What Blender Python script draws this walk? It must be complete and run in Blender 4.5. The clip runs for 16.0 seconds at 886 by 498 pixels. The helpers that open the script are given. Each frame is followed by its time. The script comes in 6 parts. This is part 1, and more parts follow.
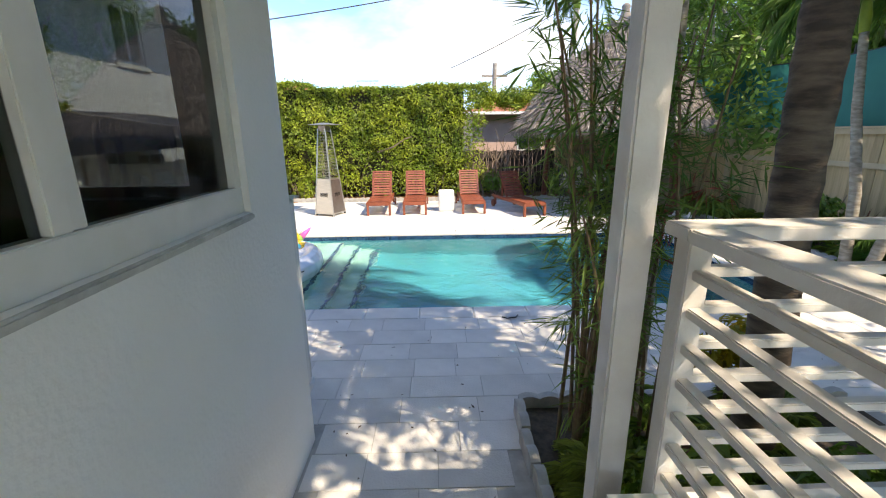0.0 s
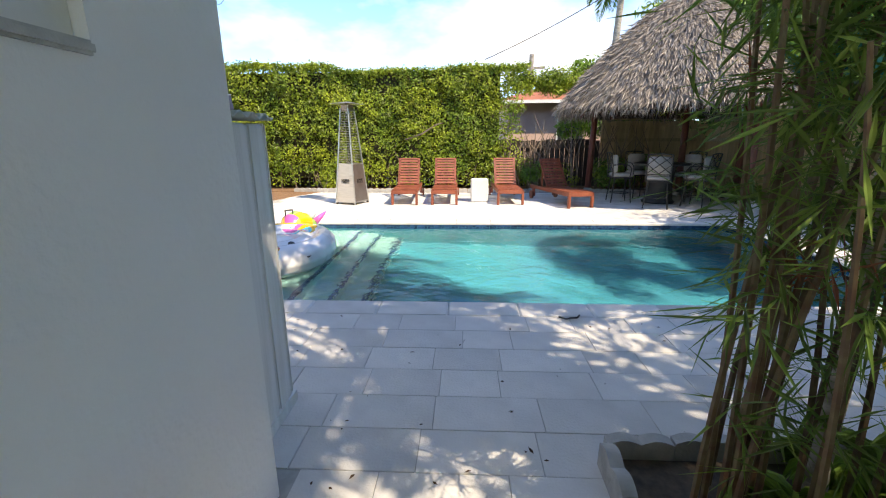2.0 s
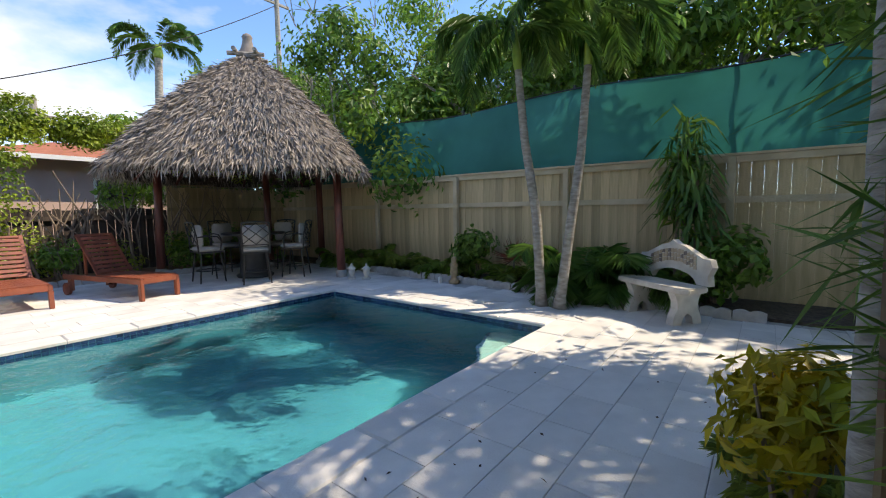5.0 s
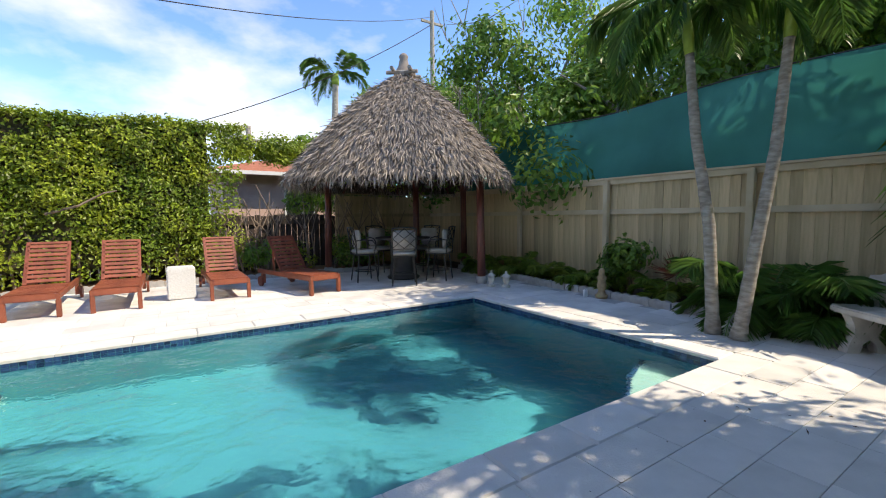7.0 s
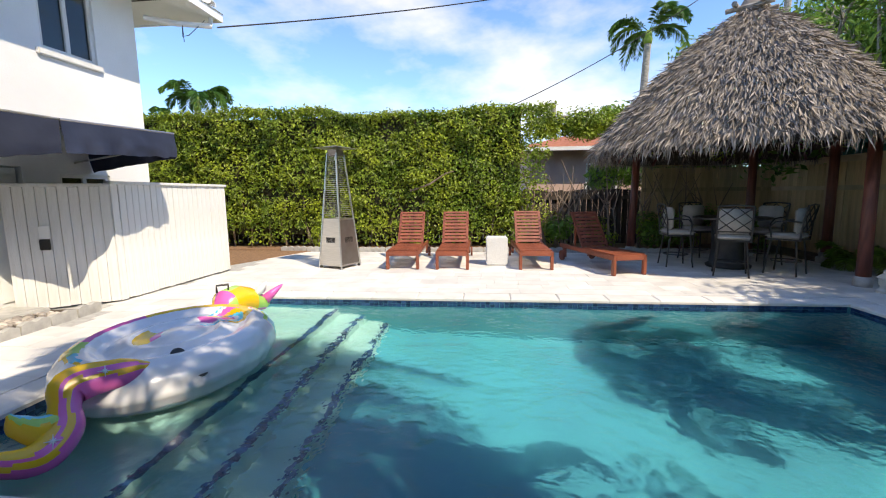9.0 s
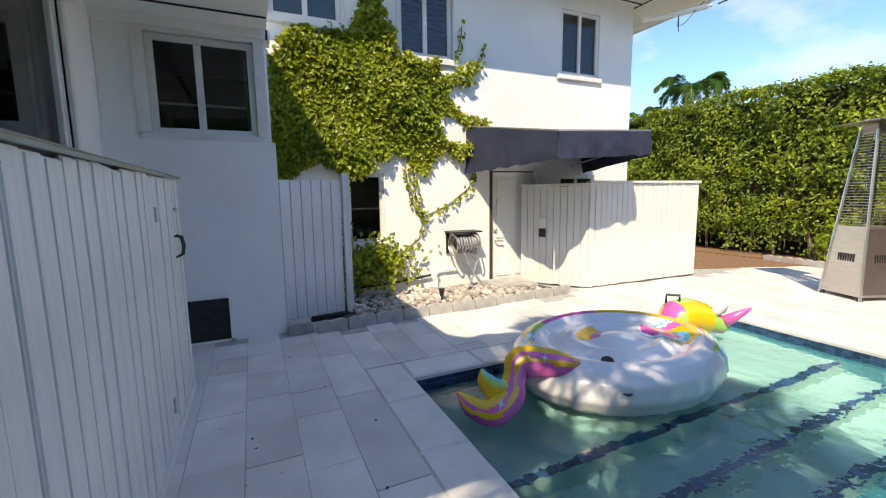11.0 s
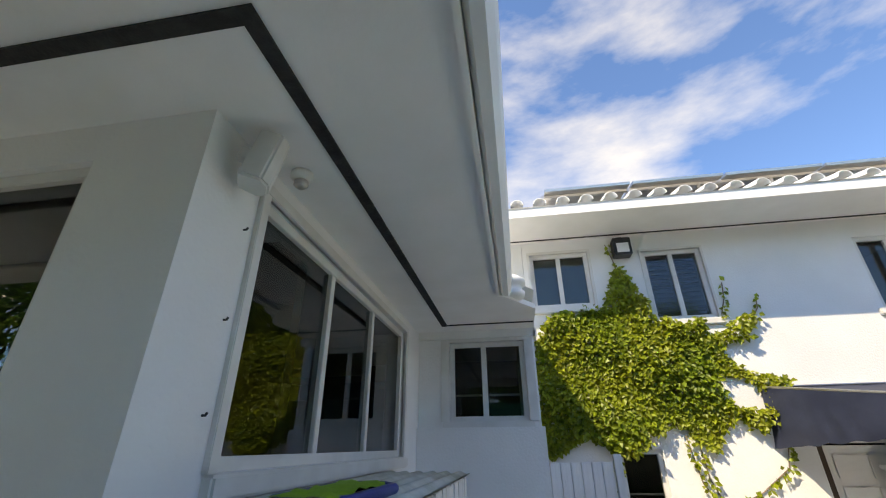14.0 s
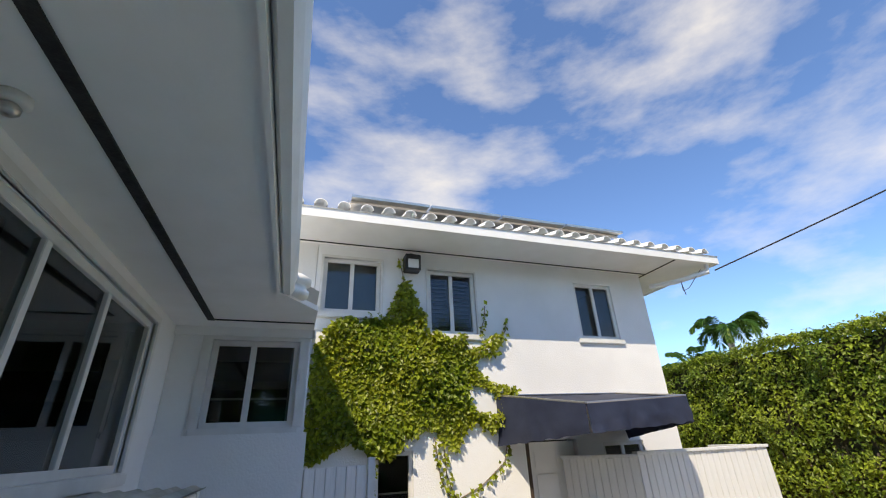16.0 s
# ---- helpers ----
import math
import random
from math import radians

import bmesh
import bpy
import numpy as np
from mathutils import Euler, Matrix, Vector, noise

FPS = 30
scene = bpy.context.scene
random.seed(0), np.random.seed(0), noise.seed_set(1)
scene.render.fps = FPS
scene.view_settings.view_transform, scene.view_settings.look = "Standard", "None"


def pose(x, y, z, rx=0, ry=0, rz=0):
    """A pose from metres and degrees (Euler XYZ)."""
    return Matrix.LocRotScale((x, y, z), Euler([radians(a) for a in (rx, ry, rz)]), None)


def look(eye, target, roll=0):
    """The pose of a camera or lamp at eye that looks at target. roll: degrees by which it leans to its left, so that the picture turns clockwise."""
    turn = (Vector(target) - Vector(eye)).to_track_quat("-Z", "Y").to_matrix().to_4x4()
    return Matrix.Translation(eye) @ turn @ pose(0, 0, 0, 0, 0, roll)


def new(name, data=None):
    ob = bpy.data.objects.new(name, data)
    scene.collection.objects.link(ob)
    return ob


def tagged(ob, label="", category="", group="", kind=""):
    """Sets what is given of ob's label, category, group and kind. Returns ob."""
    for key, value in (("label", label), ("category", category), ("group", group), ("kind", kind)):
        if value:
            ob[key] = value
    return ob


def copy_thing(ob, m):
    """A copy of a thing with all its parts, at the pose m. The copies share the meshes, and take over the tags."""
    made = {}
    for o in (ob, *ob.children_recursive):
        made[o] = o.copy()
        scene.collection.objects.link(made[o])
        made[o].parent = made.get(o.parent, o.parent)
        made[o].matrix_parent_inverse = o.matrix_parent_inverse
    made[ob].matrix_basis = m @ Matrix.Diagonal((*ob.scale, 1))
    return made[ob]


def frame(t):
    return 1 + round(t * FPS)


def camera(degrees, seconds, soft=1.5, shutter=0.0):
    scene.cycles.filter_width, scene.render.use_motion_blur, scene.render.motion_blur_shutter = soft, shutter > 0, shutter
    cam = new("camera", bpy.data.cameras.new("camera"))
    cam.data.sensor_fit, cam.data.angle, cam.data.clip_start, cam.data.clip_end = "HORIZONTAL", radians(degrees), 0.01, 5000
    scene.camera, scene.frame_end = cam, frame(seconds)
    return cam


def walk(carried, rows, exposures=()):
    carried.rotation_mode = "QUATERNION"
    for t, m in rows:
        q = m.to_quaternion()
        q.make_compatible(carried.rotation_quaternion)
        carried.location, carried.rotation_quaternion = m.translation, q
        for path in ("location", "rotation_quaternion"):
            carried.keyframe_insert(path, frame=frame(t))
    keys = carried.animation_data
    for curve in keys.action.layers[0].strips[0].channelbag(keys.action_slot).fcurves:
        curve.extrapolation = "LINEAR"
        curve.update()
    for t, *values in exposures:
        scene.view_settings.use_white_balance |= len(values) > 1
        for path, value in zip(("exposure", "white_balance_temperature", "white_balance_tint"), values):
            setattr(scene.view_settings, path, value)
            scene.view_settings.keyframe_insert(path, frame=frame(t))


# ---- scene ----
cam = camera(93.5, 16.0, soft=1.1)
PATH = [
    (0, (0.546, 0.4, 1.974), (0.584, 2.328, 1.442), -0.6),
    (0.5, (0.471, 0.609, 1.816), (0.357, 2.523, 1.249), -0.7),
    (1, (0.463, 0.849, 1.688), (0.337, 2.769, 1.14), -0.9),
    (1.5, (0.411, 1.13, 1.554), (0.315, 3.06, 1.041), -1),
    (2, (0.48, 1.392, 1.44), (0.385, 3.324, 0.933), -0.3),
    (2.5, (0.442, 1.635, 1.323), (0.387, 3.569, 0.818), -0.1),
    (3, (0.451, 1.989, 1.266), (0.432, 3.918, 0.735), 0.7),
    (3.5, (0.515, 2.39, 1.204), (0.679, 4.318, 0.699), 0.7),
    (4, (0.586, 2.737, 1.268), (1.353, 4.54, 0.864), 0.4),
    (4.2, (0.579, 2.876, 1.27), (1.633, 4.541, 0.928), -0.1),
    (5.25, (0.69, 3.08, 1.3), (2.29, 4.27, 1.13), -0.6),
    (6.3, (0.809, 3.204, 1.333), (2.162, 4.67, 1.193), -1.1),
    (6.5, (0.81, 3.214, 1.342), (2.092, 4.742, 1.196), -1),
    (7, (0.808, 3.189, 1.328), (1.887, 4.865, 1.176), -0.5),
    (7.5, (0.813, 3.156, 1.315), (1.639, 4.969, 1.145), -0.3),
    (8, (0.852, 3.201, 1.357), (1.371, 5.121, 1.143), -0.1),
    (8.2, (0.783, 3.231, 1.347), (1.174, 5.18, 1.125), -0.7),
    (9.2, (0.63, 3.47, 1.365), (0.26, 5.42, 1.09), -0.3),
    (10.3, (0.48, 3.728, 1.39), (-0.863, 5.18, 1.095), 0),
    (10.5, (0.475, 3.798, 1.394), (-1.023, 5.091, 1.105), -0.4),
    (11, (0.479, 3.925, 1.406), (-1.326, 4.746, 1.146), -0.8),
    (11.5, (0.536, 3.968, 1.449), (-1.431, 4.24, 1.212), -1.2),
    (12, (0.638, 3.888, 1.467), (-1.345, 3.684, 1.318), -1.8),
    (12.5, (0.689, 3.875, 1.548), (-1.256, 3.424, 1.658), -1.6),
    (13, (0.75, 3.902, 1.621), (-1.136, 3.38, 2.031), -0.7),
    (13.5, (0.806, 3.91, 1.688), (-1.021, 3.448, 2.357), -0.4),
    (14, (0.835, 3.906, 1.744), (-0.948, 3.612, 2.601), -0.4),
    (14.5, (0.865, 3.962, 1.734), (-0.885, 3.889, 2.701), -0.9),
    (15, (0.858, 3.993, 1.749), (-0.867, 4.18, 2.744), -1.6),
    (15.5, (0.84, 4.014, 1.751), (-0.861, 4.451, 2.708), -2.5),
    (16, (0.827, 4.02, 1.758), (-0.879, 4.628, 2.606), -2.6),
]
EXPOSURES = ((0.0, 1.8, 8500, 11), (2.5, 1.7, 8500, 11), (3.5, 1.4, 8100, 10), (4.2, 1.35, 8100, 10), (6.3, 1.5, 8200, 10), (8.0, 1.35, 8000, 10), (11.0, 1.4, 8600, 10), (12.5, 1.65, 9000, 10), (14.0, 1.4, 8800, 10), (16.0, 1.05, 8100, 10))
walk(cam, [(t, look(eye, target, roll)) for t, eye, target, roll in PATH], EXPOSURES)

# ---------------------------------------------------------------- light
SUN_DIR = Vector((-0.66, 0.53, -1.0)).normalized()
world = bpy.data.worlds.new("sky")
scene.world = world
world.use_nodes = True
wn, wl = world.node_tree.nodes, world.node_tree.links
wn.clear()
sky = wn.new("ShaderNodeTexSky")
sky.sky_type, sky.sun_disc = "NISHITA", False
sky.sun_elevation = math.asin(-SUN_DIR.z)
sky.sun_rotation = math.atan2(-SUN_DIR.x, -SUN_DIR.y)
sky.air_density, sky.dust_density, sky.ozone_density = 0.8, 0.0, 3.0
tc = wn.new("ShaderNodeTexCoord")
mp = wn.new("ShaderNodeMapping")
mp.inputs["Scale"].default_value = (1.5, 1.1, 3.2)
mp.inputs["Rotation"].default_value = (0.12, 0.25, 0.5)
cn = wn.new("ShaderNodeTexNoise")
cn.inputs["Scale"].default_value, cn.inputs["Detail"].default_value, cn.inputs["Roughness"].default_value = 1.5, 8, 0.55
cr = wn.new("ShaderNodeValToRGB")
cr.color_ramp.elements[0].position, cr.color_ramp.elements[1].position = 0.49, 0.76
cmix = wn.new("ShaderNodeMixRGB")
cmix.inputs[2].default_value = (3.5, 3.55, 3.6, 1)
bg = wn.new("ShaderNodeBackground")
bg.inputs["Strength"].default_value = 0.15
wo = wn.new("ShaderNodeOutputWorld")
wl.new(tc.outputs["Generated"], mp.inputs[0]); wl.new(mp.outputs[0], cn.inputs["Vector"])
wl.new(cn.outputs["Fac"], cr.inputs[0]); wl.new(cr.outputs[0], cmix.inputs[0])
tint = wn.new("ShaderNodeMixRGB")
tint.blend_type = "MULTIPLY"
tint.inputs[0].default_value, tint.inputs[2].default_value = 1.0, (0.58, 0.77, 1.0, 1)
wl.new(sky.outputs[0], tint.inputs[1]); wl.new(tint.outputs[0], cmix.inputs[1]); wl.new(cmix.outputs[0], bg.inputs[0]); wl.new(bg.outputs[0], wo.inputs[0])
sun = new("sun", bpy.data.lights.new("sun", "SUN"))
sun.data.energy, sun.data.angle, sun.data.color = 2.2, radians(0.53), (1.0, 0.95, 0.87)
sun.matrix_world = look((0, 0, 30), Vector((0, 0, 30)) + SUN_DIR)

# ---------------------------------------------------------------- materials
def mat(name, a, b=None, scale=6.0, rough=0.7, metal=0.0, bump=0.15, fine=60.0, contrast=(0.35, 0.65), spread=0.0, stain=None, stretch=(1, 1, 1), trans=0.0, coat=0.0):
    """Two-scale noise colour with fine relief; spread varies each piece, stain adds blotches."""
    m = bpy.data.materials.new(name)
    m.use_nodes = True
    n, l = m.node_tree.nodes, m.node_tree.links
    p = n["Principled BSDF"]
    p.inputs["Roughness"].default_value, p.inputs["Metallic"].default_value = rough, metal
    if coat:
        p.inputs["Coat Weight"].default_value = coat
    b = b or tuple(c * 0.85 for c in a)
    co = n.new("ShaderNodeTexCoord")
    ma = n.new("ShaderNodeMapping")
    ma.inputs["Scale"].default_value = stretch
    l.new(co.outputs["Object"], ma.inputs[0])
    t1 = n.new("ShaderNodeTexNoise")
    t1.inputs["Scale"].default_value, t1.inputs["Detail"].default_value = scale, 5
    l.new(ma.outputs[0], t1.inputs["Vector"])
    r = n.new("ShaderNodeValToRGB")
    r.color_ramp.elements[0].position, r.color_ramp.elements[1].position = contrast
    r.color_ramp.elements[0].color, r.color_ramp.elements[1].color = (*a, 1), (*b, 1)
    l.new(t1.outputs["Fac"], r.inputs[0])
    out = r.outputs[0]
    t2 = n.new("ShaderNodeTexNoise")
    t2.inputs["Scale"].default_value, t2.inputs["Detail"].default_value = fine, 3
    l.new(ma.outputs[0], t2.inputs["Vector"])
    if stain:
        t3 = n.new("ShaderNodeTexNoise")
        t3.inputs["Scale"].default_value, t3.inputs["Detail"].default_value = scale * 0.21, 6
        l.new(co.outputs["Object"], t3.inputs["Vector"])
        r3 = n.new("ShaderNodeValToRGB")
        r3.color_ramp.elements[0].position, r3.color_ramp.elements[1].position = 0.5, 0.72
        l.new(t3.outputs["Fac"], r3.inputs[0])
        mx = n.new("ShaderNodeMixRGB")
        mx.inputs[2].default_value = (*stain, 1)
        sc = n.new("ShaderNodeMath")
        sc.operation = "MULTIPLY"
        sc.inputs[1].default_value = 0.6
        l.new(r3.outputs[0], sc.inputs[0]); l.new(sc.outputs[0], mx.inputs[0]); l.new(out, mx.inputs[1])
        out = mx.outputs[0]
    if spread:
        hs = n.new("ShaderNodeHueSaturation")
        rnd = n.new("ShaderNodeObjectInfo").outputs["Random"]
        isl = n.new("ShaderNodeNewGeometry").outputs["Random Per Island"]
        ad = n.new("ShaderNodeMath"); ad.operation = "ADD"
        l.new(rnd, ad.inputs[0]); l.new(isl, ad.inputs[1])
        fr = n.new("ShaderNodeMath"); fr.operation = "FRACT"
        l.new(ad.outputs[0], fr.inputs[0])
        mr = n.new("ShaderNodeMapRange")
        mr.inputs["To Min"].default_value, mr.inputs["To Max"].default_value = 1 - spread, 1 + spread
        l.new(fr.outputs[0], mr.inputs["Value"])
        l.new(mr.outputs[0], hs.inputs["Value"]); l.new(out, hs.inputs["Color"])
        out = hs.outputs[0]
    l.new(out, p.inputs["Base Color"])
    if bump:
        bp = n.new("ShaderNodeBump")
        bp.inputs["Strength"].default_value, bp.inputs["Distance"].default_value = bump, 0.01
        l.new(t2.outputs["Fac"], bp.inputs["Height"])
        l.new(bp.outputs[0], p.inputs["Normal"])
    if trans:
        tl = n.new("ShaderNodeBsdfTranslucent")
        l.new(out, tl.inputs["Color"])
        mxs = n.new("ShaderNodeMixShader")
        mxs.inputs[0].default_value = trans
        l.new(p.outputs[0], mxs.inputs[1]); l.new(tl.outputs[0], mxs.inputs[2])
        l.new(mxs.outputs[0], n["Material Output"].inputs["Surface"])
    return m


def leafmat(name, a, b, spread=0.45, rough=0.45, trans=0.35):
    return mat(name, a, b, scale=1.3, rough=rough, bump=0, spread=spread, trans=trans, contrast=(0.38, 0.62))


STUCCO = mat("white_stucco", (0.88, 0.88, 0.865), (0.83, 0.83, 0.815), 1.6, 0.85, bump=0.35, fine=45, stain=(0.74, 0.74, 0.72))
PAINT = mat("white_paint", (0.88, 0.88, 0.86), (0.83, 0.83, 0.80), 3, 0.5, bump=0.12, fine=30, stain=(0.74, 0.74, 0.71))
WFRAME = mat("window_frame_white", (0.78, 0.77, 0.74), (0.70, 0.69, 0.65), 5, 0.4, bump=0.05)
WOODW = mat("white_painted_planks", (0.78, 0.78, 0.77), (0.68, 0.68, 0.66), 4, 0.6, bump=0.3, fine=25, stretch=(6, 6, 0.6), stain=(0.55, 0.56, 0.55))
SILL = mat("weathered_sill", (0.42, 0.42, 0.40), (0.62, 0.62, 0.60), 9, 0.9, bump=0.3)
RAILM = mat("rail_paint", (0.72, 0.69, 0.65), (0.60, 0.56, 0.52), 5, 0.55, bump=0.2, stain=(0.45, 0.40, 0.35))
PAVER = mat("paver_stone", (0.74, 0.715, 0.685), (0.62, 0.60, 0.575), 3.0, 0.85, bump=0.4, fine=70, spread=0.10, stain=(0.47, 0.46, 0.44))
COPING = mat("coping_stone", (0.72, 0.70, 0.67), (0.62, 0.60, 0.575), 3.5, 0.8, bump=0.35, fine=70, spread=0.07, stain=(0.52, 0.50, 0.47))
JOINT = mat("joint_sand", (0.46, 0.45, 0.43), (0.36, 0.35, 0.33), 12, 0.95)
SOIL = mat("dark_soil", (0.055, 0.04, 0.03), (0.11, 0.085, 0.06), 18, 0.95, bump=0.9, fine=30)
LAWN = mat("far_ground", (0.16, 0.16, 0.12), (0.10, 0.12, 0.06), 0.5, 0.95)
KERB = mat("concrete_edging", (0.50, 0.49, 0.46), (0.36, 0.35, 0.33), 8, 0.9, bump=0.5, fine=40, stain=(0.22, 0.22, 0.2))
PLASTER = mat("pool_plaster", (0.04, 0.275, 0.335), (0.03, 0.22, 0.285), 1.1, 0.7, bump=0.1)
SHELF = mat("pool_shelf_plaster", (0.36, 0.50, 0.46), (0.30, 0.44, 0.41), 2.2, 0.7, bump=0.1)
NAVY = mat("navy_mosaic", (0.02, 0.05, 0.13), (0.03, 0.09, 0.20), 30, 0.2, bump=0.1, spread=0.5)
THATCH = mat("palm_thatch", (0.34, 0.30, 0.265), (0.25, 0.215, 0.185), 5, 0.95, bump=0.3, spread=0.42)
# thatch again, darkened to put the shade under the roof into colour
THATCHSHADE = mat("thatch_underside_shade", (0.12, 0.09, 0.065), (0.07, 0.05, 0.035), 9, 0.95, bump=0.5)
POSTRED = mat("stained_post", (0.21, 0.065, 0.045), (0.12, 0.035, 0.025), 4, 0.45, bump=0.3, stretch=(5, 5, 0.6))
TEAK = mat("red_brown_teak", (0.30, 0.085, 0.045), (0.20, 0.055, 0.03), 5, 0.45, bump=0.2, stretch=(1, 1, 1), spread=0.18)
STEEL = mat("brushed_steel", (0.62, 0.59, 0.55), (0.52, 0.50, 0.47), 6, 0.32, metal=0.9, bump=0.05, stretch=(1, 1, 20))
# shaded copy of the brushed steel, the shade put into its colour
STEELSHADE = mat("shaded_steel", (0.30, 0.27, 0.25), (0.25, 0.22, 0.2), 6, 0.35, metal=0.8, bump=0.05)
BLACK = mat("black_metal", (0.018, 0.017, 0.016), (0.03, 0.028, 0.026), 10, 0.45, bump=0.1)
BLACKTRIM = mat("black_vent_strip", (0.012, 0.012, 0.012), (0.03, 0.03, 0.03), 20, 0.8, bump=0.6)
CUSHION = mat("grey_cushion", (0.50, 0.48, 0.45), (0.42, 0.40, 0.37), 8, 0.9, bump=0.3, fine=150)
FENCERAIL = mat("pale_fence_rail", (0.62, 0.52, 0.36), (0.50, 0.41, 0.27), 3, 0.9, bump=0.4, fine=35, stain=(0.36, 0.30, 0.18))
FENCE = mat("weathered_fence", (0.60, 0.46, 0.27), (0.45, 0.345, 0.19), 3, 0.9, bump=0.4, fine=35, stretch=(5, 5, 0.5), spread=0.22, stain=(0.30, 0.28, 0.15))
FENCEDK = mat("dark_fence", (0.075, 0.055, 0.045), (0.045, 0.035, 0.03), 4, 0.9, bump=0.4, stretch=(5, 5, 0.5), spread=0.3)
SCREEN = mat("green_windscreen", (0.02, 0.17, 0.15), (0.035, 0.25, 0.22), 0.8, 0.75, bump=0.15, fine=200, trans=0.3)
BARK = mat("grey_palm_bark", (0.42, 0.38, 0.33), (0.23, 0.20, 0.165), 9, 0.9, bump=0.7, fine=40, stretch=(1, 1, 3))
BARKDK = mat("dark_palm_bark", (0.20, 0.15, 0.11), (0.07, 0.05, 0.04), 5, 0.95, bump=0.9, fine=25, stretch=(1, 1, 4))
SHAFT = mat("green_crownshaft", (0.30, 0.40, 0.05), (0.20, 0.30, 0.04), 6, 0.4, bump=0.05)
TWIG = mat("bare_branch", (0.30, 0.23, 0.17), (0.18, 0.13, 0.10), 8, 0.9, bump=0.3)
CANE = mat("bamboo_cane", (0.20, 0.15, 0.075), (0.15, 0.075, 0.045), 6, 0.55, bump=0.1, stretch=(1, 1, 3), spread=0.3)
HEDGEL = leafmat("hedge_leaf", (0.15, 0.235, 0.022), (0.31, 0.38, 0.035), 0.5)
# dark tone carries the shade between the hedge leaves
HEDGESHADE = mat("hedge_painted_shade", (0.035, 0.04, 0.015), (0.06, 0.05, 0.025), 8, 0.95, bump=0.8, fine=20)
VINEL = leafmat("vine_leaf", (0.20, 0.27, 0.016), (0.32, 0.35, 0.025), 0.4)
PALML = leafmat("palm_leaflet", (0.06, 0.16, 0.03), (0.13, 0.24, 0.045), 0.35)
BAMBL = leafmat("bamboo_leaf", (0.09, 0.19, 0.035), (0.20, 0.29, 0.06), 0.45, trans=0.5)
TREEL = leafmat("tree_leaf", (0.10, 0.22, 0.033), (0.20, 0.32, 0.05), 0.5, trans=0.45)
BRIGHTL = leafmat("bright_leaf", (0.12, 0.24, 0.025), (0.18, 0.30, 0.03), 0.4)
FERNL = leafmat("fern_leaf", (0.14, 0.25, 0.03), (0.26, 0.33, 0.06), 0.4)
CROTONL = leafmat("yellow_croton_leaf", (0.60, 0.42, 0.02), (0.25, 0.30, 0.02), 0.3)
REDL = leafmat("red_leaf", (0.30, 0.05, 0.03), (0.16, 0.09, 0.04), 0.4)
TERRA = mat("terracotta", (0.42, 0.15, 0.075), (0.30, 0.10, 0.05), 6, 0.85, bump=0.3)
PINKW = mat("pink_stucco", (0.62, 0.44, 0.38), (0.55, 0.38, 0.33), 2, 0.85)
NAVYCLOTH = mat("navy_canvas", (0.018, 0.024, 0.05), (0.03, 0.038, 0.07), 3, 0.6, bump=0.4, fine=8)
CONC = mat("cast_stone", (0.66, 0.62, 0.55), (0.50, 0.46, 0.40), 6, 0.85, bump=0.4, stain=(0.36, 0.33, 0.28))
MOSA = mat("bench_mosaic_dark", (0.16, 0.13, 0.12), (0.25, 0.20, 0.17), 9, 0.6)
MOSB = mat("bench_mosaic_tan", (0.50, 0.40, 0.28), (0.42, 0.33, 0.23), 9, 0.6)
PEBBLE = mat("river_pebble", (0.55, 0.50, 0.45), (0.36, 0.31, 0.27), 3, 0.7, bump=0.2, spread=0.4)
MULCH = mat("bark_mulch", (0.30, 0.17, 0.09), (0.18, 0.10, 0.055), 20, 0.95, bump=0.9, fine=40)
VINYLW = mat("white_vinyl", (0.82, 0.82, 0.84), (0.78, 0.78, 0.80), 3, 0.25, bump=0.05, fine=8, coat=0.3)
PINK = mat("pink_vinyl", (0.75, 0.10, 0.42), (0.80, 0.16, 0.48), 3, 0.25, bump=0.05, coat=0.3)
YELLOW = mat("yellow_vinyl", (0.85, 0.55, 0.02), (0.85, 0.45, 0.02), 3, 0.25, bump=0.05, coat=0.3)
CYAN = mat("cyan_vinyl", (0.05, 0.50, 0.72), (0.10, 0.58, 0.75), 3, 0.25, bump=0.05, coat=0.3)
LIME = mat("lime_vinyl", (0.35, 0.60, 0.10), (0.40, 0.65, 0.15), 3, 0.25, bump=0.05)
BLUEF = mat("blue_float", (0.01, 0.03, 0.22), (0.015, 0.04, 0.28), 3, 0.35)
LIMEF = mat("lime_mesh", (0.25, 0.48, 0.02), (0.20, 0.40, 0.02), 30, 0.6)
# near-black colour stands in for the dimness of rooms behind glass
ROOMSHADE = mat("painted_room_shade", (0.05, 0.05, 0.05), (0.035, 0.035, 0.035), 2, 0.9, bump=0)
CORRUG = mat("corrugated_panel", (0.68, 0.68, 0.62), (0.56, 0.56, 0.49), 8, 0.7, bump=0.2, stain=(0.22, 0.24, 0.16))
WATER = bpy.data.materials.new("pool_water")
WATER.use_nodes = True
_n, _l = WATER.node_tree.nodes, WATER.node_tree.links
_p = _n["Principled BSDF"]
_p.inputs["Base Color"].default_value = (0.52, 0.90, 0.96, 1)
_p.inputs["Roughness"].default_value, _p.inputs["IOR"].default_value = 0.01, 1.333
_p.inputs["Transmission Weight"].default_value = 1.0
_t = _n.new("ShaderNodeTexNoise"); _t.inputs["Scale"].default_value, _t.inputs["Detail"].default_value = 5.0, 3
_c = _n.new("ShaderNodeTexCoord"); _b = _n.new("ShaderNodeBump")
_b.inputs["Strength"].default_value, _b.inputs["Distance"].default_value = 0.7, 0.04
_l.new(_c.outputs["Object"], _t.inputs["Vector"]); _l.new(_t.outputs["Fac"], _b.inputs["Height"]); _l.new(_b.outputs[0], _p.inputs["Normal"])
GLASS = bpy.data.materials.new("window_glass")
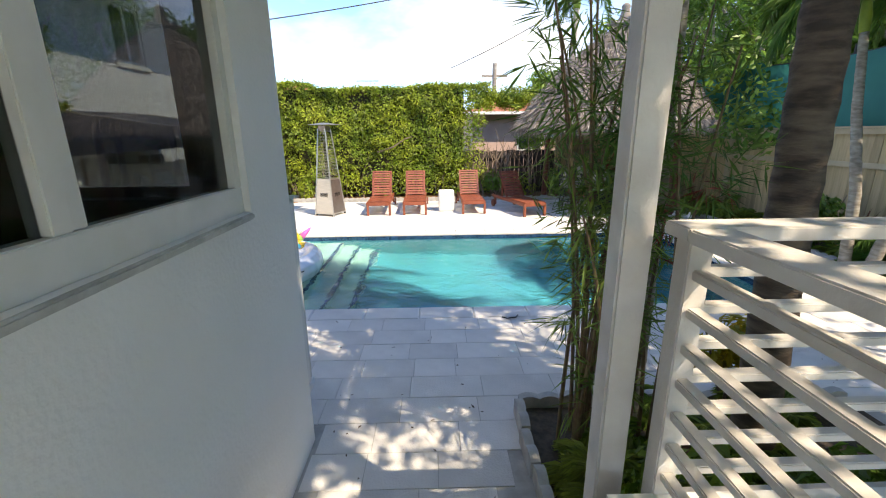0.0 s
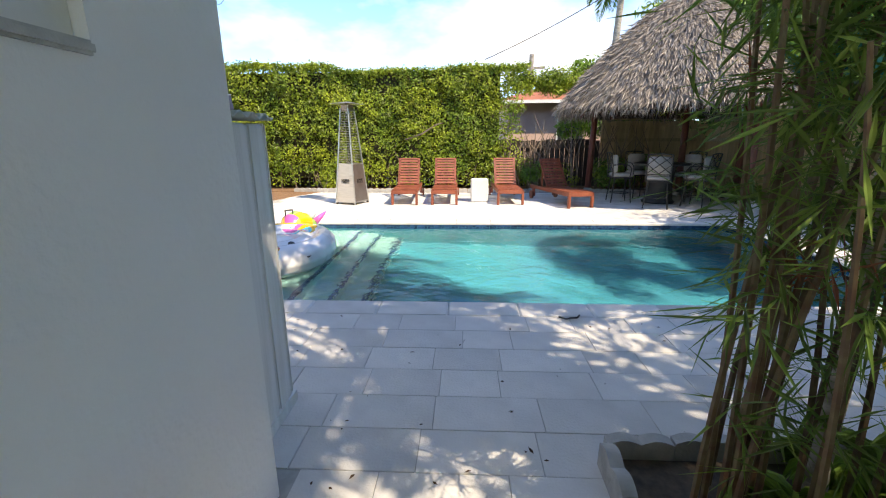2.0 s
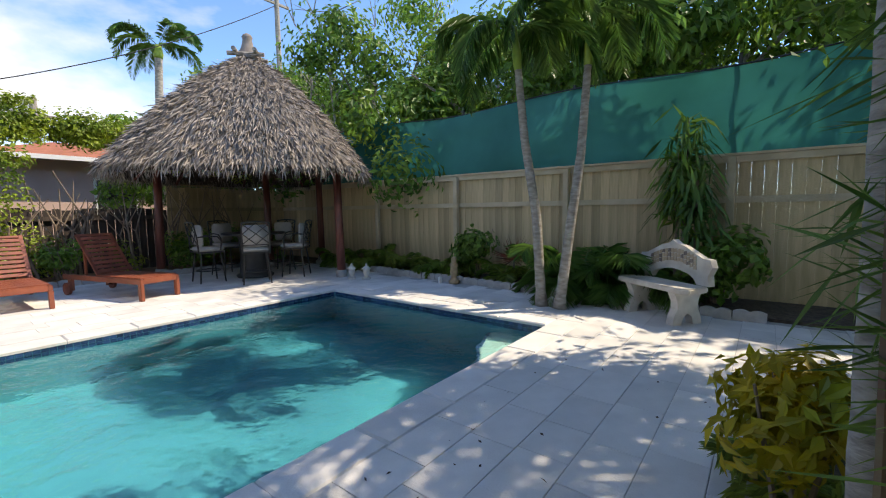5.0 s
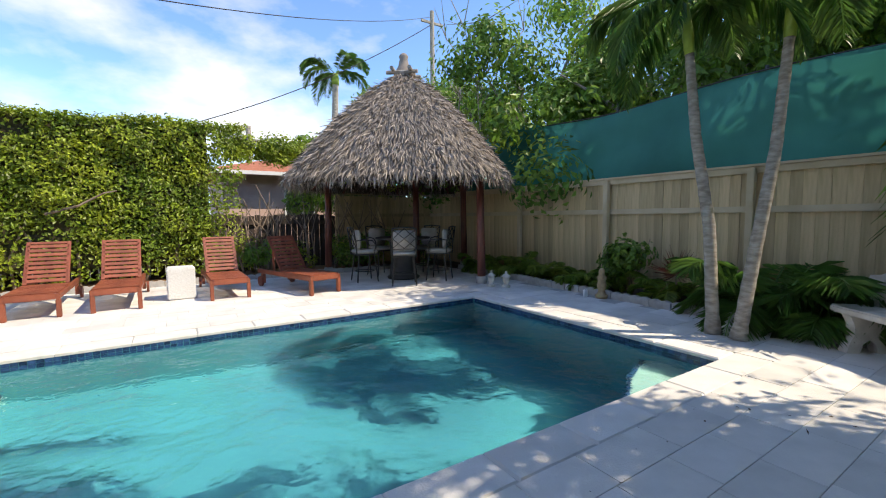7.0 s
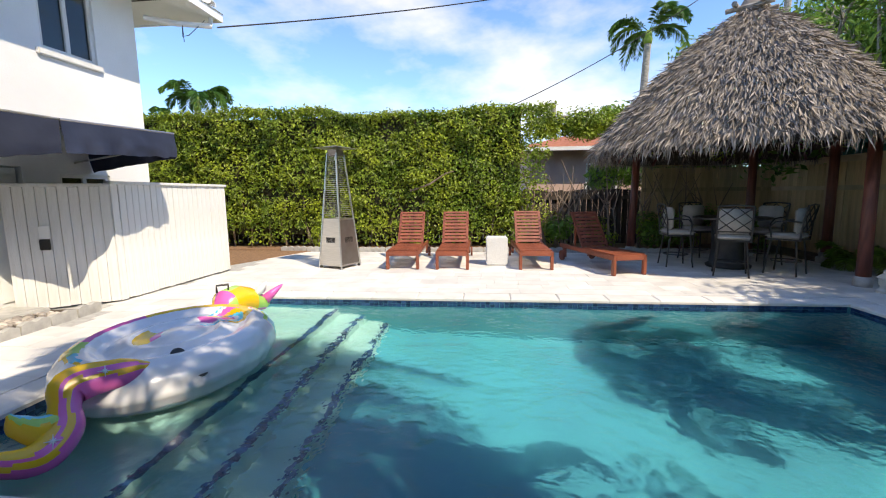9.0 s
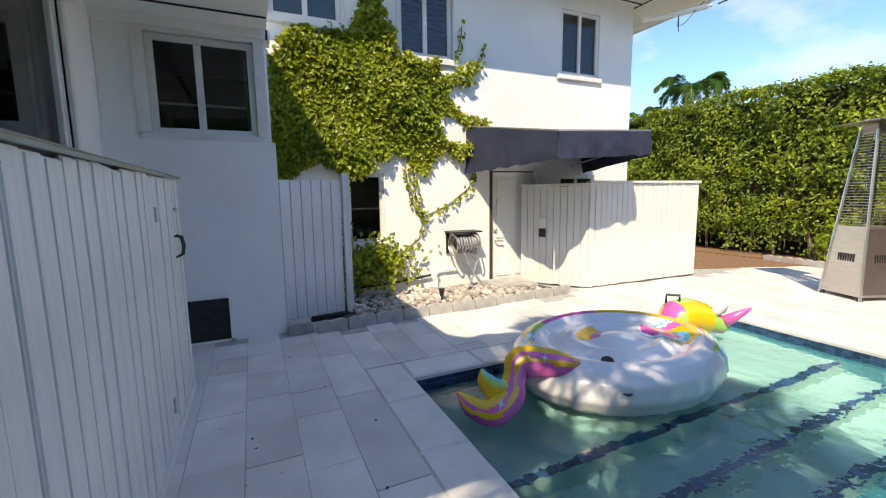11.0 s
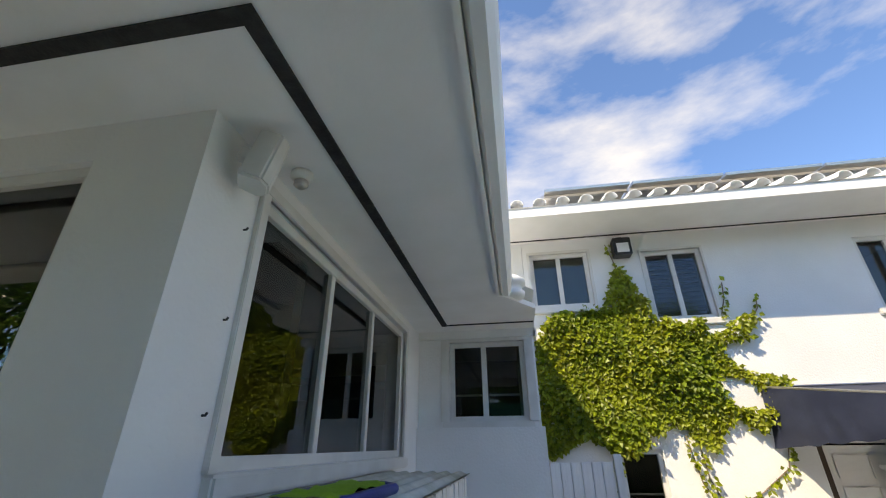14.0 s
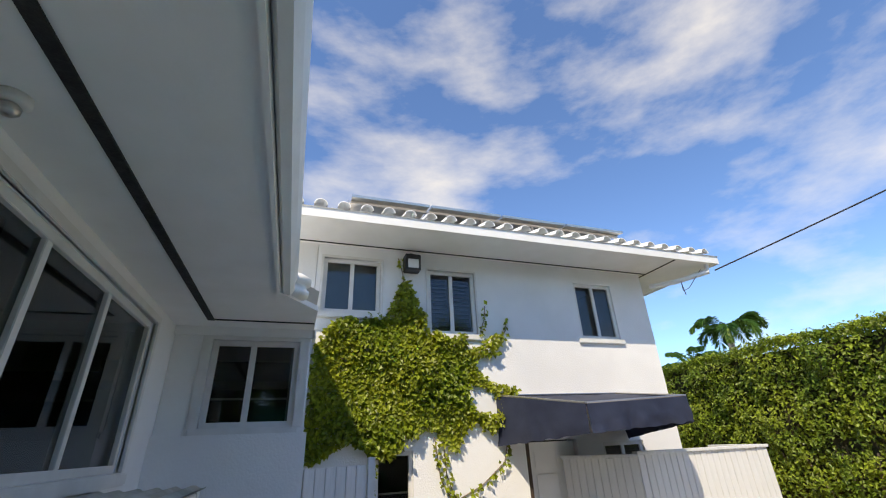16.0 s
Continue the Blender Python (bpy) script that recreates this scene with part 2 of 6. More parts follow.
GLASS.use_nodes = True
_p = GLASS.node_tree.nodes["Principled BSDF"]
_p.inputs["Base Color"].default_value = (0.35, 0.38, 0.38, 1)
_p.inputs["Roughness"].default_value, _p.inputs["Transmission Weight"].default_value, _p.inputs["IOR"].default_value = 0.0, 1.0, 1.5

# ---------------------------------------------------------------- mesh helpers
def part(name, bm, material, parent=None, label="", smooth=False):
    me = bpy.data.meshes.new(name)
    if isinstance(bm, tuple):
        v, fs = bm
        me.from_pydata([tuple(map(float, p)) for p in v], [], [tuple(map(int, q)) for q in fs])
    else:
        bmesh.ops.recalc_face_normals(bm, faces=bm.faces)
        bm.to_mesh(me)
        bm.free()
    for m in material if isinstance(material, (list, tuple)) else (material,):
        me.materials.append(m)
    if smooth:
        me.polygons.foreach_set("use_smooth", [True] * len(me.polygons))
    ob = new(name, me)
    if parent:
        ob.parent = parent
    if label:
        ob["label"] = label
    return ob


def empty(name, m=None, label="", category="", group="", kind=""):
    ob = new(name)
    ob.empty_display_size = 0.1
    if m is not None:
        ob.matrix_world = m
    return tagged(ob, label, category, group, kind)


def boxes(*bs, bevel=0.0):
    """One bmesh of boxes given as (x0, y0, z0, x1, y1, z1)."""
    bm = bmesh.new()
    for x0, y0, z0, x1, y1, z1 in bs:
        r = bmesh.ops.create_cube(bm, size=1)
        for v in r["verts"]:
            v.co = Vector(((x0 + x1) / 2 + v.co.x * (x1 - x0), (y0 + y1) / 2 + v.co.y * (y1 - y0), (z0 + z1) / 2 + v.co.z * (z1 - z0)))
    if bevel:
        bmesh.ops.bevel(bm, geom=bm.edges[:], offset=bevel, segments=2, affect="EDGES", clamp_overlap=True)
    return bm


def tube(points, radii, sides=8, caps=True, bm=None):
    """A tapered tube along points."""
    bm = bm or bmesh.new()
    pts = [Vector([float(c) for c in p]) for p in points]
    radii = radii if isinstance(radii, (list, tuple)) else [radii] * len(pts)
    rings = []
    for i, p in enumerate(pts):
        d = (pts[min(i + 1, len(pts) - 1)] - pts[max(i - 1, 0)]).normalized()
        a = d.orthogonal().normalized() if i == 0 else (a - d * a.dot(d)).normalized()
        b = d.cross(a)
        rings.append([bm.verts.new(p + float(radii[i]) * (math.cos(2 * math.pi * k / sides) * a + math.sin(2 * math.pi * k / sides) * b)) for k in range(sides)])
    for r, s in zip(rings, rings[1:]):
        for k in range(sides):
            bm.faces.new((r[k], r[(k + 1) % sides], s[(k + 1) % sides], s[k]))
    if caps:
        bm.faces.new(rings[0][::-1]); bm.faces.new(rings[-1])
    return bm


def lathe(profile, sides=20, bm=None, at=(0, 0, 0)):
    """A turned shape from (radius, z) pairs."""
    bm = bm or bmesh.new()
    rings = [[bm.verts.new((at[0] + r * math.cos(2 * math.pi * k / sides), at[1] + r * math.sin(2 * math.pi * k / sides), at[2] + z)) for k in range(sides)] for r, z in profile]
    for r, s in zip(rings, rings[1:]):
        for k in range(sides):
            bm.faces.new((r[k], r[(k + 1) % sides], s[(k + 1) % sides], s[k]))
    bm.faces.new(rings[0][::-1]); bm.faces.new(rings[-1])
    return bm


def prism(poly, z0, z1, bm=None):
    bm = bm or bmesh.new()
    lo, hi = [bm.verts.new((x, y, z0)) for x, y in poly], [bm.verts.new((x, y, z1)) for x, y in poly]
    bm.faces.new(lo[::-1]); bm.faces.new(hi)
    n = len(poly)
    for i in range(n):
        bm.faces.new((lo[i], lo[(i + 1) % n], hi[(i + 1) % n], hi[i]))
    return bm


def panel(axis, at, thick, u0, u1, z0, z1, holes=()):
    """A solid wall: axis 'x' (plane x = at, u along y) or 'y', thickness towards the minus side, with rectangular holes (u0, z0, u1, z1)."""
    us = sorted({u0, u1, *[h[0] for h in holes], *[h[2] for h in holes]})
    zs = sorted({z0, z1, *[h[1] for h in holes], *[h[3] for h in holes]})
    bm = bmesh.new()
    cache = {}
    def vert(u, z, d):
        k = (round(u, 4), round(z, 4), d)
        if k not in cache:
            w = at - thick * d
            cache[k] = bm.verts.new((w, u, z) if axis == "x" else (u, w, z))
        return cache[k]
    def solid(i, j):
        if not (0 <= i < len(us) - 1 and 0 <= j < len(zs) - 1):
            return False
        cu, cz = (us[i] + us[i + 1]) / 2, (zs[j] + zs[j + 1]) / 2
        return not any(h[0] < cu < h[2] and h[1] < cz < h[3] for h in holes)
    for i in range(len(us) - 1):
        for j in range(len(zs) - 1):
            if not solid(i, j):
                continue
            a, b, c, d = us[i], us[i + 1], zs[j], zs[j + 1]
            for k in (0, 1):
                bm.faces.new([vert(a, c, k), vert(b, c, k), vert(b, d, k), vert(a, d, k)])
            for (di, dj, p, q) in ((-1, 0, (a, c), (a, d)), (1, 0, (b, c), (b, d)), (0, -1, (a, c), (b, c)), (0, 1, (a, d), (b, d))):
                if not solid(i + di, j + dj):
                    bm.faces.new([vert(*p, 0), vert(*q, 0), vert(*q, 1), vert(*p, 1)])
    return bm


def leaves(pos, nrm, length, width, seed=1, droop=0.3, fold=0.25, along=None):
    """Folded leaf blades at points: two triangles' worth of quads each, growing roughly in the surface and along or down."""
    rg = np.random.default_rng(seed)
    n = len(pos)
    nrm = nrm + rg.normal(0, 0.45, (n, 3))
    nrm /= np.linalg.norm(nrm, axis=1)[:, None] + 1e-9
    d = rg.normal(0, 1, (n, 3)) if along is None else along + rg.normal(0, 0.25, (n, 3))
    if along is None:
        d[:, 2] -= droop * 2
        d -= nrm * (d * nrm).sum(1)[:, None] * 0.8
    d /= np.linalg.norm(d, axis=1)[:, None] + 1e-9
    s = np.cross(nrm, d)
    s /= np.linalg.norm(s, axis=1)[:, None] + 1e-9
    up = np.cross(d, s)
    ln = (length * rg.uniform(0.6, 1.25, n))[:, None]
    wd = (width * rg.uniform(0.7, 1.2, n))[:, None]
    v = np.stack([pos, pos + d * ln * 0.45 + s * wd / 2 + up * wd * fold, pos + d * ln, pos + d * ln * 0.45 - s * wd / 2 + up * wd * fold], 1).reshape(-1, 3)
    i = np.arange(n)[:, None] * 4
    return v, np.concatenate([i + [0, 1, 2], i + [0, 2, 3]], 1).reshape(-1, 3)


def merge(*parts_):
    vs, fs, o = [], [], 0
    for v, f in parts_:
        vs.append(np.asarray(v)); fs.append(np.asarray(f) + o); o += len(v)
    return np.concatenate(vs), np.concatenate(fs)


def frond(base, yaw, length, rise, sag, leaf=0.45, width=0.035, n=34, seed=0, vee=0.5, hang=0.6):
    """A feather palm frond: arching rachis as a strip and its leaflets."""
    rg = np.random.default_rng(seed)
    t = np.linspace(0, 1, n)
    h = np.array([math.cos(yaw), math.sin(yaw), 0])
    side = np.array([-math.sin(yaw), math.cos(yaw), 0])
    run = length * np.sin(np.clip(t * 1.35, 0, 1.5)) / 1.0
    z = rise * length * t - sag * length * t**2.2
    pts = np.array(base) + h * run[:, None] * 0.95 + np.array([0, 0, 1]) * z[:, None]
    w = 0.02 * (1 - 0.8 * t)[:, None]
    rv = np.concatenate([pts - side * w, pts + side * w])
    i = np.arange(n - 1)[:, None]
    rf = np.concatenate([i + [0, 1, n + 1], i + [0, n + 1, n]], 1).reshape(-1, 3)
    tang = np.gradient(pts, axis=0)
    tang /= np.linalg.norm(tang, axis=1)[:, None]
    k = slice(4, n)
    ln = leaf * np.sin(np.clip(0.25 + t[k] * 2.75, 0, 3.0)) + 0.06
    vs, fs = [rv], [rf]
    o = len(rv)
    for sg in (-1, 1):
        for sub in (0, 0.5):
            p = pts[k] + tang[k] * length / n * sub
            d = side * sg + tang[k] * 0.75 + np.array([0, 0, -1]) * hang + rg.normal(0, 0.16, p.shape) + np.array([0, 0, vee])
            d /= np.linalg.norm(d, axis=1)[:, None]
            cr = np.cross(d, [0, 0, 1.0]) + 1e-6
            cr /= np.linalg.norm(cr, axis=1)[:, None]
            tip = p + d * ln[:, None]
            tip[:, 2] -= 0.25 * ln
            mid = p + d * ln[:, None] * 0.5
            vs.append(np.stack([p, mid + cr * width / 2, tip, mid - cr * width / 2], 1).reshape(-1, 3))
            q = np.arange(len(p))[:, None] * 4 + o
            fs.append(np.concatenate([q + [0, 1, 2], q + [0, 2, 3]], 1).reshape(-1, 3))
            o += len(p) * 4
    return np.concatenate(vs), np.concatenate(fs)


def clump(center, radius, n, leaf, wide, seed, flat=0.8, inner=0.55):
    rg = np.random.default_rng(seed)
    d = rg.normal(0, 1, (n, 3))
    d /= np.linalg.norm(d, axis=1)[:, None]
    r = np.array(radius if hasattr(radius, "__len__") else (radius, radius, radius * flat))
    k = rg.uniform(inner, 1, n)[:, None] * (1 + 0.25 * np.sin(d * 5 + seed).sum(1)[:, None] * 0.4)
    return leaves(np.array(center) + d * r * k, d + [0, 0, 0.4], leaf, wide, seed)


def branchy(base, height, spread, seed, n=9, r=0.06):
    """Trunk and limbs; returns the bmesh and the limb ends."""
    rg = random.Random(seed)
    bm, ends = bmesh.new(), []
    b = Vector(base)
    fork = b + Vector((rg.uniform(-.1, .1) * spread, rg.uniform(-.1, .1) * spread, height * 0.42))
    tube([b, (b + fork) / 2 + Vector((rg.uniform(-.05, .05), rg.uniform(-.05, .05), 0)) * spread, fork], [r * 1.4, r * 1.1, r], 8, bm=bm)
    for i in range(n):
        a = 2 * math.pi * i / n + rg.uniform(-.4, .4)
        e = b + Vector((math.cos(a) * spread * rg.uniform(.3, 1), math.sin(a) * spread * rg.uniform(.3, 1), height * rg.uniform(0.62, 1.0)))
        m = (fork + e) / 2 + Vector((rg.uniform(-.15, .15), rg.uniform(-.15, .15), rg.uniform(-.1, .2))) * spread
        tube([fork, m, e], [r * .6, r * .4, r * .15], 6, bm=bm)
        ends.append(e)
    return bm, ends

# ---------------------------------------------------------------- ground and pool
PX0, PX1, PY0, PY1 = -2.45, 5.02, 4.97, 8.77
WZ = -0.095
far = 400.0
bm = boxes((-far, -far, -0.12, far, PY0 - 0.02, -0.045), (-far, PY1 + 0.02, -0.12, far, far, -0.045), (-far, PY0 - 0.02, -0.12, PX0 - 0.02, PY1 + 0.02, -0.045), (PX1 + 0.02, PY0 - 0.02, -0.12, far, PY1 + 0.02, -0.045))
tagged(part("ground", bm, LAWN), "dull bare ground under and beyond the garden", "ground", kind="structure")
pool = empty("swimming_pool", label="rectangular turquoise swimming pool with a shallow tanning shelf and steps", category="swimming pool", kind="structure")
part("basin_wall", boxes((PX0 - 0.3, PY0 - 0.3, -1.75, PX1 + 0.3, PY0, -0.05), (PX0 - 0.3, PY1, -1.75, PX1 + 0.3, PY1 + 0.3, -0.05), (PX0 - 0.3, PY0, -1.75, PX0, PY1, -0.05), (PX1, PY0, -1.75, PX1 + 0.3, PY1, -0.05)), PLASTER, pool)
fl = bmesh.new()
q = [fl.verts.new(p) for p in ((-0.66, PY0, -1.12), (PX1, PY0, -1.6), (PX1, PY1, -1.6), (-0.66, PY1, -1.12))]
fl.faces.new(q)
part("basin_floor", fl, PLASTER, pool)
part("tanning_shelf", boxes((PX0, PY0, -1.7, -1.33, PY1, -0.36)), SHELF, pool, "pale plastered tanning shelf just under the water")
part("pool_step", boxes((-1.33, PY0, -1.7, -0.99, PY1, -0.62)), SHELF, pool)
part("pool_step", boxes((-0.99, PY0, -1.7, -0.66, PY1, -0.88)), SHELF, pool)
part("corner_bench", prism([(3.55, PY0), (PX1, PY0), (PX1, PY0 + 0.75), (4.4, PY0 + 0.5)], -1.7, -0.45), SHELF, pool, "pale corner seat under the water")
for x, z in ((-1.33, -0.36), (-0.99, -0.62), (-0.66, -0.88)):
    part("step_edge_tiles", boxes(*[(x - 0.05, y, z + 0.002, x + 0.012, y + 0.058, z + 0.012) for y in np.arange(PY0 + 0.01, PY1 - 0.06, 0.063)]), NAVY, pool, "navy mosaic tiles along a step edge")
part("bench_edge_tiles", boxes(*[(3.55 + i * 0.0655, PY0 + 0.5 * min(1, (i * 0.0655) / 0.85) if i * 0.0655 < 0.85 else PY0 + 0.5 + 0.25 * (i * 0.0655 - 0.85) / 0.62, -0.448, 3.6 + i * 0.0655, (PY0 + 0.5 * min(1, (i * 0.0655) / 0.85) if i * 0.0655 < 0.85 else PY0 + 0.5 + 0.25 * (i * 0.0655 - 0.85) / 0.62) + 0.05, -0.438) for i in range(22)]), NAVY, pool)
tiles = []
for x in np.arange(PX0, PX1 - 0.05, 0.062):
    for z in (-0.205, -0.143, -0.081):
        tiles += [(x, PY0 - 0.001, z, x + 0.057, PY0 + 0.008, z + 0.057), (x, PY1 - 0.008, z, x + 0.057, PY1 + 0.001, z + 0.057)]
for y in np.arange(PY0, PY1 - 0.05, 0.062):
    for z in (-0.205, -0.143, -0.081):
        tiles += [(PX0 - 0.001, y, z, PX0 + 0.008, y + 0.057, z + 0.057), (PX1 - 0.008, y, z, PX1 + 0.001, y + 0.057, z + 0.057)]
def boxes_np(bs):
    b = np.array(bs, float)
    idx = np.array([[0, 1, 2], [3, 1, 2], [3, 4, 2], [0, 4, 2], [0, 1, 5], [3, 1, 5], [3, 4, 5], [0, 4, 5]])
    v = b[:, idx].reshape(-1, 3)
    f4 = np.array([[0, 3, 2, 1], [4, 5, 6, 7], [0, 1, 5, 4], [1, 2, 6, 5], [2, 3, 7, 6], [3, 0, 4, 7]])
    return v, (np.arange(len(b))[:, None, None] * 8 + f4).reshape(-1, 4)
tagged(part("waterline_tiles", boxes_np(tiles), NAVY, pool, "band of dark blue mosaic tiles at the waterline"), kind="stuff")
# gentle ripples
nx, ny = 150, 80
gx, gy = np.meshgrid(np.linspace(PX0, PX1, nx), np.linspace(PY0, PY1, ny), indexing="ij")
gz = WZ + 0.004 * np.sin(gx * 5.1 + 1.5 * np.sin(gy * 2.3)) + 0.003 * np.sin(gy * 7.3 + 2 * np.sin(gx * 1.7)) + 0.002 * np.sin((gx + gy) * 11)
gi = np.arange(nx * ny).reshape(nx, ny)
wat = part("pool_water", (np.stack([gx, gy, gz], -1).reshape(-1, 3), np.stack([gi[:-1, :-1], gi[1:, :-1], gi[1:, 1:], gi[:-1, 1:]], -1).reshape(-1, 4)), WATER, smooth=True)
wat.visible_shadow = False
tagged(wat, "clear rippled turquoise pool water", "water", kind="structure")

# ---------------------------------------------------------------- low house
CX, CY, SOF = -0.285, 2.795, 2.99
W1 = (-3.42, 1.66, -0.72, 2.84)      # window in the wall that faces the pool: x0, z0, x1, z1
W0 = (0.35, 1.64, 2.29, 2.80)        # window over the steps: y0, z0, y1, z1
W2 = (3.16, 1.99, 4.03, 2.86)
house = "white stucco wall of the single-storey wing"
tagged(part("wall_east", panel("x", CX, 0.2, -4.0, CY, -0.1, SOF, [W0]), STUCCO), "white stucco wall beside the garden steps", "wall", kind="structure")
tagged(part("wall_north", panel("y", CY - 0.003, 0.2, -4.3, CX - 0.003, -0.1, SOF, [W1]), STUCCO), "white stucco wall behind the storage cabinet", "wall", kind="structure")
tagged(part("wall_wing", panel("x", -4.1, 0.2, CY, 4.15, 1.9, SOF, [W2]), STUCCO), house, "wall", kind="structure")
tagged(part("wall_wing_base", panel("x", -4.03, 0.27, CY, 4.18, -0.1, 1.93), STUCCO), "thicker white base of the wing wall", "wall", kind="structure")
tagged(part("wall_wing_return", panel("y", 4.148, 0.2, -5.2, -4.32, -0.1, SOF), STUCCO), house, "wall", kind="structure")
for nm, b in (("wall_back", (-9, -4.0, -0.1, CX - 0.2, -3.8, SOF)), ("wall_west", (-9.2, -4.0, -0.1, -9.0, 4.0, SOF))):
    tagged(part(nm, boxes(b), STUCCO), "plain white stucco back wall of the house", "wall", kind="structure")
# floor and partitions are made up to keep the windows dark
tagged(part("floor_indoors", boxes((-9, -3.8, 0.3, CX - 0.2, 2.6, 0.36)), ROOMSHADE), "added near-black floor, painted gloom behind the windows", "floor", kind="structure")
tagged(part("room_shade_wall", boxes((-9, -1.2, 0.36, CX - 0.2, -1.1, SOF)), ROOMSHADE), "added near-black wall, painted gloom behind the windows", "wall", kind="structure")
tagged(part("corner_shade_wall", boxes((-1.55, -1.1, 0.36, -1.45, 2.59, SOF)), ROOMSHADE), "added near-black wall, painted gloom behind the corner window", "wall", kind="structure")
tagged(part("side_shade_wall", boxes((-6.2, 1.5, 0.36, -6.1, 4.1, SOF)), ROOMSHADE), "added near-black wall, painted gloom behind the side window", "wall", kind="structure")
sof = [(0.75, -4.2), (0.75, 3.80), (-2.78, 3.80), (-3.3, 4.16), (-4.3, 4.16), (-9.3, 4.16), (-9.3, -4.2)]
tagged(part("ceiling_soffit", prism(sof, SOF, SOF + 0.05), PAINT), "white painted soffit under the low eaves", "soffit", kind="structure")
roof = bmesh.new()
lo = [roof.verts.new((x, y, SOF + 0.2)) for x, y in sof]
hi = [roof.verts.new((x, y, 3.9)) for x, y in ((-3.2, -2.0), (-3.4, 0.4), (-3.6, 0.4), (-4.0, 0.5), (-4.6, 0.5), (-6.5, 0.5), (-6.5, -2.0))]
for i in range(len(sof)):
    roof.faces.new((lo[i], lo[(i + 1) % len(sof)], hi[(i + 1) % len(sof)], hi[i]))
roof.faces.new(hi); roof.faces.new(lo[::-1])
tagged(part("roof_low", roof, PAINT), "low white hipped roof of the wing", "roof", kind="structure")
tagged(part("fascia_board", boxes((-2.80, 3.80, SOF - 0.035, 0.77, 3.825, SOF + 0.22), (0.75, -4.2, SOF - 0.035, 0.775, 3.80, SOF + 0.22)), PAINT), "white fascia board along the low eaves", "fascia", kind="structure")
gut = bmesh.new()
prof = [(0.0, 0.20), (0.0, 0.06), (0.025, 0.01), (0.075, 0.0), (0.105, 0.05), (0.10, 0.11), (0.12, 0.17), (0.12, 0.2), (0.105, 0.2), (0.09, 0.12), (0.09, 0.05), (0.07, 0.02), (0.03, 0.03), (0.012, 0.07), (0.012, 0.2)]
ra, rb = [gut.verts.new((-2.85, 3.828 + a, SOF - 0.01 + b)) for a, b in prof], [gut.verts.new((0.87, 3.828 + a, SOF - 0.01 + b)) for a, b in prof]
for i in range(len(prof)):
    gut.faces.new((ra[i], ra[(i + 1) % len(prof)], rb[(i + 1) % len(prof)], rb[i]))
gut.faces.new(ra); gut.faces.new(rb[::-1])
tagged(part("gutter", gut, PAINT), "white painted metal gutter along the low eaves", "gutter", kind="structure")
tagged(part("gutter_corner_cap", lathe([(0.02, 0.0), (0.12, 0.0), (0.13, 0.05), (0.10, 0.06), (0.11, 0.11), (0.14, 0.12), (0.14, 0.17), (0.08, 0.21), (0.03, 0.23)], 16, at=(-2.98, 3.93, SOF + 0.02)), PAINT, smooth=True), "rounded white gutter end piece at the eaves corner", "gutter", kind="structure")
tagged(part("soffit_vent_strip", boxes((-3.77, 3.13, SOF - 0.014, 0.045, 3.19, SOF - 0.002), (0.045, -4.0, SOF - 0.014, 0.105, 3.19, SOF - 0.002)), BLACKTRIM), "black vent strip running along the white soffit", "vent", kind="structure")
tagged(part("soffit_vent_line", boxes((-3.77, 3.192, SOF - 0.010, -3.745, 4.15, SOF - 0.001)), BLACKTRIM), "thin black vent line over the side window", "vent", kind="structure")
tagged(part("cornice", boxes((-4.10, CY, SOF - 0.09, -4.055, 4.17, SOF - 0.001), (-4.3, 4.15, SOF - 0.09, -4.055, 4.19, SOF - 0.001)), PAINT), "white moulding above the side window", "trim", kind="structure")


def window(name, axis, at, u0, z0, u1, z1, mullions, label, depth=0.10, fw=0.055, sill=True, rail=None, trimw=0.0, fb=0.0, lip=0.09):
    """A framed window set in a hole; mullions are positions along u."""
    w = empty(name, label=label, category="window", kind="structure")
    def bx(a, b, c, d, front, back):
        return (at - back, a, c, at - front, b, d) if axis == "x" else (a, at - back, c, b, at - front, d)
    for nm, q in (("frame_bottom", (u0, u1, z0, z0 + (fb or fw))), ("frame_top", (u0, u1, z1 - fw, z1)), ("frame_side", (u0, u0 + fw, z0 + (fb or fw), z1 - fw)), ("frame_side", (u1 - fw, u1, z0 + (fb or fw), z1 - fw))):
        part(nm, boxes(bx(*q, 0.03, depth), bevel=0.004), WFRAME, w)
    fb = fb or fw
    us = [u0 + fw, *mullions, u1 - fw]
    for m in mullions:
        part("mullion", boxes(bx(m - 0.03, m + 0.03, z0 + fb, z1 - fw, 0.035, depth), bevel=0.004), WFRAME, w)
    if rail:
        part("cross_rail", boxes(bx(u0 + fw, u1 - fw, rail, rail + 0.02, 0.07, depth - 0.01)), WFRAME, w)
    for a, b in zip(us, us[1:]):
        part("pane", boxes(bx(a, b, z0 + fb, z1 - fw, 0.062, 0.068)), GLASS, w)
    if trimw:
        for q in ((u0 - trimw, u1 + trimw, z1, z1 + trimw), (u0 - trimw, u0, z0, z1), (u1, u1 + trimw, z0, z1)):
            part("casing", boxes(bx(*q, -0.022, 0.02), bevel=0.004), WFRAME, w)
    if sill:
        part("window_sill", boxes(bx(u0 - 0.08, u1 + 0.05 * (lip > 0.05), z0 - lip, z0 - 0.001, -0.5 * lip, 0.08), bevel=min(0.012, lip / 4)), WFRAME if sill is True else sill, w)
    return w


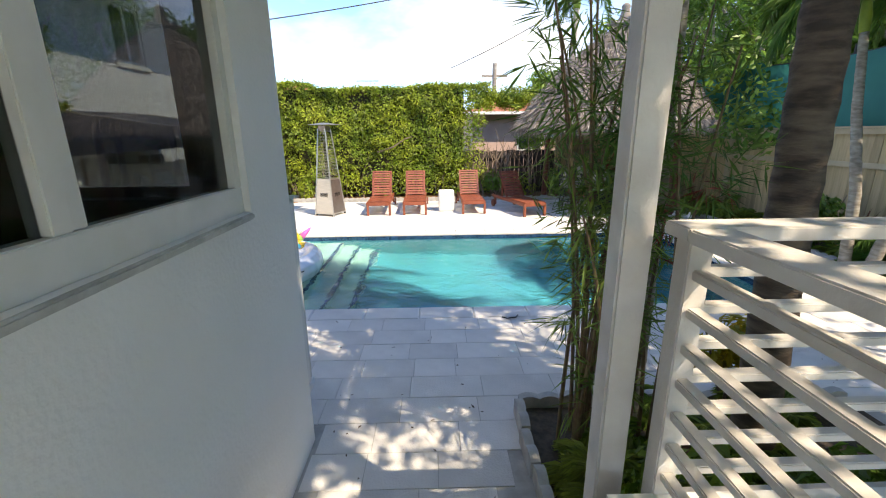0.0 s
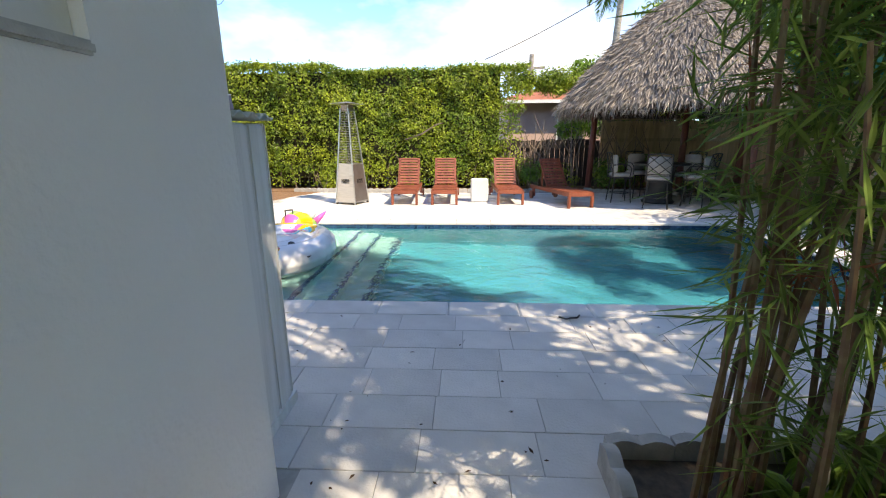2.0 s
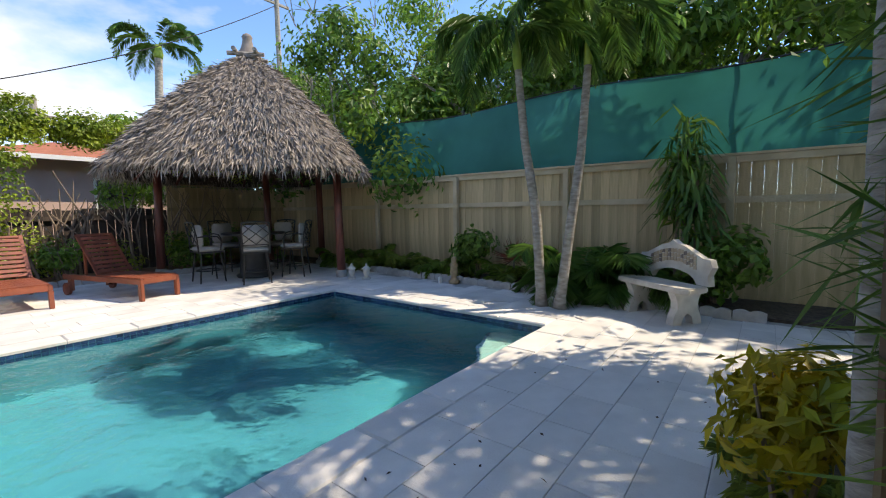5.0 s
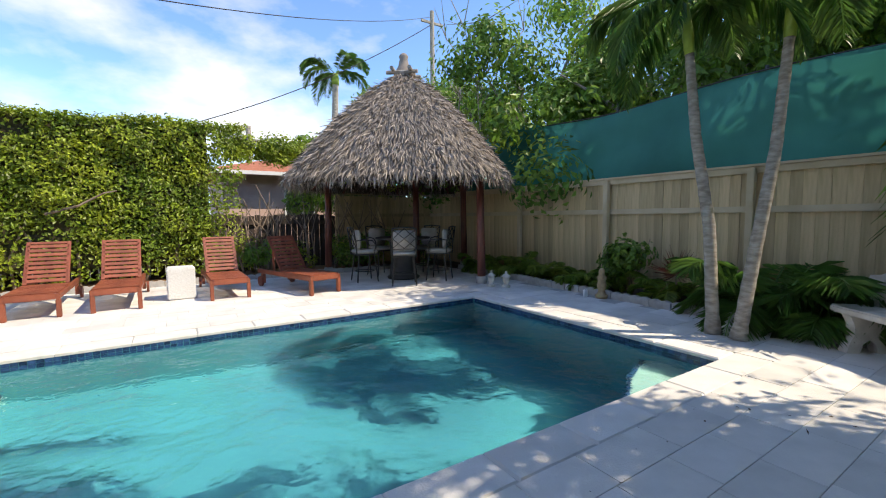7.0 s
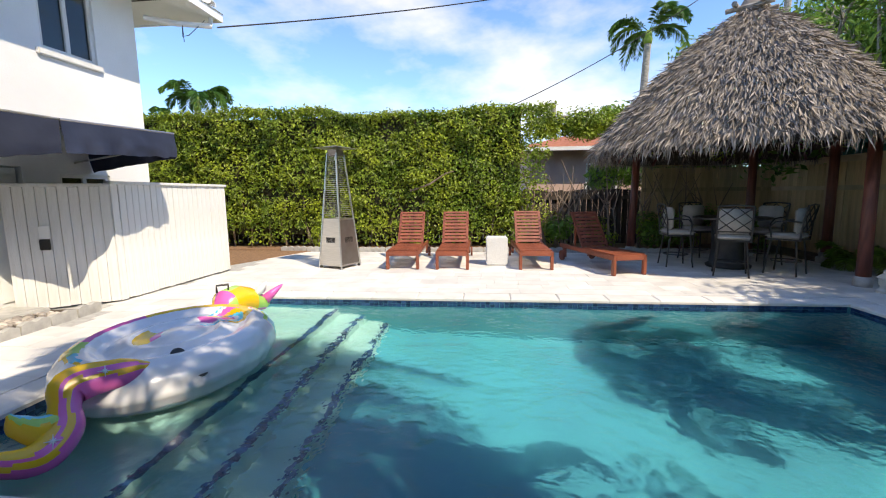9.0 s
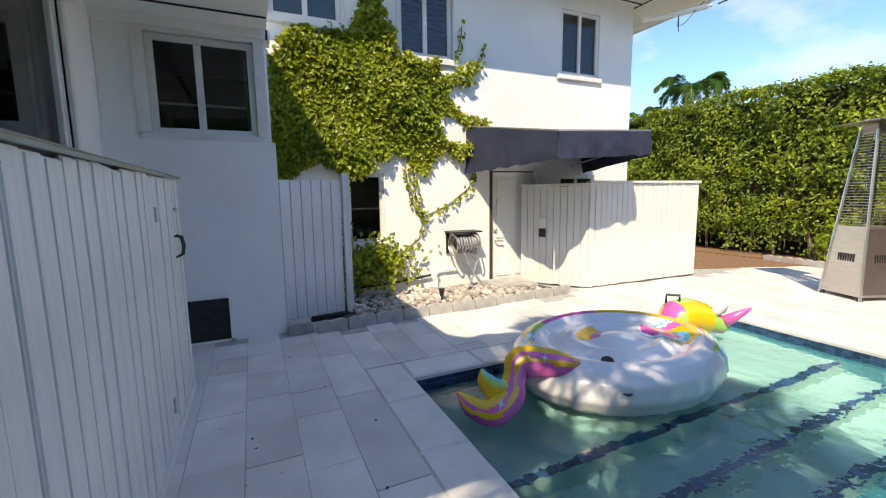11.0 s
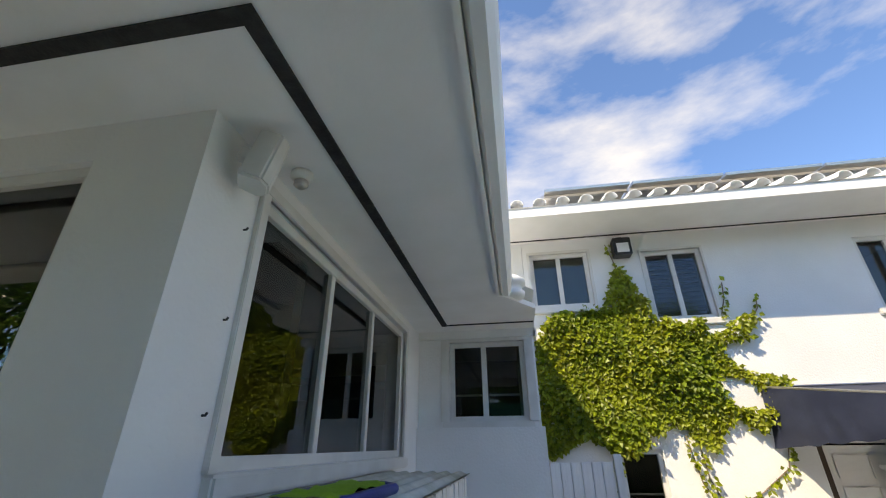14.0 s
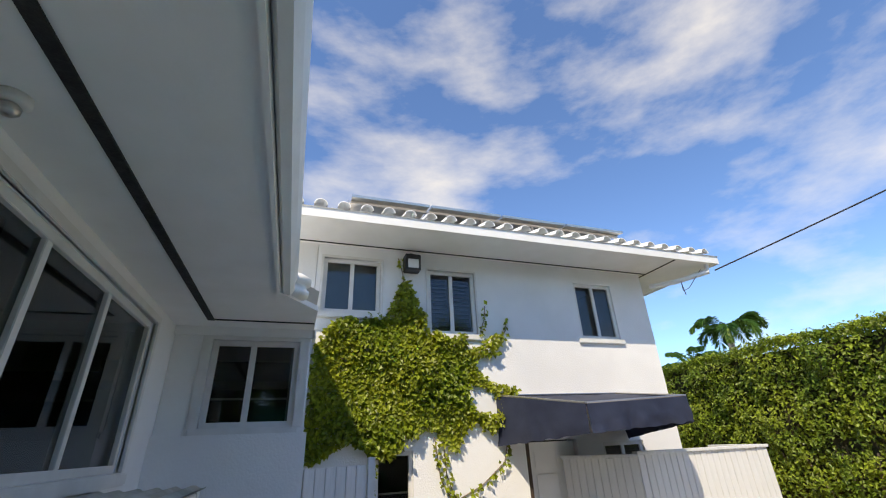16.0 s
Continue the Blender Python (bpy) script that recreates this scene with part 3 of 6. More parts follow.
window("window_1", "y", CY, *W1, (-2.47, -1.62), "white sliding window of three dark panes over the cabinet", trimw=0.06)
window("window_2", "x", CX, *W0, (1.37,), "white sliding window beside the steps with dark glass", sill=SILL, fb=0.115, lip=0.03)
part("sash_stile", boxes((CX - 0.09, 1.40, W0[1] + 0.116, CX - 0.045, 1.455, W0[3] - 0.056), bevel=0.004), WFRAME, bpy.data.objects["window_2"])
window("window_3", "x", -4.1, *W2, (3.56,), "small white two-pane window on the wing wall", rail=2.26, trimw=0.10)
rv = empty("crawl_vent", label="black mesh crawl-space vent at the wall foot", category="vent")
part("vent_frame", boxes((-4.03, 3.28, 0.0, -3.995, 3.31, 0.43), (-4.03, 3.66, 0.0, -3.995, 3.69, 0.43), (-4.03, 3.28, 0.0, -3.995, 3.69, 0.025)), PAINT, rv)
part("vent_mesh", boxes((-4.03, 3.31, 0.025, -4.008, 3.66, 0.43)), BLACKTRIM, rv, "black mesh")

# ---------------------------------------------------------------- two-storey house
FX, FEND, BSOF = -5.0, 10.03, 4.53
W3, W4, W5, W6 = (4.25, 3.50, 5.08, 4.32), (5.82, 3.25, 6.60, 4.26), (8.50, 3.27, 9.29, 4.25), (5.06, 0.77, 5.56, 1.70)
DOOR = (7.20, -0.02, 8.06, 1.75)
SW = (8.52, 1.2, 9.28, 1.69)
tagged(part("wall_facade", panel("x", FX, 0.25, 4.15, FEND, -0.1, BSOF, [W3, W4, W5, W6, DOOR, SW]), STUCCO), "bright white stucco facade of the two-storey house", "wall", kind="structure")
tagged(part("wall_upper_return", panel("x", FX - 0.004, 0.25, -4.0, 4.145, SOF + 0.4, BSOF), STUCCO), "white upper wall above the low roof", "wall", kind="structure")
tagged(part("wall_gable", panel("y", FEND - 0.003, 0.25, -13, FX - 0.255, -0.1, BSOF), STUCCO), "white end wall of the two-storey house", "wall", kind="structure")
tagged(part("wall_rear", boxes((-13.2, -4, -0.1, -13, FEND, BSOF)), STUCCO), "white rear wall of the two-storey house", "wall", kind="structure")
# upper rooms likewise made up, their gloom put into the colour
tagged(part("floor_upper", boxes((-13, -4, 2.6, FX - 0.26, FEND - 0.26, 2.7)), ROOMSHADE), "added near-black upper floor, painted gloom behind the windows", "floor", kind="structure")
tagged(part("upper_shade_wall", boxes((-7.6, -4, 0, -7.5, FEND - 0.3, BSOF)), ROOMSHADE), "added near-black wall, painted gloom behind the facade windows", "wall", kind="structure")
tagged(part("ceiling_soffit_high", boxes((-14.2, -5, BSOF, -4.18, 11.05, BSOF + 0.05)), PAINT), "white soffit under the upper eaves", "soffit", kind="structure")
tagged(part("fascia_high", boxes((-4.18, -5, BSOF - 0.02, -4.14, 11.09, BSOF + 0.13), (-14.2, 11.05, BSOF - 0.02, -4.18, 11.09, BSOF + 0.13)), PAINT), "white fascia and drip edge of the upper roof", "fascia", kind="structure")
tagged(part("soffit_line_high", boxes((-4.93, 3.5, BSOF - 0.010, -4.905, 10.14, BSOF - 0.001), (-9, 10.115, BSOF - 0.010, -4.93, 10.14, BSOF - 0.001), (-4.905, 10.115, BSOF - 0.010, -4.2, 10.14, BSOF - 0.001)), BLACKTRIM), "thin black vent line under the upper eaves", "vent", kind="structure")
hip = bmesh.new()
lo = [hip.verts.new(p) for p in ((-4.12, -5, BSOF + 0.12), (-4.12, 11.1, BSOF + 0.12), (-14.2, 11.1, BSOF + 0.12), (-14.2, -5, BSOF + 0.12))]
hi = [hip.verts.new(p) for p in ((-9, -1, 6.1), (-9, 6.3, 6.1))]
hip.faces.new((lo[0], lo[1], hi[1], hi[0])); hip.faces.new((lo[1], lo[2], hi[1])); hip.faces.new((lo[2], lo[3], hi[0], hi[1])); hip.faces.new((lo[3], lo[0], hi[0]))
hip.faces.new(lo[::-1])
hroof = tagged(part("roof_high", hip, PAINT), "white hipped roof of barrel tiles", "roof", kind="structure")
tile = bmesh.new()
rows_ = []
for j, (x0, x1) in enumerate(((0.0, -0.5), (-0.42, -0.95))):
    ring = []
    for x, r in ((x0, 0.088), (x1, 0.072)):
        z = (0 - x) * 0.30 + (0.035 if j == 0 else 0.03)
        ring.append([tile.verts.new((x, r * math.cos(a), z + r * 0.95 * math.sin(a))) for a in np.linspace(0, math.pi, 9)])
        ring.append([tile.verts.new((x, (r - 0.014) * math.cos(a), z + (r - 0.014) * 0.95 * math.sin(a))) for a in np.linspace(0, math.pi, 9)])
    o0, i0, o1, i1 = ring
    for k in range(8):
        tile.faces.new((o0[k], o0[k + 1], o1[k + 1], o1[k])); tile.faces.new((i0[k], i0[k + 1], i1[k + 1], i1[k])); tile.faces.new((o0[k], o0[k + 1], i0[k + 1], i0[k]))
tob = part("roof_tile", tile, PAINT, hroof, smooth=True)
tob.location = (-4.10, 3.2, BSOF + 0.115)
for i in range(1, 26):
    t2 = new("roof_tile", tob.data)
    t2.parent = hroof
    t2.location = (-4.10, 3.2 + 0.303 * i, BSOF + 0.115)
sp = empty("solar_panel_array", label="flat solar panels on metal rails above the white roof", category="solar panel")
for i in range(4):
    y = 4.55 + i * 1.24
    pb = boxes((-0.8, y, 0, 0.8, y + 1.2, 0.04))
    bmesh.ops.transform(pb, matrix=Matrix.Translation((-5.35, 0, 5.28)) @ Matrix.Rotation(radians(10), 4, "Y"), verts=pb.verts)
    part("panel", pb, STEEL, sp)
for x, z, h in ((-4.75, 5.13, .35), (-5.9, 5.32, .2)):
    part("rail", boxes((x - 0.025, 4.5, z, x + 0.025, 9.5, z + 0.05)), STEEL, sp)
    for y in np.arange(4.8, 9.5, 0.95):
        part("leg", boxes((x - 0.02, y, z - h, x + 0.02, y + 0.04, z)), STEEL, sp)
window("window_4", "x", FX, *W3, (4.66,), "white two-pane upper window with pale blinds", trimw=0.04)
window("window_5", "x", FX, *W4, (6.21,), "upper window with dark louvred shutters behind glass", trimw=0.03)
window("window_6", "x", FX, *W5, (8.90,), "dark two-pane upper window with white sill", trimw=0.0)
window("window_7", "x", FX, *W6, (), "narrow dark ground-floor window beside the vine", rail=1.22)
window("window_8", "x", FX, *SW, (8.9,), "small dark window behind the plank screen")
tagged(part("window_blind", boxes((-5.16, 4.3, 3.55, -5.15, 5.04, 4.28)), mat("pale_blind", (0.45, 0.55, 0.52), (0.40, 0.50, 0.47), 4, 0.7)), "pale green blind hanging in the upper window", "blind")
for k in (0, 1):
    sh = empty("louvred_shutter", label="dark louvred shutter behind the upper window", category="shutter")
    for i in range(13):
        part("slat", boxes((-5.17, 5.88 + 0.36 * k, 3.33 + i * 0.068, -5.145, 6.17 + 0.36 * k, 3.355 + i * 0.068)), mat("shutter_slat", (0.10, 0.11, 0.11), None, 5, 0.5) if i + k == 0 else bpy.data.materials["shutter_slat"], sh)

# door
dr = empty("door_1", label="white six-panel back door with steel lock and lever", category="door", kind="structure")
part("door_leaf", boxes((-5.10, 7.26, 0.0, -5.06, 8.04, 1.73), bevel=0.004), PAINT, dr)
for a, b in ((7.35, 7.62), (7.70, 7.96)):
    for c, d in ((0.12, 0.62), (0.72, 1.32), (1.40, 1.64)):
        part("door_panel", boxes((-5.058, a, c, -5.048, b, d), bevel=0.008), PAINT, dr)
part("door_frame", boxes((-5.12, 7.20, 0, -5.0, 7.255, 1.75)), mat("brown_jamb", (0.07, 0.045, 0.03), None, 8, 0.7), dr, "dark brown door jamb")
part("lock", lathe([(0.028, 0), (0.03, 0.02), (0.02, 0.028)], 14), STEEL, dr).matrix_local = pose(-5.05, 7.33, 0.85, 0, 90, 0)
part("door_handle", tube([(-5.05, 7.33, 0.68), (-5.0, 7.33, 0.68), (-4.99, 7.36, 0.68), (-4.99, 7.44, 0.675)], 0.011), STEEL, dr, "steel lever handle")

# navy awning
aw = empty("door_awning", label="navy blue canvas awning over the back door, worn and creased", category="awning")
ft = [(-4.995, 6.82, 2.36), (-3.5, 7.23, 2.115), (-3.5, 8.75, 2.185), (-4.995, 8.95, 2.38)]
cb = bmesh.new()
cg0 = []
for a in range(17):
    row = []
    for b in range(9):
        u, w = a / 16, b / 8
        p = Vector(ft[0]).lerp(Vector(ft[3]), u).lerp(Vector(ft[1]).lerp(Vector(ft[2]), u), w)
        row.append(p - Vector((0, 0, 0.10 * math.sin(math.pi * u) * math.sin(math.pi * w) + 0.012 * noise.noise(p * 5))))
    cg0.append(row)
for dz in (0, -0.008):
    vs = [[cb.verts.new(p + Vector((0, 0, dz))) for p in row] for row in cg0]
    for a in range(16):
        for b in range(8):
            cb.faces.new((vs[a][b], vs[a + 1][b], vs[a + 1][b + 1], vs[a][b + 1]))
part("canopy", cb, NAVYCLOTH, aw, smooth=True)
def valance(p, q, za, zb_, z0, z1, seed):
    n, vb = 28, bmesh.new()
    nrm = Vector((q[1] - p[1], -(q[0] - p[0]), 0)).normalized()
    g = []
    for i in range(n):
        t = i / (n - 1)
        col = []
        for j in range(7):
            s = j / 6
            ztop = za + (zb_ - za) * t
            zb = z0 + (z1 - z0) * t + 0.02 * noise.noise(Vector((t * 11, seed, 2)))
            off = 0.05 * s * noise.noise(Vector((t * 9, s * 2.5, seed))) + 0.02 * s
            col.append(Vector((p[0] + (q[0] - p[0]) * t, p[1] + (q[1] - p[1]) * t, ztop + (zb - ztop) * s)) + nrm * (0.012 + off))
        g.append(col)
    for off in (0, 0.006):
        vs = [[vb.verts.new(c - nrm * off) for c in col] for col in g]
        for i in range(n - 1):
            for j in range(6):
                vb.faces.new((vs[i][j], vs[i + 1][j], vs[i + 1][j + 1], vs[i][j + 1]))
    return vb
part("valance", valance(ft[0], ft[1], ft[0][2], ft[1][2], 1.70, 1.80, 1), NAVYCLOTH, aw, smooth=True)
part("valance", valance(ft[1], ft[2], ft[1][2], ft[2][2], 1.80, 1.885, 5), NAVYCLOTH, aw, smooth=True)
part("valance", valance(ft[2], ft[3], ft[2][2], ft[3][2], 1.885, 1.72, 9), NAVYCLOTH, aw, smooth=True)
for p, q in zip(ft, ft[1:] + ft[:1]):
    part("frame_tube", tube([Vector(p) + Vector((0, 0, 0.012)), Vector(q) + Vector((0, 0, 0.012))], 0.013), STEEL, aw)
for y in (7.24, 8.74):
    part("strut", tube([(-4.99, y, 1.84), (-3.52, y, 2.05)], 0.012), STEEL, aw)

# plank screen round the bar corner
def plank_wall(name, p, q, z1, label, gap=0.004, w=0.105, cap=True, parent_kind=""):
    ob = empty(name, pose(p[0], p[1], 0, 0, 0, math.degrees(math.atan2(q[1] - p[1], q[0] - p[0]))), label, "fence")
    L = math.dist(p, q)
    n = max(1, round(L / w))
    rg = random.Random(n)
    me = None
    for i in range(n):
        o = part("plank", boxes((0, -0.012, 0.02, L / n - gap, 0.012, z1 - 0.02), bevel=0.004), WOODW, ob) if me is None else new("plank", me)
        me = o.data
        o.parent = ob
        o.location = (i * L / n, rg.uniform(-.003, .003), rg.uniform(-.006, .006))
    part("backing", boxes((0, 0.02, 0.03, L, 0.05, z1 - 0.03)), WOODW, ob)
    if cap:
        part("cap", boxes((-0.02, -0.04, z1 - 0.02, L + 0.02, 0.07, z1 + 0.02), bevel=0.006), WOODW, ob)
    return ob
plank_wall("plank_screen", (-4.95, 7.75), (-4.13, 8.34), 1.52, "white vertical plank screen beside the back door")
plank_wall("plank_screen", (-4.13, 8.35), (-4.07, 10.62), 1.55, "white plank screen in full sun facing the pool")
plank_wall("plank_screen", (-4.09, 10.65), (-5.0, 10.66), 1.55, "white plank screen closing the bar corner")
ob_ = empty("outdoor_outlet", label="weathered outlet box with an open black cover on planks", category="outlet")
for a, m, b_ in (("cover", PAINT, (0.30, -0.045, 0.88, 0.40, -0.016, 1.03)), ("socket", BLACK, (0.29, -0.04, 0.74, 0.39, -0.016, 0.87))):
    o = part(a, boxes(b_, bevel=0.005), m, ob_)
ob_.matrix_world = pose(-4.95, 7.75, 0, 0, 0, math.degrees(math.atan2(0.59, 0.82)))
# gate and step
plank_wall("side_gate", (-4.30, 4.20), (-4.42, 4.86), 1.60, "white plank side gate with loose edge board", w=0.11, cap=False)
tagged(part("gate_post", boxes((-4.46, 4.88, 0.0, -4.38, 4.96, 1.66), bevel=0.006), WOODW), "white wooden post beside the side gate", "post")
# the black strip stands in for shade in the gap below the gate
for nm, b, lb in (("low_step", (-4.15, 4.18, -0.03, -3.9, 4.42, 0.10), "small cracked concrete block at the gate"), ("gate_threshold", (-4.4, 4.45, -0.03, -4.3, 4.9, 0.05), "black strip painted as the shaded gap under the gate")):
    tagged(part(nm, boxes(b, bevel=0.012), KERB if nm == "low_step" else BLACK), lb, "step")

# ---------------------------------------------------------------- steps, rail and porch column
tagged(part("deck", boxes((1.1, -4, 0.70, 3.4, 1.5, 0.82), (CX, -4, -0.1, 1.1, 0.42, 0.82)), PAINT), "white painted raised deck at the house", "deck", kind="structure")
st = empty("garden_steps", label="plain concrete steps down from the deck", category="steps", kind="structure")
for i in range(4):
    part("step", boxes((CX + 0.002, 0.42 + 0.27 * i, -0.1, 0.9, 0.69 + 0.27 * i, 0.655 - 0.164 * i), bevel=0.01), KERB, st)
col = empty("porch_column", label="square off-white wooden porch column", category="column")
part("shaft", boxes((1.11, 1.61, 0.0, 1.21, 1.71, SOF + 0.3), bevel=0.008), RAILM, col)
part("base_block", boxes((1.09, 1.59, -0.05, 1.23, 1.73, 0.06)), KERB, col)
part("beam", boxes((1.085, -4.2, SOF + 0.302, 1.235, 1.76, SOF + 0.48)), RAILM, col)
# out-of-view slab, sized to keep direct sun off wall and cabinet
tagged(part("ceiling_sun_block", boxes((0.78, -4.2, SOF + 0.482, 2.1, 1.95, SOF + 0.53)), PAINT), "unseen white porch ceiling added over the deck to block the sun", "ceiling", kind="structure")
rl = empty("deck_railing", label="weathered white railing with level wooden bars", category="railing")
NX, NY, RT = 1.285, 1.53, 1.705
part("newel_post", boxes((NX - 0.035, NY - 0.035, 0.3, NX + 0.035, NY + 0.035, RT - 0.02), bevel=0.004), RAILM, rl)
part("post", boxes((3.3, NY - 0.035, 0.3, 3.37, NY + 0.035, RT - 0.02), bevel=0.004), RAILM, rl)
part("top_rail", boxes((NX - 0.06, NY - 0.06, RT - 0.02, 3.4, NY + 0.06, RT + 0.02), bevel=0.005), RAILM, rl)
part("top_rail", boxes((NX - 0.06, -1.0, RT - 0.022, NX + 0.06, NY - 0.062, RT + 0.018), bevel=0.005), RAILM, rl)
for i in range(8):
    z = RT - 0.135 - i * 0.115
    part("bar", boxes((NX + 0.036, NY - 0.02, z, 3.3, NY + 0.02, z + 0.03), bevel=0.004), RAILM, rl)
    part("bar", boxes((NX - 0.02, -1.0, z, NX + 0.02, NY - 0.036, z + 0.03), bevel=0.004), RAILM, rl)

# ---------------------------------------------------------------- storage cabinet
cabn = empty("storage_cabinet", label="white vertical-plank outdoor storage cabinet under a corrugated lid", category="cabinet")
CA, CB, CF, CT = -2.99, -0.475, 3.45, 1.525
me = None
for i in range(22):
    w = (CB - CA) / 22
    o = part("plank", boxes((0, -0.018, 0.04, w - 0.006, 0, CT), bevel=0.006), WOODW, cabn) if me is None else new("plank", me)
    me = o.data
    o.parent = cabn
    o.location = (CA + i * w, CF + random.uniform(-.004, .004), random.uniform(-.008, .008))
me = None
for i in range(4):
    w = (CF - 0.02 - CY - 0.02) / 4
    o = part("end_plank", boxes((-0.018, 0, 0.04, 0, w - 0.012, CT - 0.01), bevel=0.008), WOODW, cabn) if me is None else new("end_plank", me)
    me = o.data
    o.parent = cabn
    o.location = (CB, CY + 0.015 + i * w, 0)
part("carcass", boxes((CA + 0.02, CY + 0.004, 0.05, CB - 0.022, CF - 0.022, CT - 0.02)), WOODW, cabn)
part("plinth", boxes((CA, CF - 0.01, 0.0, CB + 0.01, CF + 0.008, 0.06), (CB - 0.01, CY + 0.01, 0.0, CB + 0.012, CF - 0.011, 0.06)), WOODW, cabn)
cg = bmesh.new()
ring = []
for k, (x0, x1) in enumerate(((CA - 0.03, CB + 0.025),)):
    for x in (x0, x1):
        for dz in (0, 0.008):
            ring.append([cg.verts.new((x, y, CT + 0.02 + dz + 0.012 * math.sin((y - CY) * 2 * math.pi / 0.115))) for y in np.linspace(CY + 0.006, CF + 0.03, 49)])
a0, a1, b0, b1 = ring
for i in range(48):
    for r, s in ((a0, b0), (a1, b1), (a0, a1), (b0, b1)):
        cg.faces.new((r[i], r[i + 1], s[i + 1], s[i]))
part("corrugated_lid", cg, CORRUG, cabn, "mildewed corrugated plastic lid", smooth=True)
for x in (-2.80, -2.72):
    part("pull", tube([(x, CF + 0.0, 1.16), (x, CF + 0.035, 1.15), (x, CF + 0.045, 1.09), (x, CF + 0.035, 1.03), (x, CF, 1.02)], 0.007), BLACK, cabn, "black iron pull")
part("latch", tube([(-2.83, CF + 0.02, 1.33), (-2.69, CF + 0.02, 1.335)], 0.01), STEEL, cabn)
for z in (1.28, 0.2):
    part("hinge", boxes((-2.2, CF, z, -2.17, CF + 0.012, z + 0.08)), STEEL, cabn)
fb = empty("pool_lounger_mat", pose(-0.06, 0.62, 0.425) @ Matrix.Diagonal((0.72, 0.8, 0.72, 1)), label="folded blue and lime mesh pool float on the cabinet lid", category="pool float")
part("float_rim", tube([(-1.75, 3.0, CT + .065), (-1.0, 3.0, CT + .065), (-0.85, 3.08, CT + .065), (-0.85, 3.28, CT + .065), (-1.0, 3.36, CT + .065), (-1.75, 3.36, CT + .065), (-1.86, 3.28, CT + .065), (-1.86, 3.08, CT + .065), (-1.75, 3.0, CT + .065)], 0.035, 10), BLUEF, fb, smooth=True)
gm = bmesh.new()
gg = [[gm.verts.new((-1.84 + 0.98 * i / 16, 3.02 + 0.32 * j / 6, CT + 0.098 + 0.03 * noise.noise(Vector((i * .5, j * .6, 3))))) for j in range(7)] for i in range(17)]
for i in range(16):
    for j in range(6):
        gm.faces.new((gg[i][j], gg[i + 1][j], gg[i + 1][j + 1], gg[i][j + 1]))
part("mesh_seat", gm, LIMEF, fb, "crumpled lime mesh", smooth=True)

# small fittings on the house
spk = empty("outdoor_speaker", label="white wedge-shaped outdoor loudspeaker under the soffit", category="loudspeaker")
s_ = prism([(-0.08, -0.07), (0.08, -0.07), (0.10, 0.05), (0.05, 0.10), (-0.05, 0.10), (-0.10, 0.05)], -0.14, 0.14)
bmesh.ops.bevel(s_, geom=s_.edges[:], offset=0.012, segments=2, affect="EDGES")
part("housing", s_, WFRAME, spk)
part("bracket", boxes((-0.03, -0.12, -0.03, 0.03, -0.07, 0.03)), WFRAME, spk)
spk.matrix_world = pose(-0.46, CY + 0.12, 2.84, -12, 0, 35) @ Matrix.Diagonal((0.75, 0.75, 0.9, 1))
cd = empty("security_camera", label="small white dome security camera on the soffit", category="camera")
part("base", lathe([(0.055, 0), (0.058, -0.025), (0.04, -0.04)], 18), WFRAME, cd, smooth=True)
part("lens_ball", lathe([(0.02, -0.035), (0.036, -0.05), (0.036, -0.07), (0.02, -0.085), (0.008, -0.088)], 16), STEEL, cd, smooth=True)
cd.location = (-0.76, 2.93, SOF)
for z in (2.6, 2.2, 1.85):
    tagged(part("wall_hook", tube([(-0.60, CY - 0.003, z), (-0.60, CY + 0.012, z), (-0.60, CY + 0.016, z + 0.010)], 0.005, 6), BLACK), "small rusty hook screwed into the white wall", "hook")
fl_ = empty("flood_light", label="black-framed square floodlight under the upper eaves", category="floodlight")
part("housing", boxes((-4.98, 5.42, 4.16, -4.80, 5.66, 4.42), bevel=0.01), BLACK, fl_)
part("lens", boxes((-4.80, 5.46, 4.19, -4.79, 5.62, 4.33)), WFRAME, fl_)
part("arm", boxes((-5.0, 5.5, 4.42, -4.86, 5.56, 4.45)), BLACK, fl_)
cbl = [(-4.2, 10.95, 4.5), (-4.25, 10.8, 4.36), (-4.5, 10.3, 4.38), (-4.97, 10.08, 4.25)]
dn = empty("eaves_downspout", label="white downspout elbow and loose cables at the eaves corner", category="downspout")
part("elbow", tube([(-4.25, 10.9, 4.55), (-4.25, 10.88, 4.38), (-4.55, 10.4, 4.26), (-4.9, 10.12, 4.26)], 0.045), PAINT, dn)
part("loose_cable", tube([(-4.3, 10.8, 4.45), (-4.4, 10.5, 4.1), (-4.45, 10.4, 4.05), (-4.4, 10.35, 4.2), (-4.5, 10.5, 4.0)], 0.006, 5), BLACK, dn)

def cable(name, p, q, sag, r, label):
    pts = [Vector(p).lerp(Vector(q), t) - Vector((0, 0, sag * 4 * t * (1 - t))) for t in np.linspace(0, 1, 24)]
    return tagged(part(name, tube(pts, r, 5), BLACK), label, "cable")
cable("overhead_cable", (-4.2, 11.0, 4.4), (13.6, 24.0, 12.6), 0.65, 0.014, "black overhead service cable across the sky")
cable("overhead_cable", (1.5, 24.0, 5.3), (13.6, 24.0, 12.2), 0.5, 0.02, "thin dark power line behind the hedge")

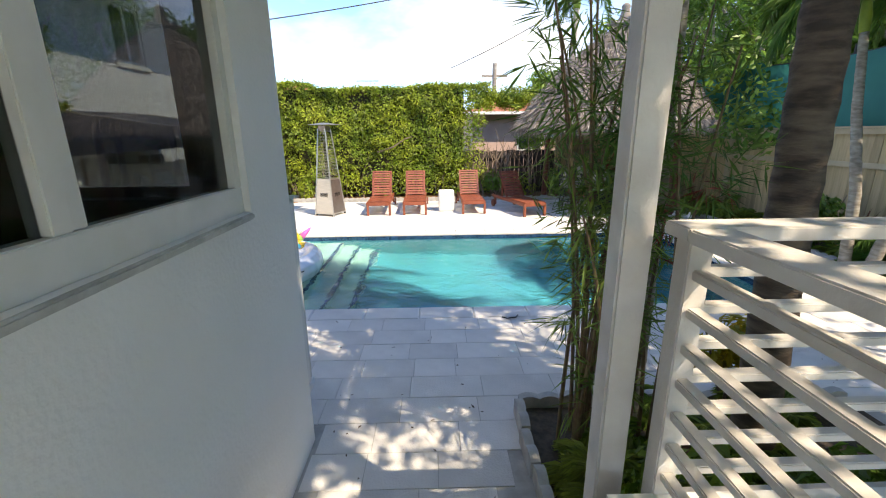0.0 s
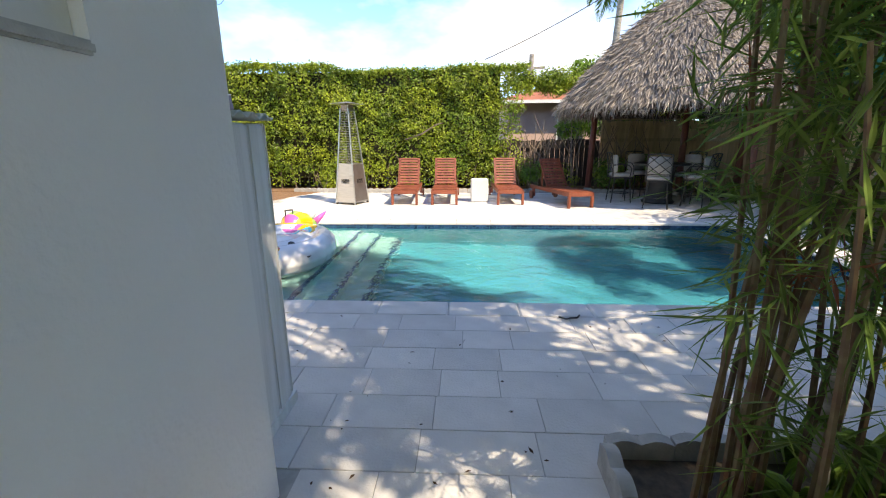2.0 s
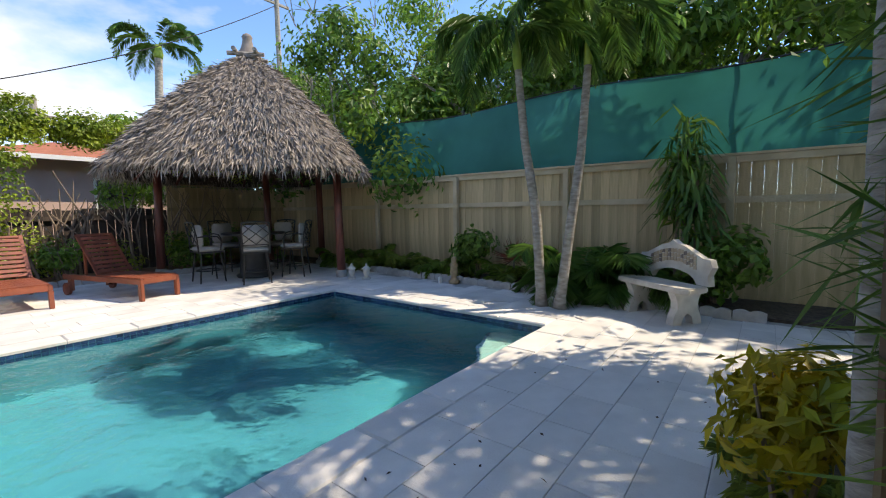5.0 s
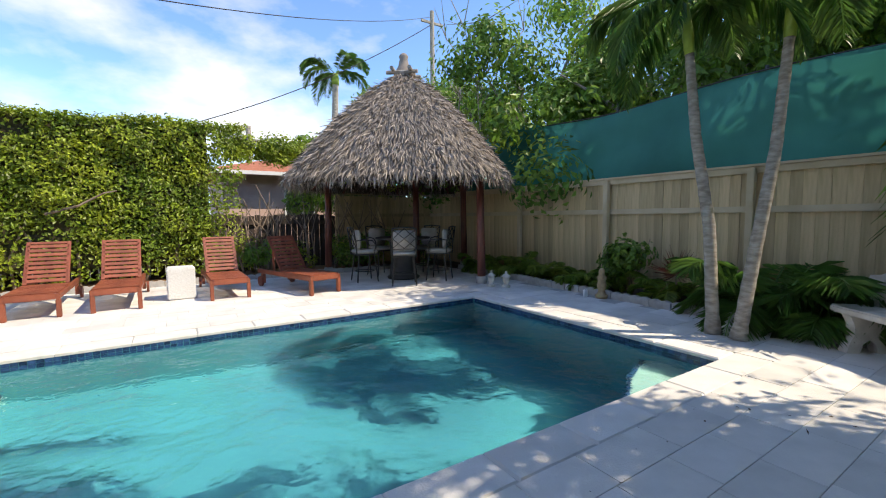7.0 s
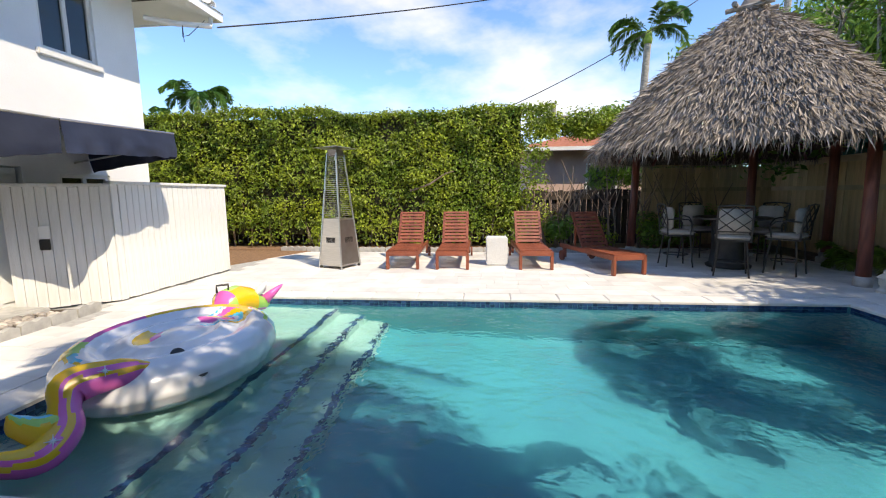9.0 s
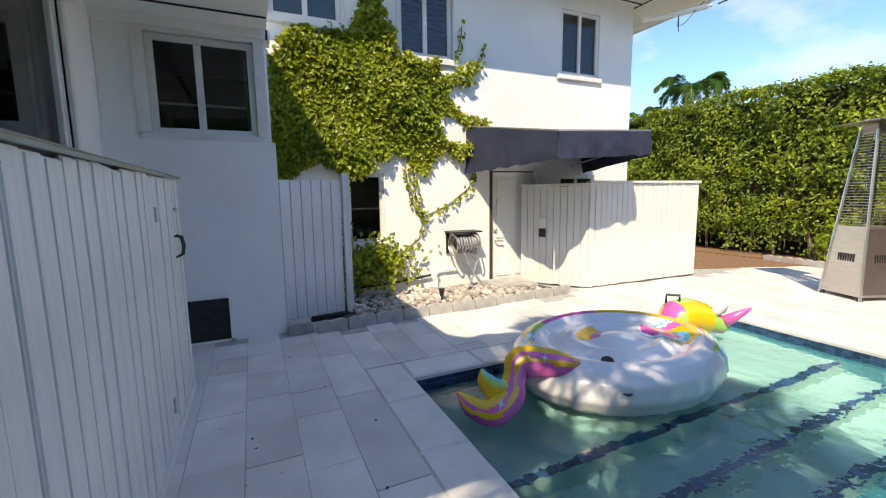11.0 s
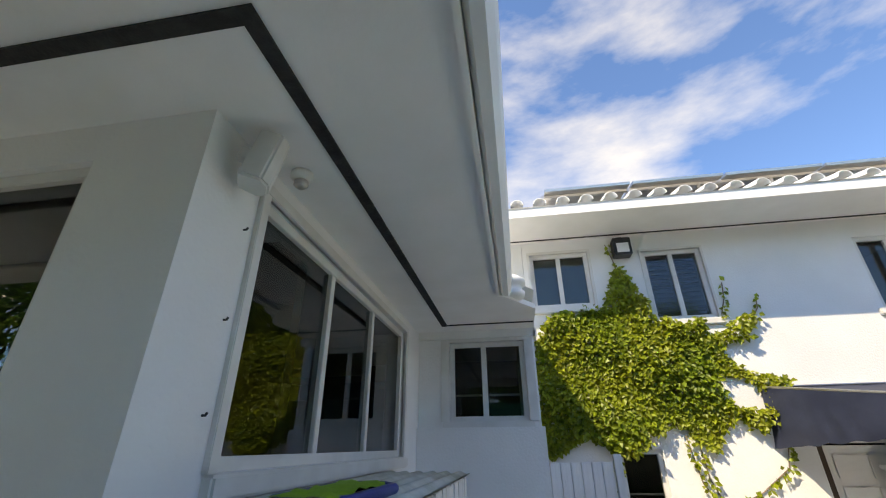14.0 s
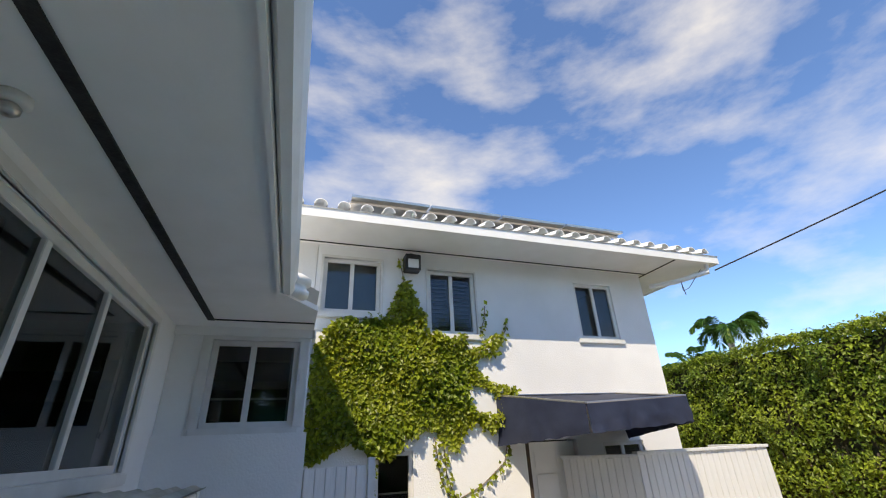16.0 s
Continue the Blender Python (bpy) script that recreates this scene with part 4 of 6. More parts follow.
# hose reel
hr_ = empty("hose_reel", label="wall-mounted metal hose reel with coiled grey hose", category="hose reel")
part("top_shelf", boxes((-4.99, 6.44, 0.86, -4.72, 6.92, 0.88)), BLACK, hr_)
for y in (6.46, 6.86):
    part("bracket", boxes((-4.99, y, 0.55, -4.97, y + 0.04, 0.86)), BLACK, hr_)
for y in (6.5, 6.86):
    part("wheel", tube([(-4.83 + 0.15 * math.cos(a), y, 0.69 + 0.15 * math.sin(a)) for a in np.linspace(0, 2 * math.pi, 21)], 0.012, 6), STEEL, hr_)
for k in range(7):
    y = 6.54 + k * 0.045
    part("hose_coil", tube([(-4.83 + (0.11 + 0.006 * (k % 3)) * math.cos(a), y + 0.02 * a / 6.28, 0.69 + (0.11 + 0.006 * (k % 3)) * math.sin(a)) for a in np.linspace(0, 2 * math.pi, 17)], 0.019, 7), mat("grey_hose", (0.20, 0.21, 0.22), (0.32, 0.33, 0.34), 20, 0.5) if k == 0 else bpy.data.materials["grey_hose"], hr_)
HOSE = bpy.data.materials["grey_hose"]
tagged(part("garden_hose", tube([(-4.75, 6.62, 0.6), (-4.72, 6.75, 0.3), (-4.65, 6.9, 0.08), (-4.5, 6.8, 0.05), (-4.55, 6.55, 0.05), (-4.7, 6.7, 0.12), (-4.75, 6.85, 0.45), (-4.78, 6.7, 0.62)], 0.016, 7), HOSE), "grey garden hose hanging in loops to the pebbles", "hose")
tagged(part("wall_pipe", tube([(-4.96, 6.3, 0.0), (-4.96, 6.3, 0.28), (-4.96, 6.34, 0.31), (-4.96, 6.62, 0.31)], 0.014, 7), PAINT), "thin white pipe bent along the wall foot", "pipe")
tagged(part("black_conduit", tube([(-4.95, 4.95, 0.18), (-4.95, 5.6, 0.2), (-4.95, 6.2, 0.26)], 0.018, 7), BLACK), "black conduit pipe along the wall foot", "pipe")
gl = empty("spike_light", label="small black garden spotlight on a spike in pebbles", category="garden light")
part("spike", tube([(-4.25, 6.05, 0.0), (-4.25, 6.05, 0.14)], 0.01, 6), BLACK, gl)
part("head", lathe([(0.02, 0.12), (0.03, 0.15), (0.04, 0.22), (0.035, 0.225)], 10, at=(-4.25, 6.05, 0)), BLACK, gl)

# ---------------------------------------------------------------- patio heater
ht = empty("patio_heater", label="stainless pyramid patio heater with a flat square cap", category="patio heater")
def frustum(z0, z1, a0, a1, t=None):
    bm = bmesh.new()
    lo, hi = [bm.verts.new((sx * a0, sy * a0, z0)) for sx, sy in ((-1, -1), (1, -1), (1, 1), (-1, 1))], [bm.verts.new((sx * a1, sy * a1, z1)) for sx, sy in ((-1, -1), (1, -1), (1, 1), (-1, 1))]
    for i in range(4):
        bm.faces.new((lo[i], lo[(i + 1) % 4], hi[(i + 1) % 4], hi[i]))
    bm.faces.new(lo[::-1]); bm.faces.new(hi)
    return bm
half = lambda z: 0.27 - 0.165 * z / 2.13
part("lower_cabinet", frustum(0.05, 0.93, half(0.05), half(0.93)), STEEL, ht)
# panel over one cabinet side, its shade painted by the darker steel
fa = bmesh.new()
q = [fa.verts.new(p) for p in ((half(.08) + .004, -half(.08) * .93, .08), (half(.08) + .004, half(.08) * .93, .08), (half(.9) + .004, half(.9) * .93, .9), (half(.9) + .004, -half(.9) * .93, .9))]
fa.faces.new(q)
part("door_panel", fa, STEELSHADE, ht, "steel door panel in a colour darkened as shade")
for side in (0, 1):
    part("louvre_slots", boxes(*[((half(.55) + .004, -0.1 + i * 0.032, .48 + dz, half(.55) + .010, -0.085 + i * 0.032, .58 + dz) if side == 0 else (-0.1 + i * 0.032, -half(.55) - .010, .48 + dz, -0.085 + i * 0.032, -half(.55) - .004, .58 + dz)) for i in range(7) for dz in (0,)]), BLACK, ht)
for sx, sy in ((-1, -1), (1, -1), (1, 1), (-1, 1)):
    part("corner_rail", tube([(sx * half(0.0), sy * half(0.0), 0.0), (sx * half(2.13), sy * half(2.13), 2.13)], 0.017, 6), STEEL, ht)
    part("foot", lathe([(0.03, 0), (0.03, 0.03), (0.015, 0.05)], 10, at=(sx * 0.25, sy * 0.25, 0)), BLACK, ht)
for f_ in range(4):
    gr = bmesh.new()
    for z in np.arange(0.98, 2.1, 0.036):
        h = half(z) - 0.004
        a, b = ((h, -h), (h, h)) if f_ == 0 else ((-h, h), (h, h)) if f_ == 1 else ((-h, -h), (-h, h)) if f_ == 2 else ((-h, -h), (h, -h))
        tube([(*a, z), (*b, z)], 0.0035, 4, bm=gr)
    part("wire_guard", gr, STEEL, ht)
part("glass_tube", lathe([(0.055, 0.95), (0.055, 2.0)], 16), GLASS, ht)
part("burner_head", boxes((-0.1, -0.1, 2.08, 0.1, 0.1, 2.2)), STEELSHADE, ht)
cap_ = frustum(2.22, 2.27, 0.30, 0.04)
part("cap", cap_, STEEL, ht)
ht.matrix_world = pose(-2.13, 11.10, 0, 0, 0, -22)

# ---------------------------------------------------------------- loungers
def lounger():
    lg = empty("sun_lounger", label="red-brown slatted wooden sun lounger with raised back", category="sun lounger", group="row of sun loungers")
    L, W = 1.95, 0.60
    for x in (0.0, W - 0.05):
        part("side_rail", boxes((x, 0, 0.25, x + 0.05, L, 0.33), bevel=0.006), TEAK, lg)
        part("front_leg", boxes((x, 0.0, 0.0, x + 0.055, 0.07, 0.25), bevel=0.006), TEAK, lg)
        wh = part("wheel", lathe([(0.10, -0.02), (0.10, 0.02)], 20), TEAK, lg)
        wh.matrix_local = pose(-0.03 if x == 0 else W + 0.03, L - 0.18, 0.10, 0, 90, 0)
        part("rear_leg", boxes((x, L - 0.22, 0.06, x + 0.05, L - 0.14, 0.25)), TEAK, lg)
    part("end_rail", boxes((0.05, 0, 0.25, W - 0.05, 0.035, 0.335), bevel=0.005), TEAK, lg)
    me = None
    for i in range(13):
        o = part("slat", boxes((0.02, 0, 0, W - 0.02, 0.068, 0.018), bevel=0.004), TEAK, lg) if me is None else new("slat", me)
        me = o.data
        o.parent = lg
        o.location = (0, 0.03 + i * 0.083, 0.332)
    bk = part("backrest", boxes((0.03, 0, 0, 0.08, 0.80, 0.03), (W - 0.08, 0, 0, W - 0.03, 0.80, 0.03), (0.08, 0.755, 0, W - 0.08, 0.80, 0.03), bevel=0.005), TEAK, lg)
    bk.location, bk.rotation_euler = (0, 1.10, 0.34), (radians(52), 0, 0)
    for i in range(9):
        o = new("back_slat", me)
        o.parent = bk
        o.location, o.scale = (0.025, 0.03 + i * 0.081, 0.012), (0.91, 0.85, 1)
    for x in (0.1, W - 0.13):
        part("prop", boxes((x, 1.5, 0.25, x + 0.03, 1.53, 0.72)), TEAK, lg)
    return lg
l1 = lounger()
l1.matrix_world = pose(-1.16, 10.80, 0, 0, 0, 2)
for x, y, a in ((-0.25, 10.82, 1), (1.25, 10.85, 1), (2.72, 10.33, 16)):
    c = copy_thing(l1, pose(x, y, 0, 0, 0, a))
    if a == 16:
        c["label"] = "red-brown slatted wooden sun lounger turned askew near the hut"
bx_ = boxes((0.66, 11.30, 0.0, 1.07, 11.71, 0.53), bevel=0.02)
tagged(part("side_table_cube", bx_, mat("white_terrazzo", (0.72, 0.72, 0.70), (0.60, 0.60, 0.58), 40, 0.7, bump=0.2)), "white rough cube side table between loungers", "side table")

# ---------------------------------------------------------------- thatched hut
hut = empty("tiki_hut", label="open thatched palm-leaf hut on red-brown posts", category="gazebo")
HC = Vector((5.42, 11.95, 0))
HA = radians(-40)
posts = [((5.97, 9.78), (6.08, 9.98)), ((3.93, 13.2), (3.95, 13.1)), ((6.15, 12.75), (6.13, 12.75)), ((7.35, 12.3), (7.25, 12.2))]
for i, (b, t) in enumerate(posts):
    part("post", tube([(*b, 0.12), ((b[0] + t[0]) / 2, (b[1] + t[1]) / 2, 1.1), (*t, 2.45)], [0.085, 0.08, 0.075], 14), POSTRED, hut, smooth=True)
    part("post_footing", lathe([(0.11, -0.02), (0.11, 0.12), (0.09, 0.14)], 14, at=(*b, 0)), KERB, hut, smooth=True)
R0, ZE, ZA = 2.55, 2.12, 4.62
def roofpt(a, s):
    """Rounded square cone: a angle, s from 0 at the eaves to 1 at the top."""
    p_ = 3.2
    c, sn = abs(math.cos(a)), abs(math.sin(a))
    r = R0 * 0.93 / (c**p_ + sn**p_) ** (1 / p_) * (1 - s) ** 0.93 + 0.10 * s
    sw = 0.16 * math.sin(math.pi * min(1, s * 1.05))
    return Vector((HC.x + r * math.cos(a + HA), HC.y + r * math.sin(a + HA), ZE + (ZA - ZE) * s + sw))
# the lower cone repeats the roof in the shade-darkened thatch
for nm, dz, m_ in (("roof_lining", -0.13, THATCHSHADE), ("thatch_base", -0.03, THATCH)):
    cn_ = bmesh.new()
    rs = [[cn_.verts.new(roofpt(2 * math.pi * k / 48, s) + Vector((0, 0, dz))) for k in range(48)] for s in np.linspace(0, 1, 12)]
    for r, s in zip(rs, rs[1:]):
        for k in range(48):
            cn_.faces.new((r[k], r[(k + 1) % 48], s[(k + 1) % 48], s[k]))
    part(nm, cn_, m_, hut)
rg = np.random.default_rng(5)
pv, pd, pn = [], [], []
for row in range(46):
    s = row / 46
    n = int(900 * (1 - s) + 40)
    for a in rg.uniform(0, 2 * math.pi, n):
        s2 = min(0.99, s + rg.uniform(0, 0.025))
        p = roofpt(a, s2)
        e = roofpt(a, max(0, s2 - 0.03)) - roofpt(a, s2 + 0.03 if s2 < 0.95 else s2)
        if s2 < 0.95 and s2 - 0.03 > 0:
            d = (roofpt(a, s2 - 0.03) - p).normalized()
        else:
            d = Vector((math.cos(a + HA) * .6, math.sin(a + HA) * .6, -.9)).normalized()
        t = Vector((-math.sin(a + HA), math.cos(a + HA), 0))
        nn = d.cross(t)
        nn = nn if nn.z > 0 else -nn
        pv.append(p + nn * rg.uniform(0, 0.035)); pd.append(d + nn * rg.uniform(-.02, .16)); pn.append(nn)
th = leaves(np.array(pv), np.array(pn), 0.24, 0.024, 7, fold=0.1, along=np.array(pd))
tagged(part("thatch", th, THATCH, hut, "layers of dry grey-brown palm leaves"), kind="stuff")
fp, fd = [], []
for a in rg.uniform(0, 2 * math.pi, 2600):
    p = roofpt(a, rg.uniform(0, 0.05))
    fp.append(p); fd.append((math.cos(a + HA) * .12 + rg.normal(0, .1), math.sin(a + HA) * .12 + rg.normal(0, .1), -1))
fr_ = leaves(np.array(fp), np.array([[d[0], d[1], 0.1] for d in fd]) * 8, 0.30, 0.022, 9, fold=0.1, along=np.array(fd))
tagged(part("thatch_fringe", fr_, THATCH, hut, "ragged hanging fringe at the eaves"), kind="stuff")
part("top_knot", lathe([(0.26, 4.52), (0.22, 4.62), (0.13, 4.78), (0.09, 4.95), (0.11, 5.0), (0.08, 5.05), (0.03, 5.08)], 18, at=(HC.x, HC.y, 0)), THATCH, hut, smooth=True)
for a in (0.0, math.pi / 2):
    d = Vector((math.cos(a + HA), math.sin(a + HA), 0))
    o_ = Vector((-d.y, d.x, 0)) * 0.2
    for sg in (-1, 1):
        part("ridge_pole", tube([HC + d * -0.36 + o_ * sg + Vector((0, 0, 4.60 + 0.05 * (a > 0))), HC + d * 0.36 + o_ * sg + Vector((0, 0, 4.60 + 0.05 * (a > 0)))], 0.045, 8), BARK, hut)
for i in range(10):
    a = 2 * math.pi * i / 10
    part("rafter", tube([roofpt(a, 0.03) - Vector((0, 0, .2)), roofpt(a, 0.96) - Vector((0, 0, .2))], 0.03, 6), POSTRED, hut)
for p, q in ((0, 1), (1, 2), (2, 0)):
    part("beam", tube([(*posts[p][1], 2.42), (*posts[q][1], 2.42)], 0.06, 8), POSTRED, hut)

# bar table and stools
BT = Vector((5.02, 11.35, 0))
tb = empty("bar_table", pose(*BT), "round black bar-height table on a drum base", "table")
part("tabletop", lathe([(0.56, 0.86), (0.60, 0.87), (0.60, 0.90), (0.55, 0.91)], 36), BLACK, tb, smooth=False)
part("pedestal", lathe([(0.34, 0.0), (0.36, 0.04), (0.30, 0.08), (0.27, 0.4), (0.30, 0.8), (0.36, 0.86)], 28), BLACK, tb, smooth=True)
def stool():
    s = empty("bar_chair", label="black metal bar chair with lattice back and grey cushions", category="chair", group="bar chairs round the table")
    part("seat_frame", boxes((-0.24, -0.23, 0.56, 0.24, 0.23, 0.59), bevel=0.01), BLACK, s)
    part("seat_cushion", boxes((-0.24, -0.23, 0.59, 0.24, 0.24, 0.67), bevel=0.03), CUSHION, s, "grey seat cushion", smooth=True)
    part("back_cushion", boxes((-0.22, -0.20, 0.68, 0.22, -0.12, 1.08), bevel=0.03), CUSHION, s, "grey back cushion", smooth=True)
    for x in (-0.23, 0.23):
        part("back_post", tube([(x, -0.22, 0.56), (x, -0.24, 0.85), (x, -0.29, 1.12)], 0.014, 7), BLACK, s)
        part("armrest", tube([(x, -0.24, 0.86), (x * 1.12, -0.05, 0.88), (x * 1.15, 0.1, 0.86), (x * 1.1, 0.17, 0.78), (x, 0.15, 0.6)], 0.013, 7), BLACK, s)
        for y in (-0.2, 0.2):
            part("leg", tube([(x * .8, y * .8, 0.56), (x * .85, y * .9, 0.42), (x * 1.02, y * 1.1, 0.0)], 0.014, 7), BLACK, s)
    part("top_bar", tube([(-0.23, -0.29, 1.12), (0, -0.30, 1.14), (0.23, -0.29, 1.12)], 0.014, 7), BLACK, s)
    part("low_bar", tube([(-0.23, -0.235, 0.72), (0.23, -0.235, 0.72)], 0.01, 6), BLACK, s)
    for a, b in (((-.22, .74), (.22, 1.1)), ((.22, .74), (-.22, 1.1)), ((-.22, .92), (0, 1.12)), ((0, 1.12), (.22, .92)), ((-.22, .92), (0, .73)), ((0, .73), (.22, .92))):
        part("lattice_bar", tube([(a[0], -0.215 - (a[1] - .56) * .14, a[1]), (b[0], -0.215 - (b[1] - .56) * .14, b[1])], 0.009, 6), BLACK, s)
    part("foot_ring", tube([(0.2 * math.cos(a), 0.2 * math.sin(a), 0.22) for a in np.linspace(0, 2 * math.pi, 25)], 0.011, 6), BLACK, s)
    return s
s1 = stool()
s1.matrix_world = pose(4.62, 10.55, 0, 0, 0, -25)
for x, y, a in ((4.15, 11.45, -95), (5.55, 10.70, 40), (5.75, 11.65, 112), (4.85, 12.15, 190)):
    copy_thing(s1, pose(x, y, 0, 0, 0, a))

# ---------------------------------------------------------------- fences
fence = tagged(empty("board_fence"), "weathered wooden board fence with posts and top rail", "fence", kind="structure")
FXX = 7.7
me = None
for i, y in enumerate(np.arange(-2.0, 14.6, 0.142)):
    if me is None:
        o = part("board", boxes((0, 0, 0, 0.018, 0.1405, 1.96), bevel=0.002), FENCE, fence); me = o.data
    else:
        o = new("board", me)
        o.parent = fence
    o.location = (FXX + random.uniform(0, .012), y, random.uniform(-.02, .02))
for z in (1.95, 1.40):
    part("rail", boxes((FXX - 0.045, -2, z - 0.045, FXX - 0.003, 14.6, z + 0.045), bevel=0.005), FENCERAIL, fence)
part("cap_rail", boxes((FXX - 0.07, -2, 1.997, FXX + 0.05, 14.6, 2.03)), FENCERAIL, fence)
for y in np.arange(-1.5, 14.6, 2.32):
    part("post", boxes((FXX - 0.14, y + 0.28, 0, FXX - 0.05, y + 0.37, 1.97), bevel=0.006), FENCERAIL, fence)
scn = bmesh.new()
g = []
for i in range(90):
    y = -2 + 16.6 * i / 89
    top_ = 3.27 + 0.05 * math.sin(y * 1.35) + (0.10 if y > 10 else 0)
    g.append([scn.verts.new((FXX + 0.10 + 0.03 * math.sin(y * 2.1 + j), y, 1.95 + (top_ - 1.95) * j / 8)) for j in range(9)])
for i in range(89):
    for j in range(8):
        scn.faces.new((g[i][j], g[i + 1][j], g[i + 1][j + 1], g[i][j + 1]))
ws = empty("privacy_screen", label="dark green mesh privacy screen above the wooden fence", category="screen")
part("mesh_cloth", scn, SCREEN, ws, smooth=True)
for y in np.arange(-1.2, 14.6, 2.32):
    part("support_pole", tube([(FXX + 0.16, y, 0), (FXX + 0.16, y, 3.4)], 0.025, 7), BLACK, ws)
part("top_wire", tube([(FXX + 0.10, y, 3.28 + 0.05 * math.sin(y * 1.35) + (0.10 if y > 10 else 0)) for y in np.linspace(-2, 14.6, 40)], 0.012, 5), BLACK, ws)
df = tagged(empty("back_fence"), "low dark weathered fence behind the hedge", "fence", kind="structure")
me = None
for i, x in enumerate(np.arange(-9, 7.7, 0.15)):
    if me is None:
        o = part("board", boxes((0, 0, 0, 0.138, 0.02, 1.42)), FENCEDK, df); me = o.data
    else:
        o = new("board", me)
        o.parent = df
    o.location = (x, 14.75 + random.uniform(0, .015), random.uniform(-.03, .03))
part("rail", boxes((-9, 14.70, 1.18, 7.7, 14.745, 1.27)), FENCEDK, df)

bf_ = tagged(empty("corner_fence"), "tall weathered board fence behind the hut", "fence", kind="structure")
me = None
for i, x in enumerate(np.arange(4.6, 7.66, 0.142)):
    if me is None:
        o = part("board", boxes((0, 0, 0, 0.1405, 0.018, 1.96), bevel=0.002), FENCE, bf_); me = o.data
    else:
        o = new("board", me)
        o.parent = bf_
    o.location = (x, 14.60 + random.uniform(0, .012), random.uniform(-.02, .02))
part("rail", boxes((4.6, 14.55, 1.36, 7.66, 14.597, 1.45)), FENCE, bf_)
part("cap_rail", boxes((4.6, 14.55, 1.985, 7.66, 14.64, 2.02)), FENCE, bf_)

# ---------------------------------------------------------------- hedge
hg = empty("clipped_hedge", label="tall clipped green hedge along the back of the garden", category="hedge")
rg = np.random.default_rng(11)
def hedge_top(x):
    return 3.36 + 0.05 * np.sin(x * 0.9) + 0.03 * np.sin(x * 3.1) + np.where(x < -3.2, 0.10, 0)
nf = 52000
x = rg.uniform(-11.5, 2.15, nf)
z = rg.uniform(0.03, 1, nf) ** 0.9 * hedge_top(x)
dep = np.array([0.22 * noise.noise(Vector((a * 1.6, b * 1.8, 0))) + 0.12 * noise.noise(Vector((a * 4.3, b * 4.6, 9))) for a, b in zip(x, z)])
gap = np.array([noise.noise(Vector((a * 1.3, b * 1.5, 4.2))) + 0.5 * noise.noise(Vector((a * 3.1, b * 3.3, 1.7))) for a, b in zip(x, z)])
keep = ~((gap + 0.10 * (z < 1.5) > 0.40) & (x < 0.2) & (rg.uniform(0, 1, nf) < 0.75)) & ~((z < 0.55) & (rg.uniform(0, 1, nf) < 0.55))
thin = (x > 1.35) & (rg.uniform(0, 1, nf) < (x - 1.35) / 0.9)
keep &= ~thin
pos = np.stack([x, 13.72 - dep + rg.uniform(-.05, .22, nf), z], 1)[keep]
nr = np.tile([0, -1.0, 0.45], (len(pos), 1))
front = leaves(pos, nr, 0.088, 0.050, 3)
nt = 13000
x = rg.uniform(-11.5, 2.3, nt)
pos = np.stack([x, rg.uniform(13.6, 14.7, nt), hedge_top(x) + rg.normal(0, .035, nt)], 1)
topl = leaves(pos, np.tile([0, -.2, 1.0], (nt, 1)), 0.088, 0.050, 4)
tagged(part("hedge_leaves", merge(front, topl), HEDGEL, hg, "glossy small green leaves"), kind="stuff")
# solid box behind the leaves, painted dark so the gaps look shaded
part("inner_mass", boxes((-11.5, 13.98, 0.35, 1.5, 14.62, 3.31)), HEDGESHADE, hg, "dark box with painted shade filling the twiggy inside of the hedge")
for i in range(24):
    x = -11 + i * 0.54 + random.uniform(-.15, .15)
    part("stem", tube([(x, 14.0, 0), (x + random.uniform(-.1, .1), 13.95, 0.6), (x + random.uniform(-.25, .25), 13.9, 1.3)], [0.03, 0.026, 0.018], 6), TWIG, hg)
part("bare_limb", tube([(-1.2, 13.75, 1.45), (-0.7, 13.58, 1.6), (-0.3, 13.55, 1.85), (-0.1, 13.55, 1.9)], [0.03, 0.022, 0.016, 0.01], 6), TWIG, hg, "pale bare limb")
br = empty("bare_shrub", label="sparse leggy shrub with pale bare branches before the fence", category="shrub")
for i in range(26):
    b = Vector((random.uniform(1.6, 6.2), 14.1 + random.uniform(-.35, .2), 0))
    p1 = b + Vector((random.uniform(-.25, .25), random.uniform(-.15, .1), random.uniform(.8, 1.2)))
    p2 = p1 + Vector((random.uniform(-.5, .5), random.uniform(-.2, .2), random.uniform(.6, 1.1)))
    lim = tube([b, (b + p1) / 2 + Vector((random.uniform(-.1, .1), 0, 0)), p1, p2], [0.028, 0.024, 0.018, 0.007], 6)
    tube([p1, p1 + Vector((random.uniform(-.5, .5), random.uniform(-.1, .1), random.uniform(.4, .9)))], [0.014, 0.005], 5, bm=lim)
    part("branch", lim, TWIG, br)
sp_ = []
for i in range(46):
    sp_.append(clump((random.uniform(1.5, 6.6), 14.0 + random.uniform(-.3, .3), random.choice((random.uniform(0.2, 0.8), random.uniform(2.1, 3.0)))), 0.28, 90, 0.10, 0.05, 100 + i))
for i in range(56):
    sp_.append(clump((random.uniform(1.9, 4.8), 14.6 + random.uniform(-.2, .4), 3.1 + random.uniform(-.15, .15)), 0.35, 150, 0.09, 0.05, 300 + i))
tagged(part("shrub_leaves", merge(*sp_), HEDGEL, br, "thin scatter of green leaves"), kind="stuff")

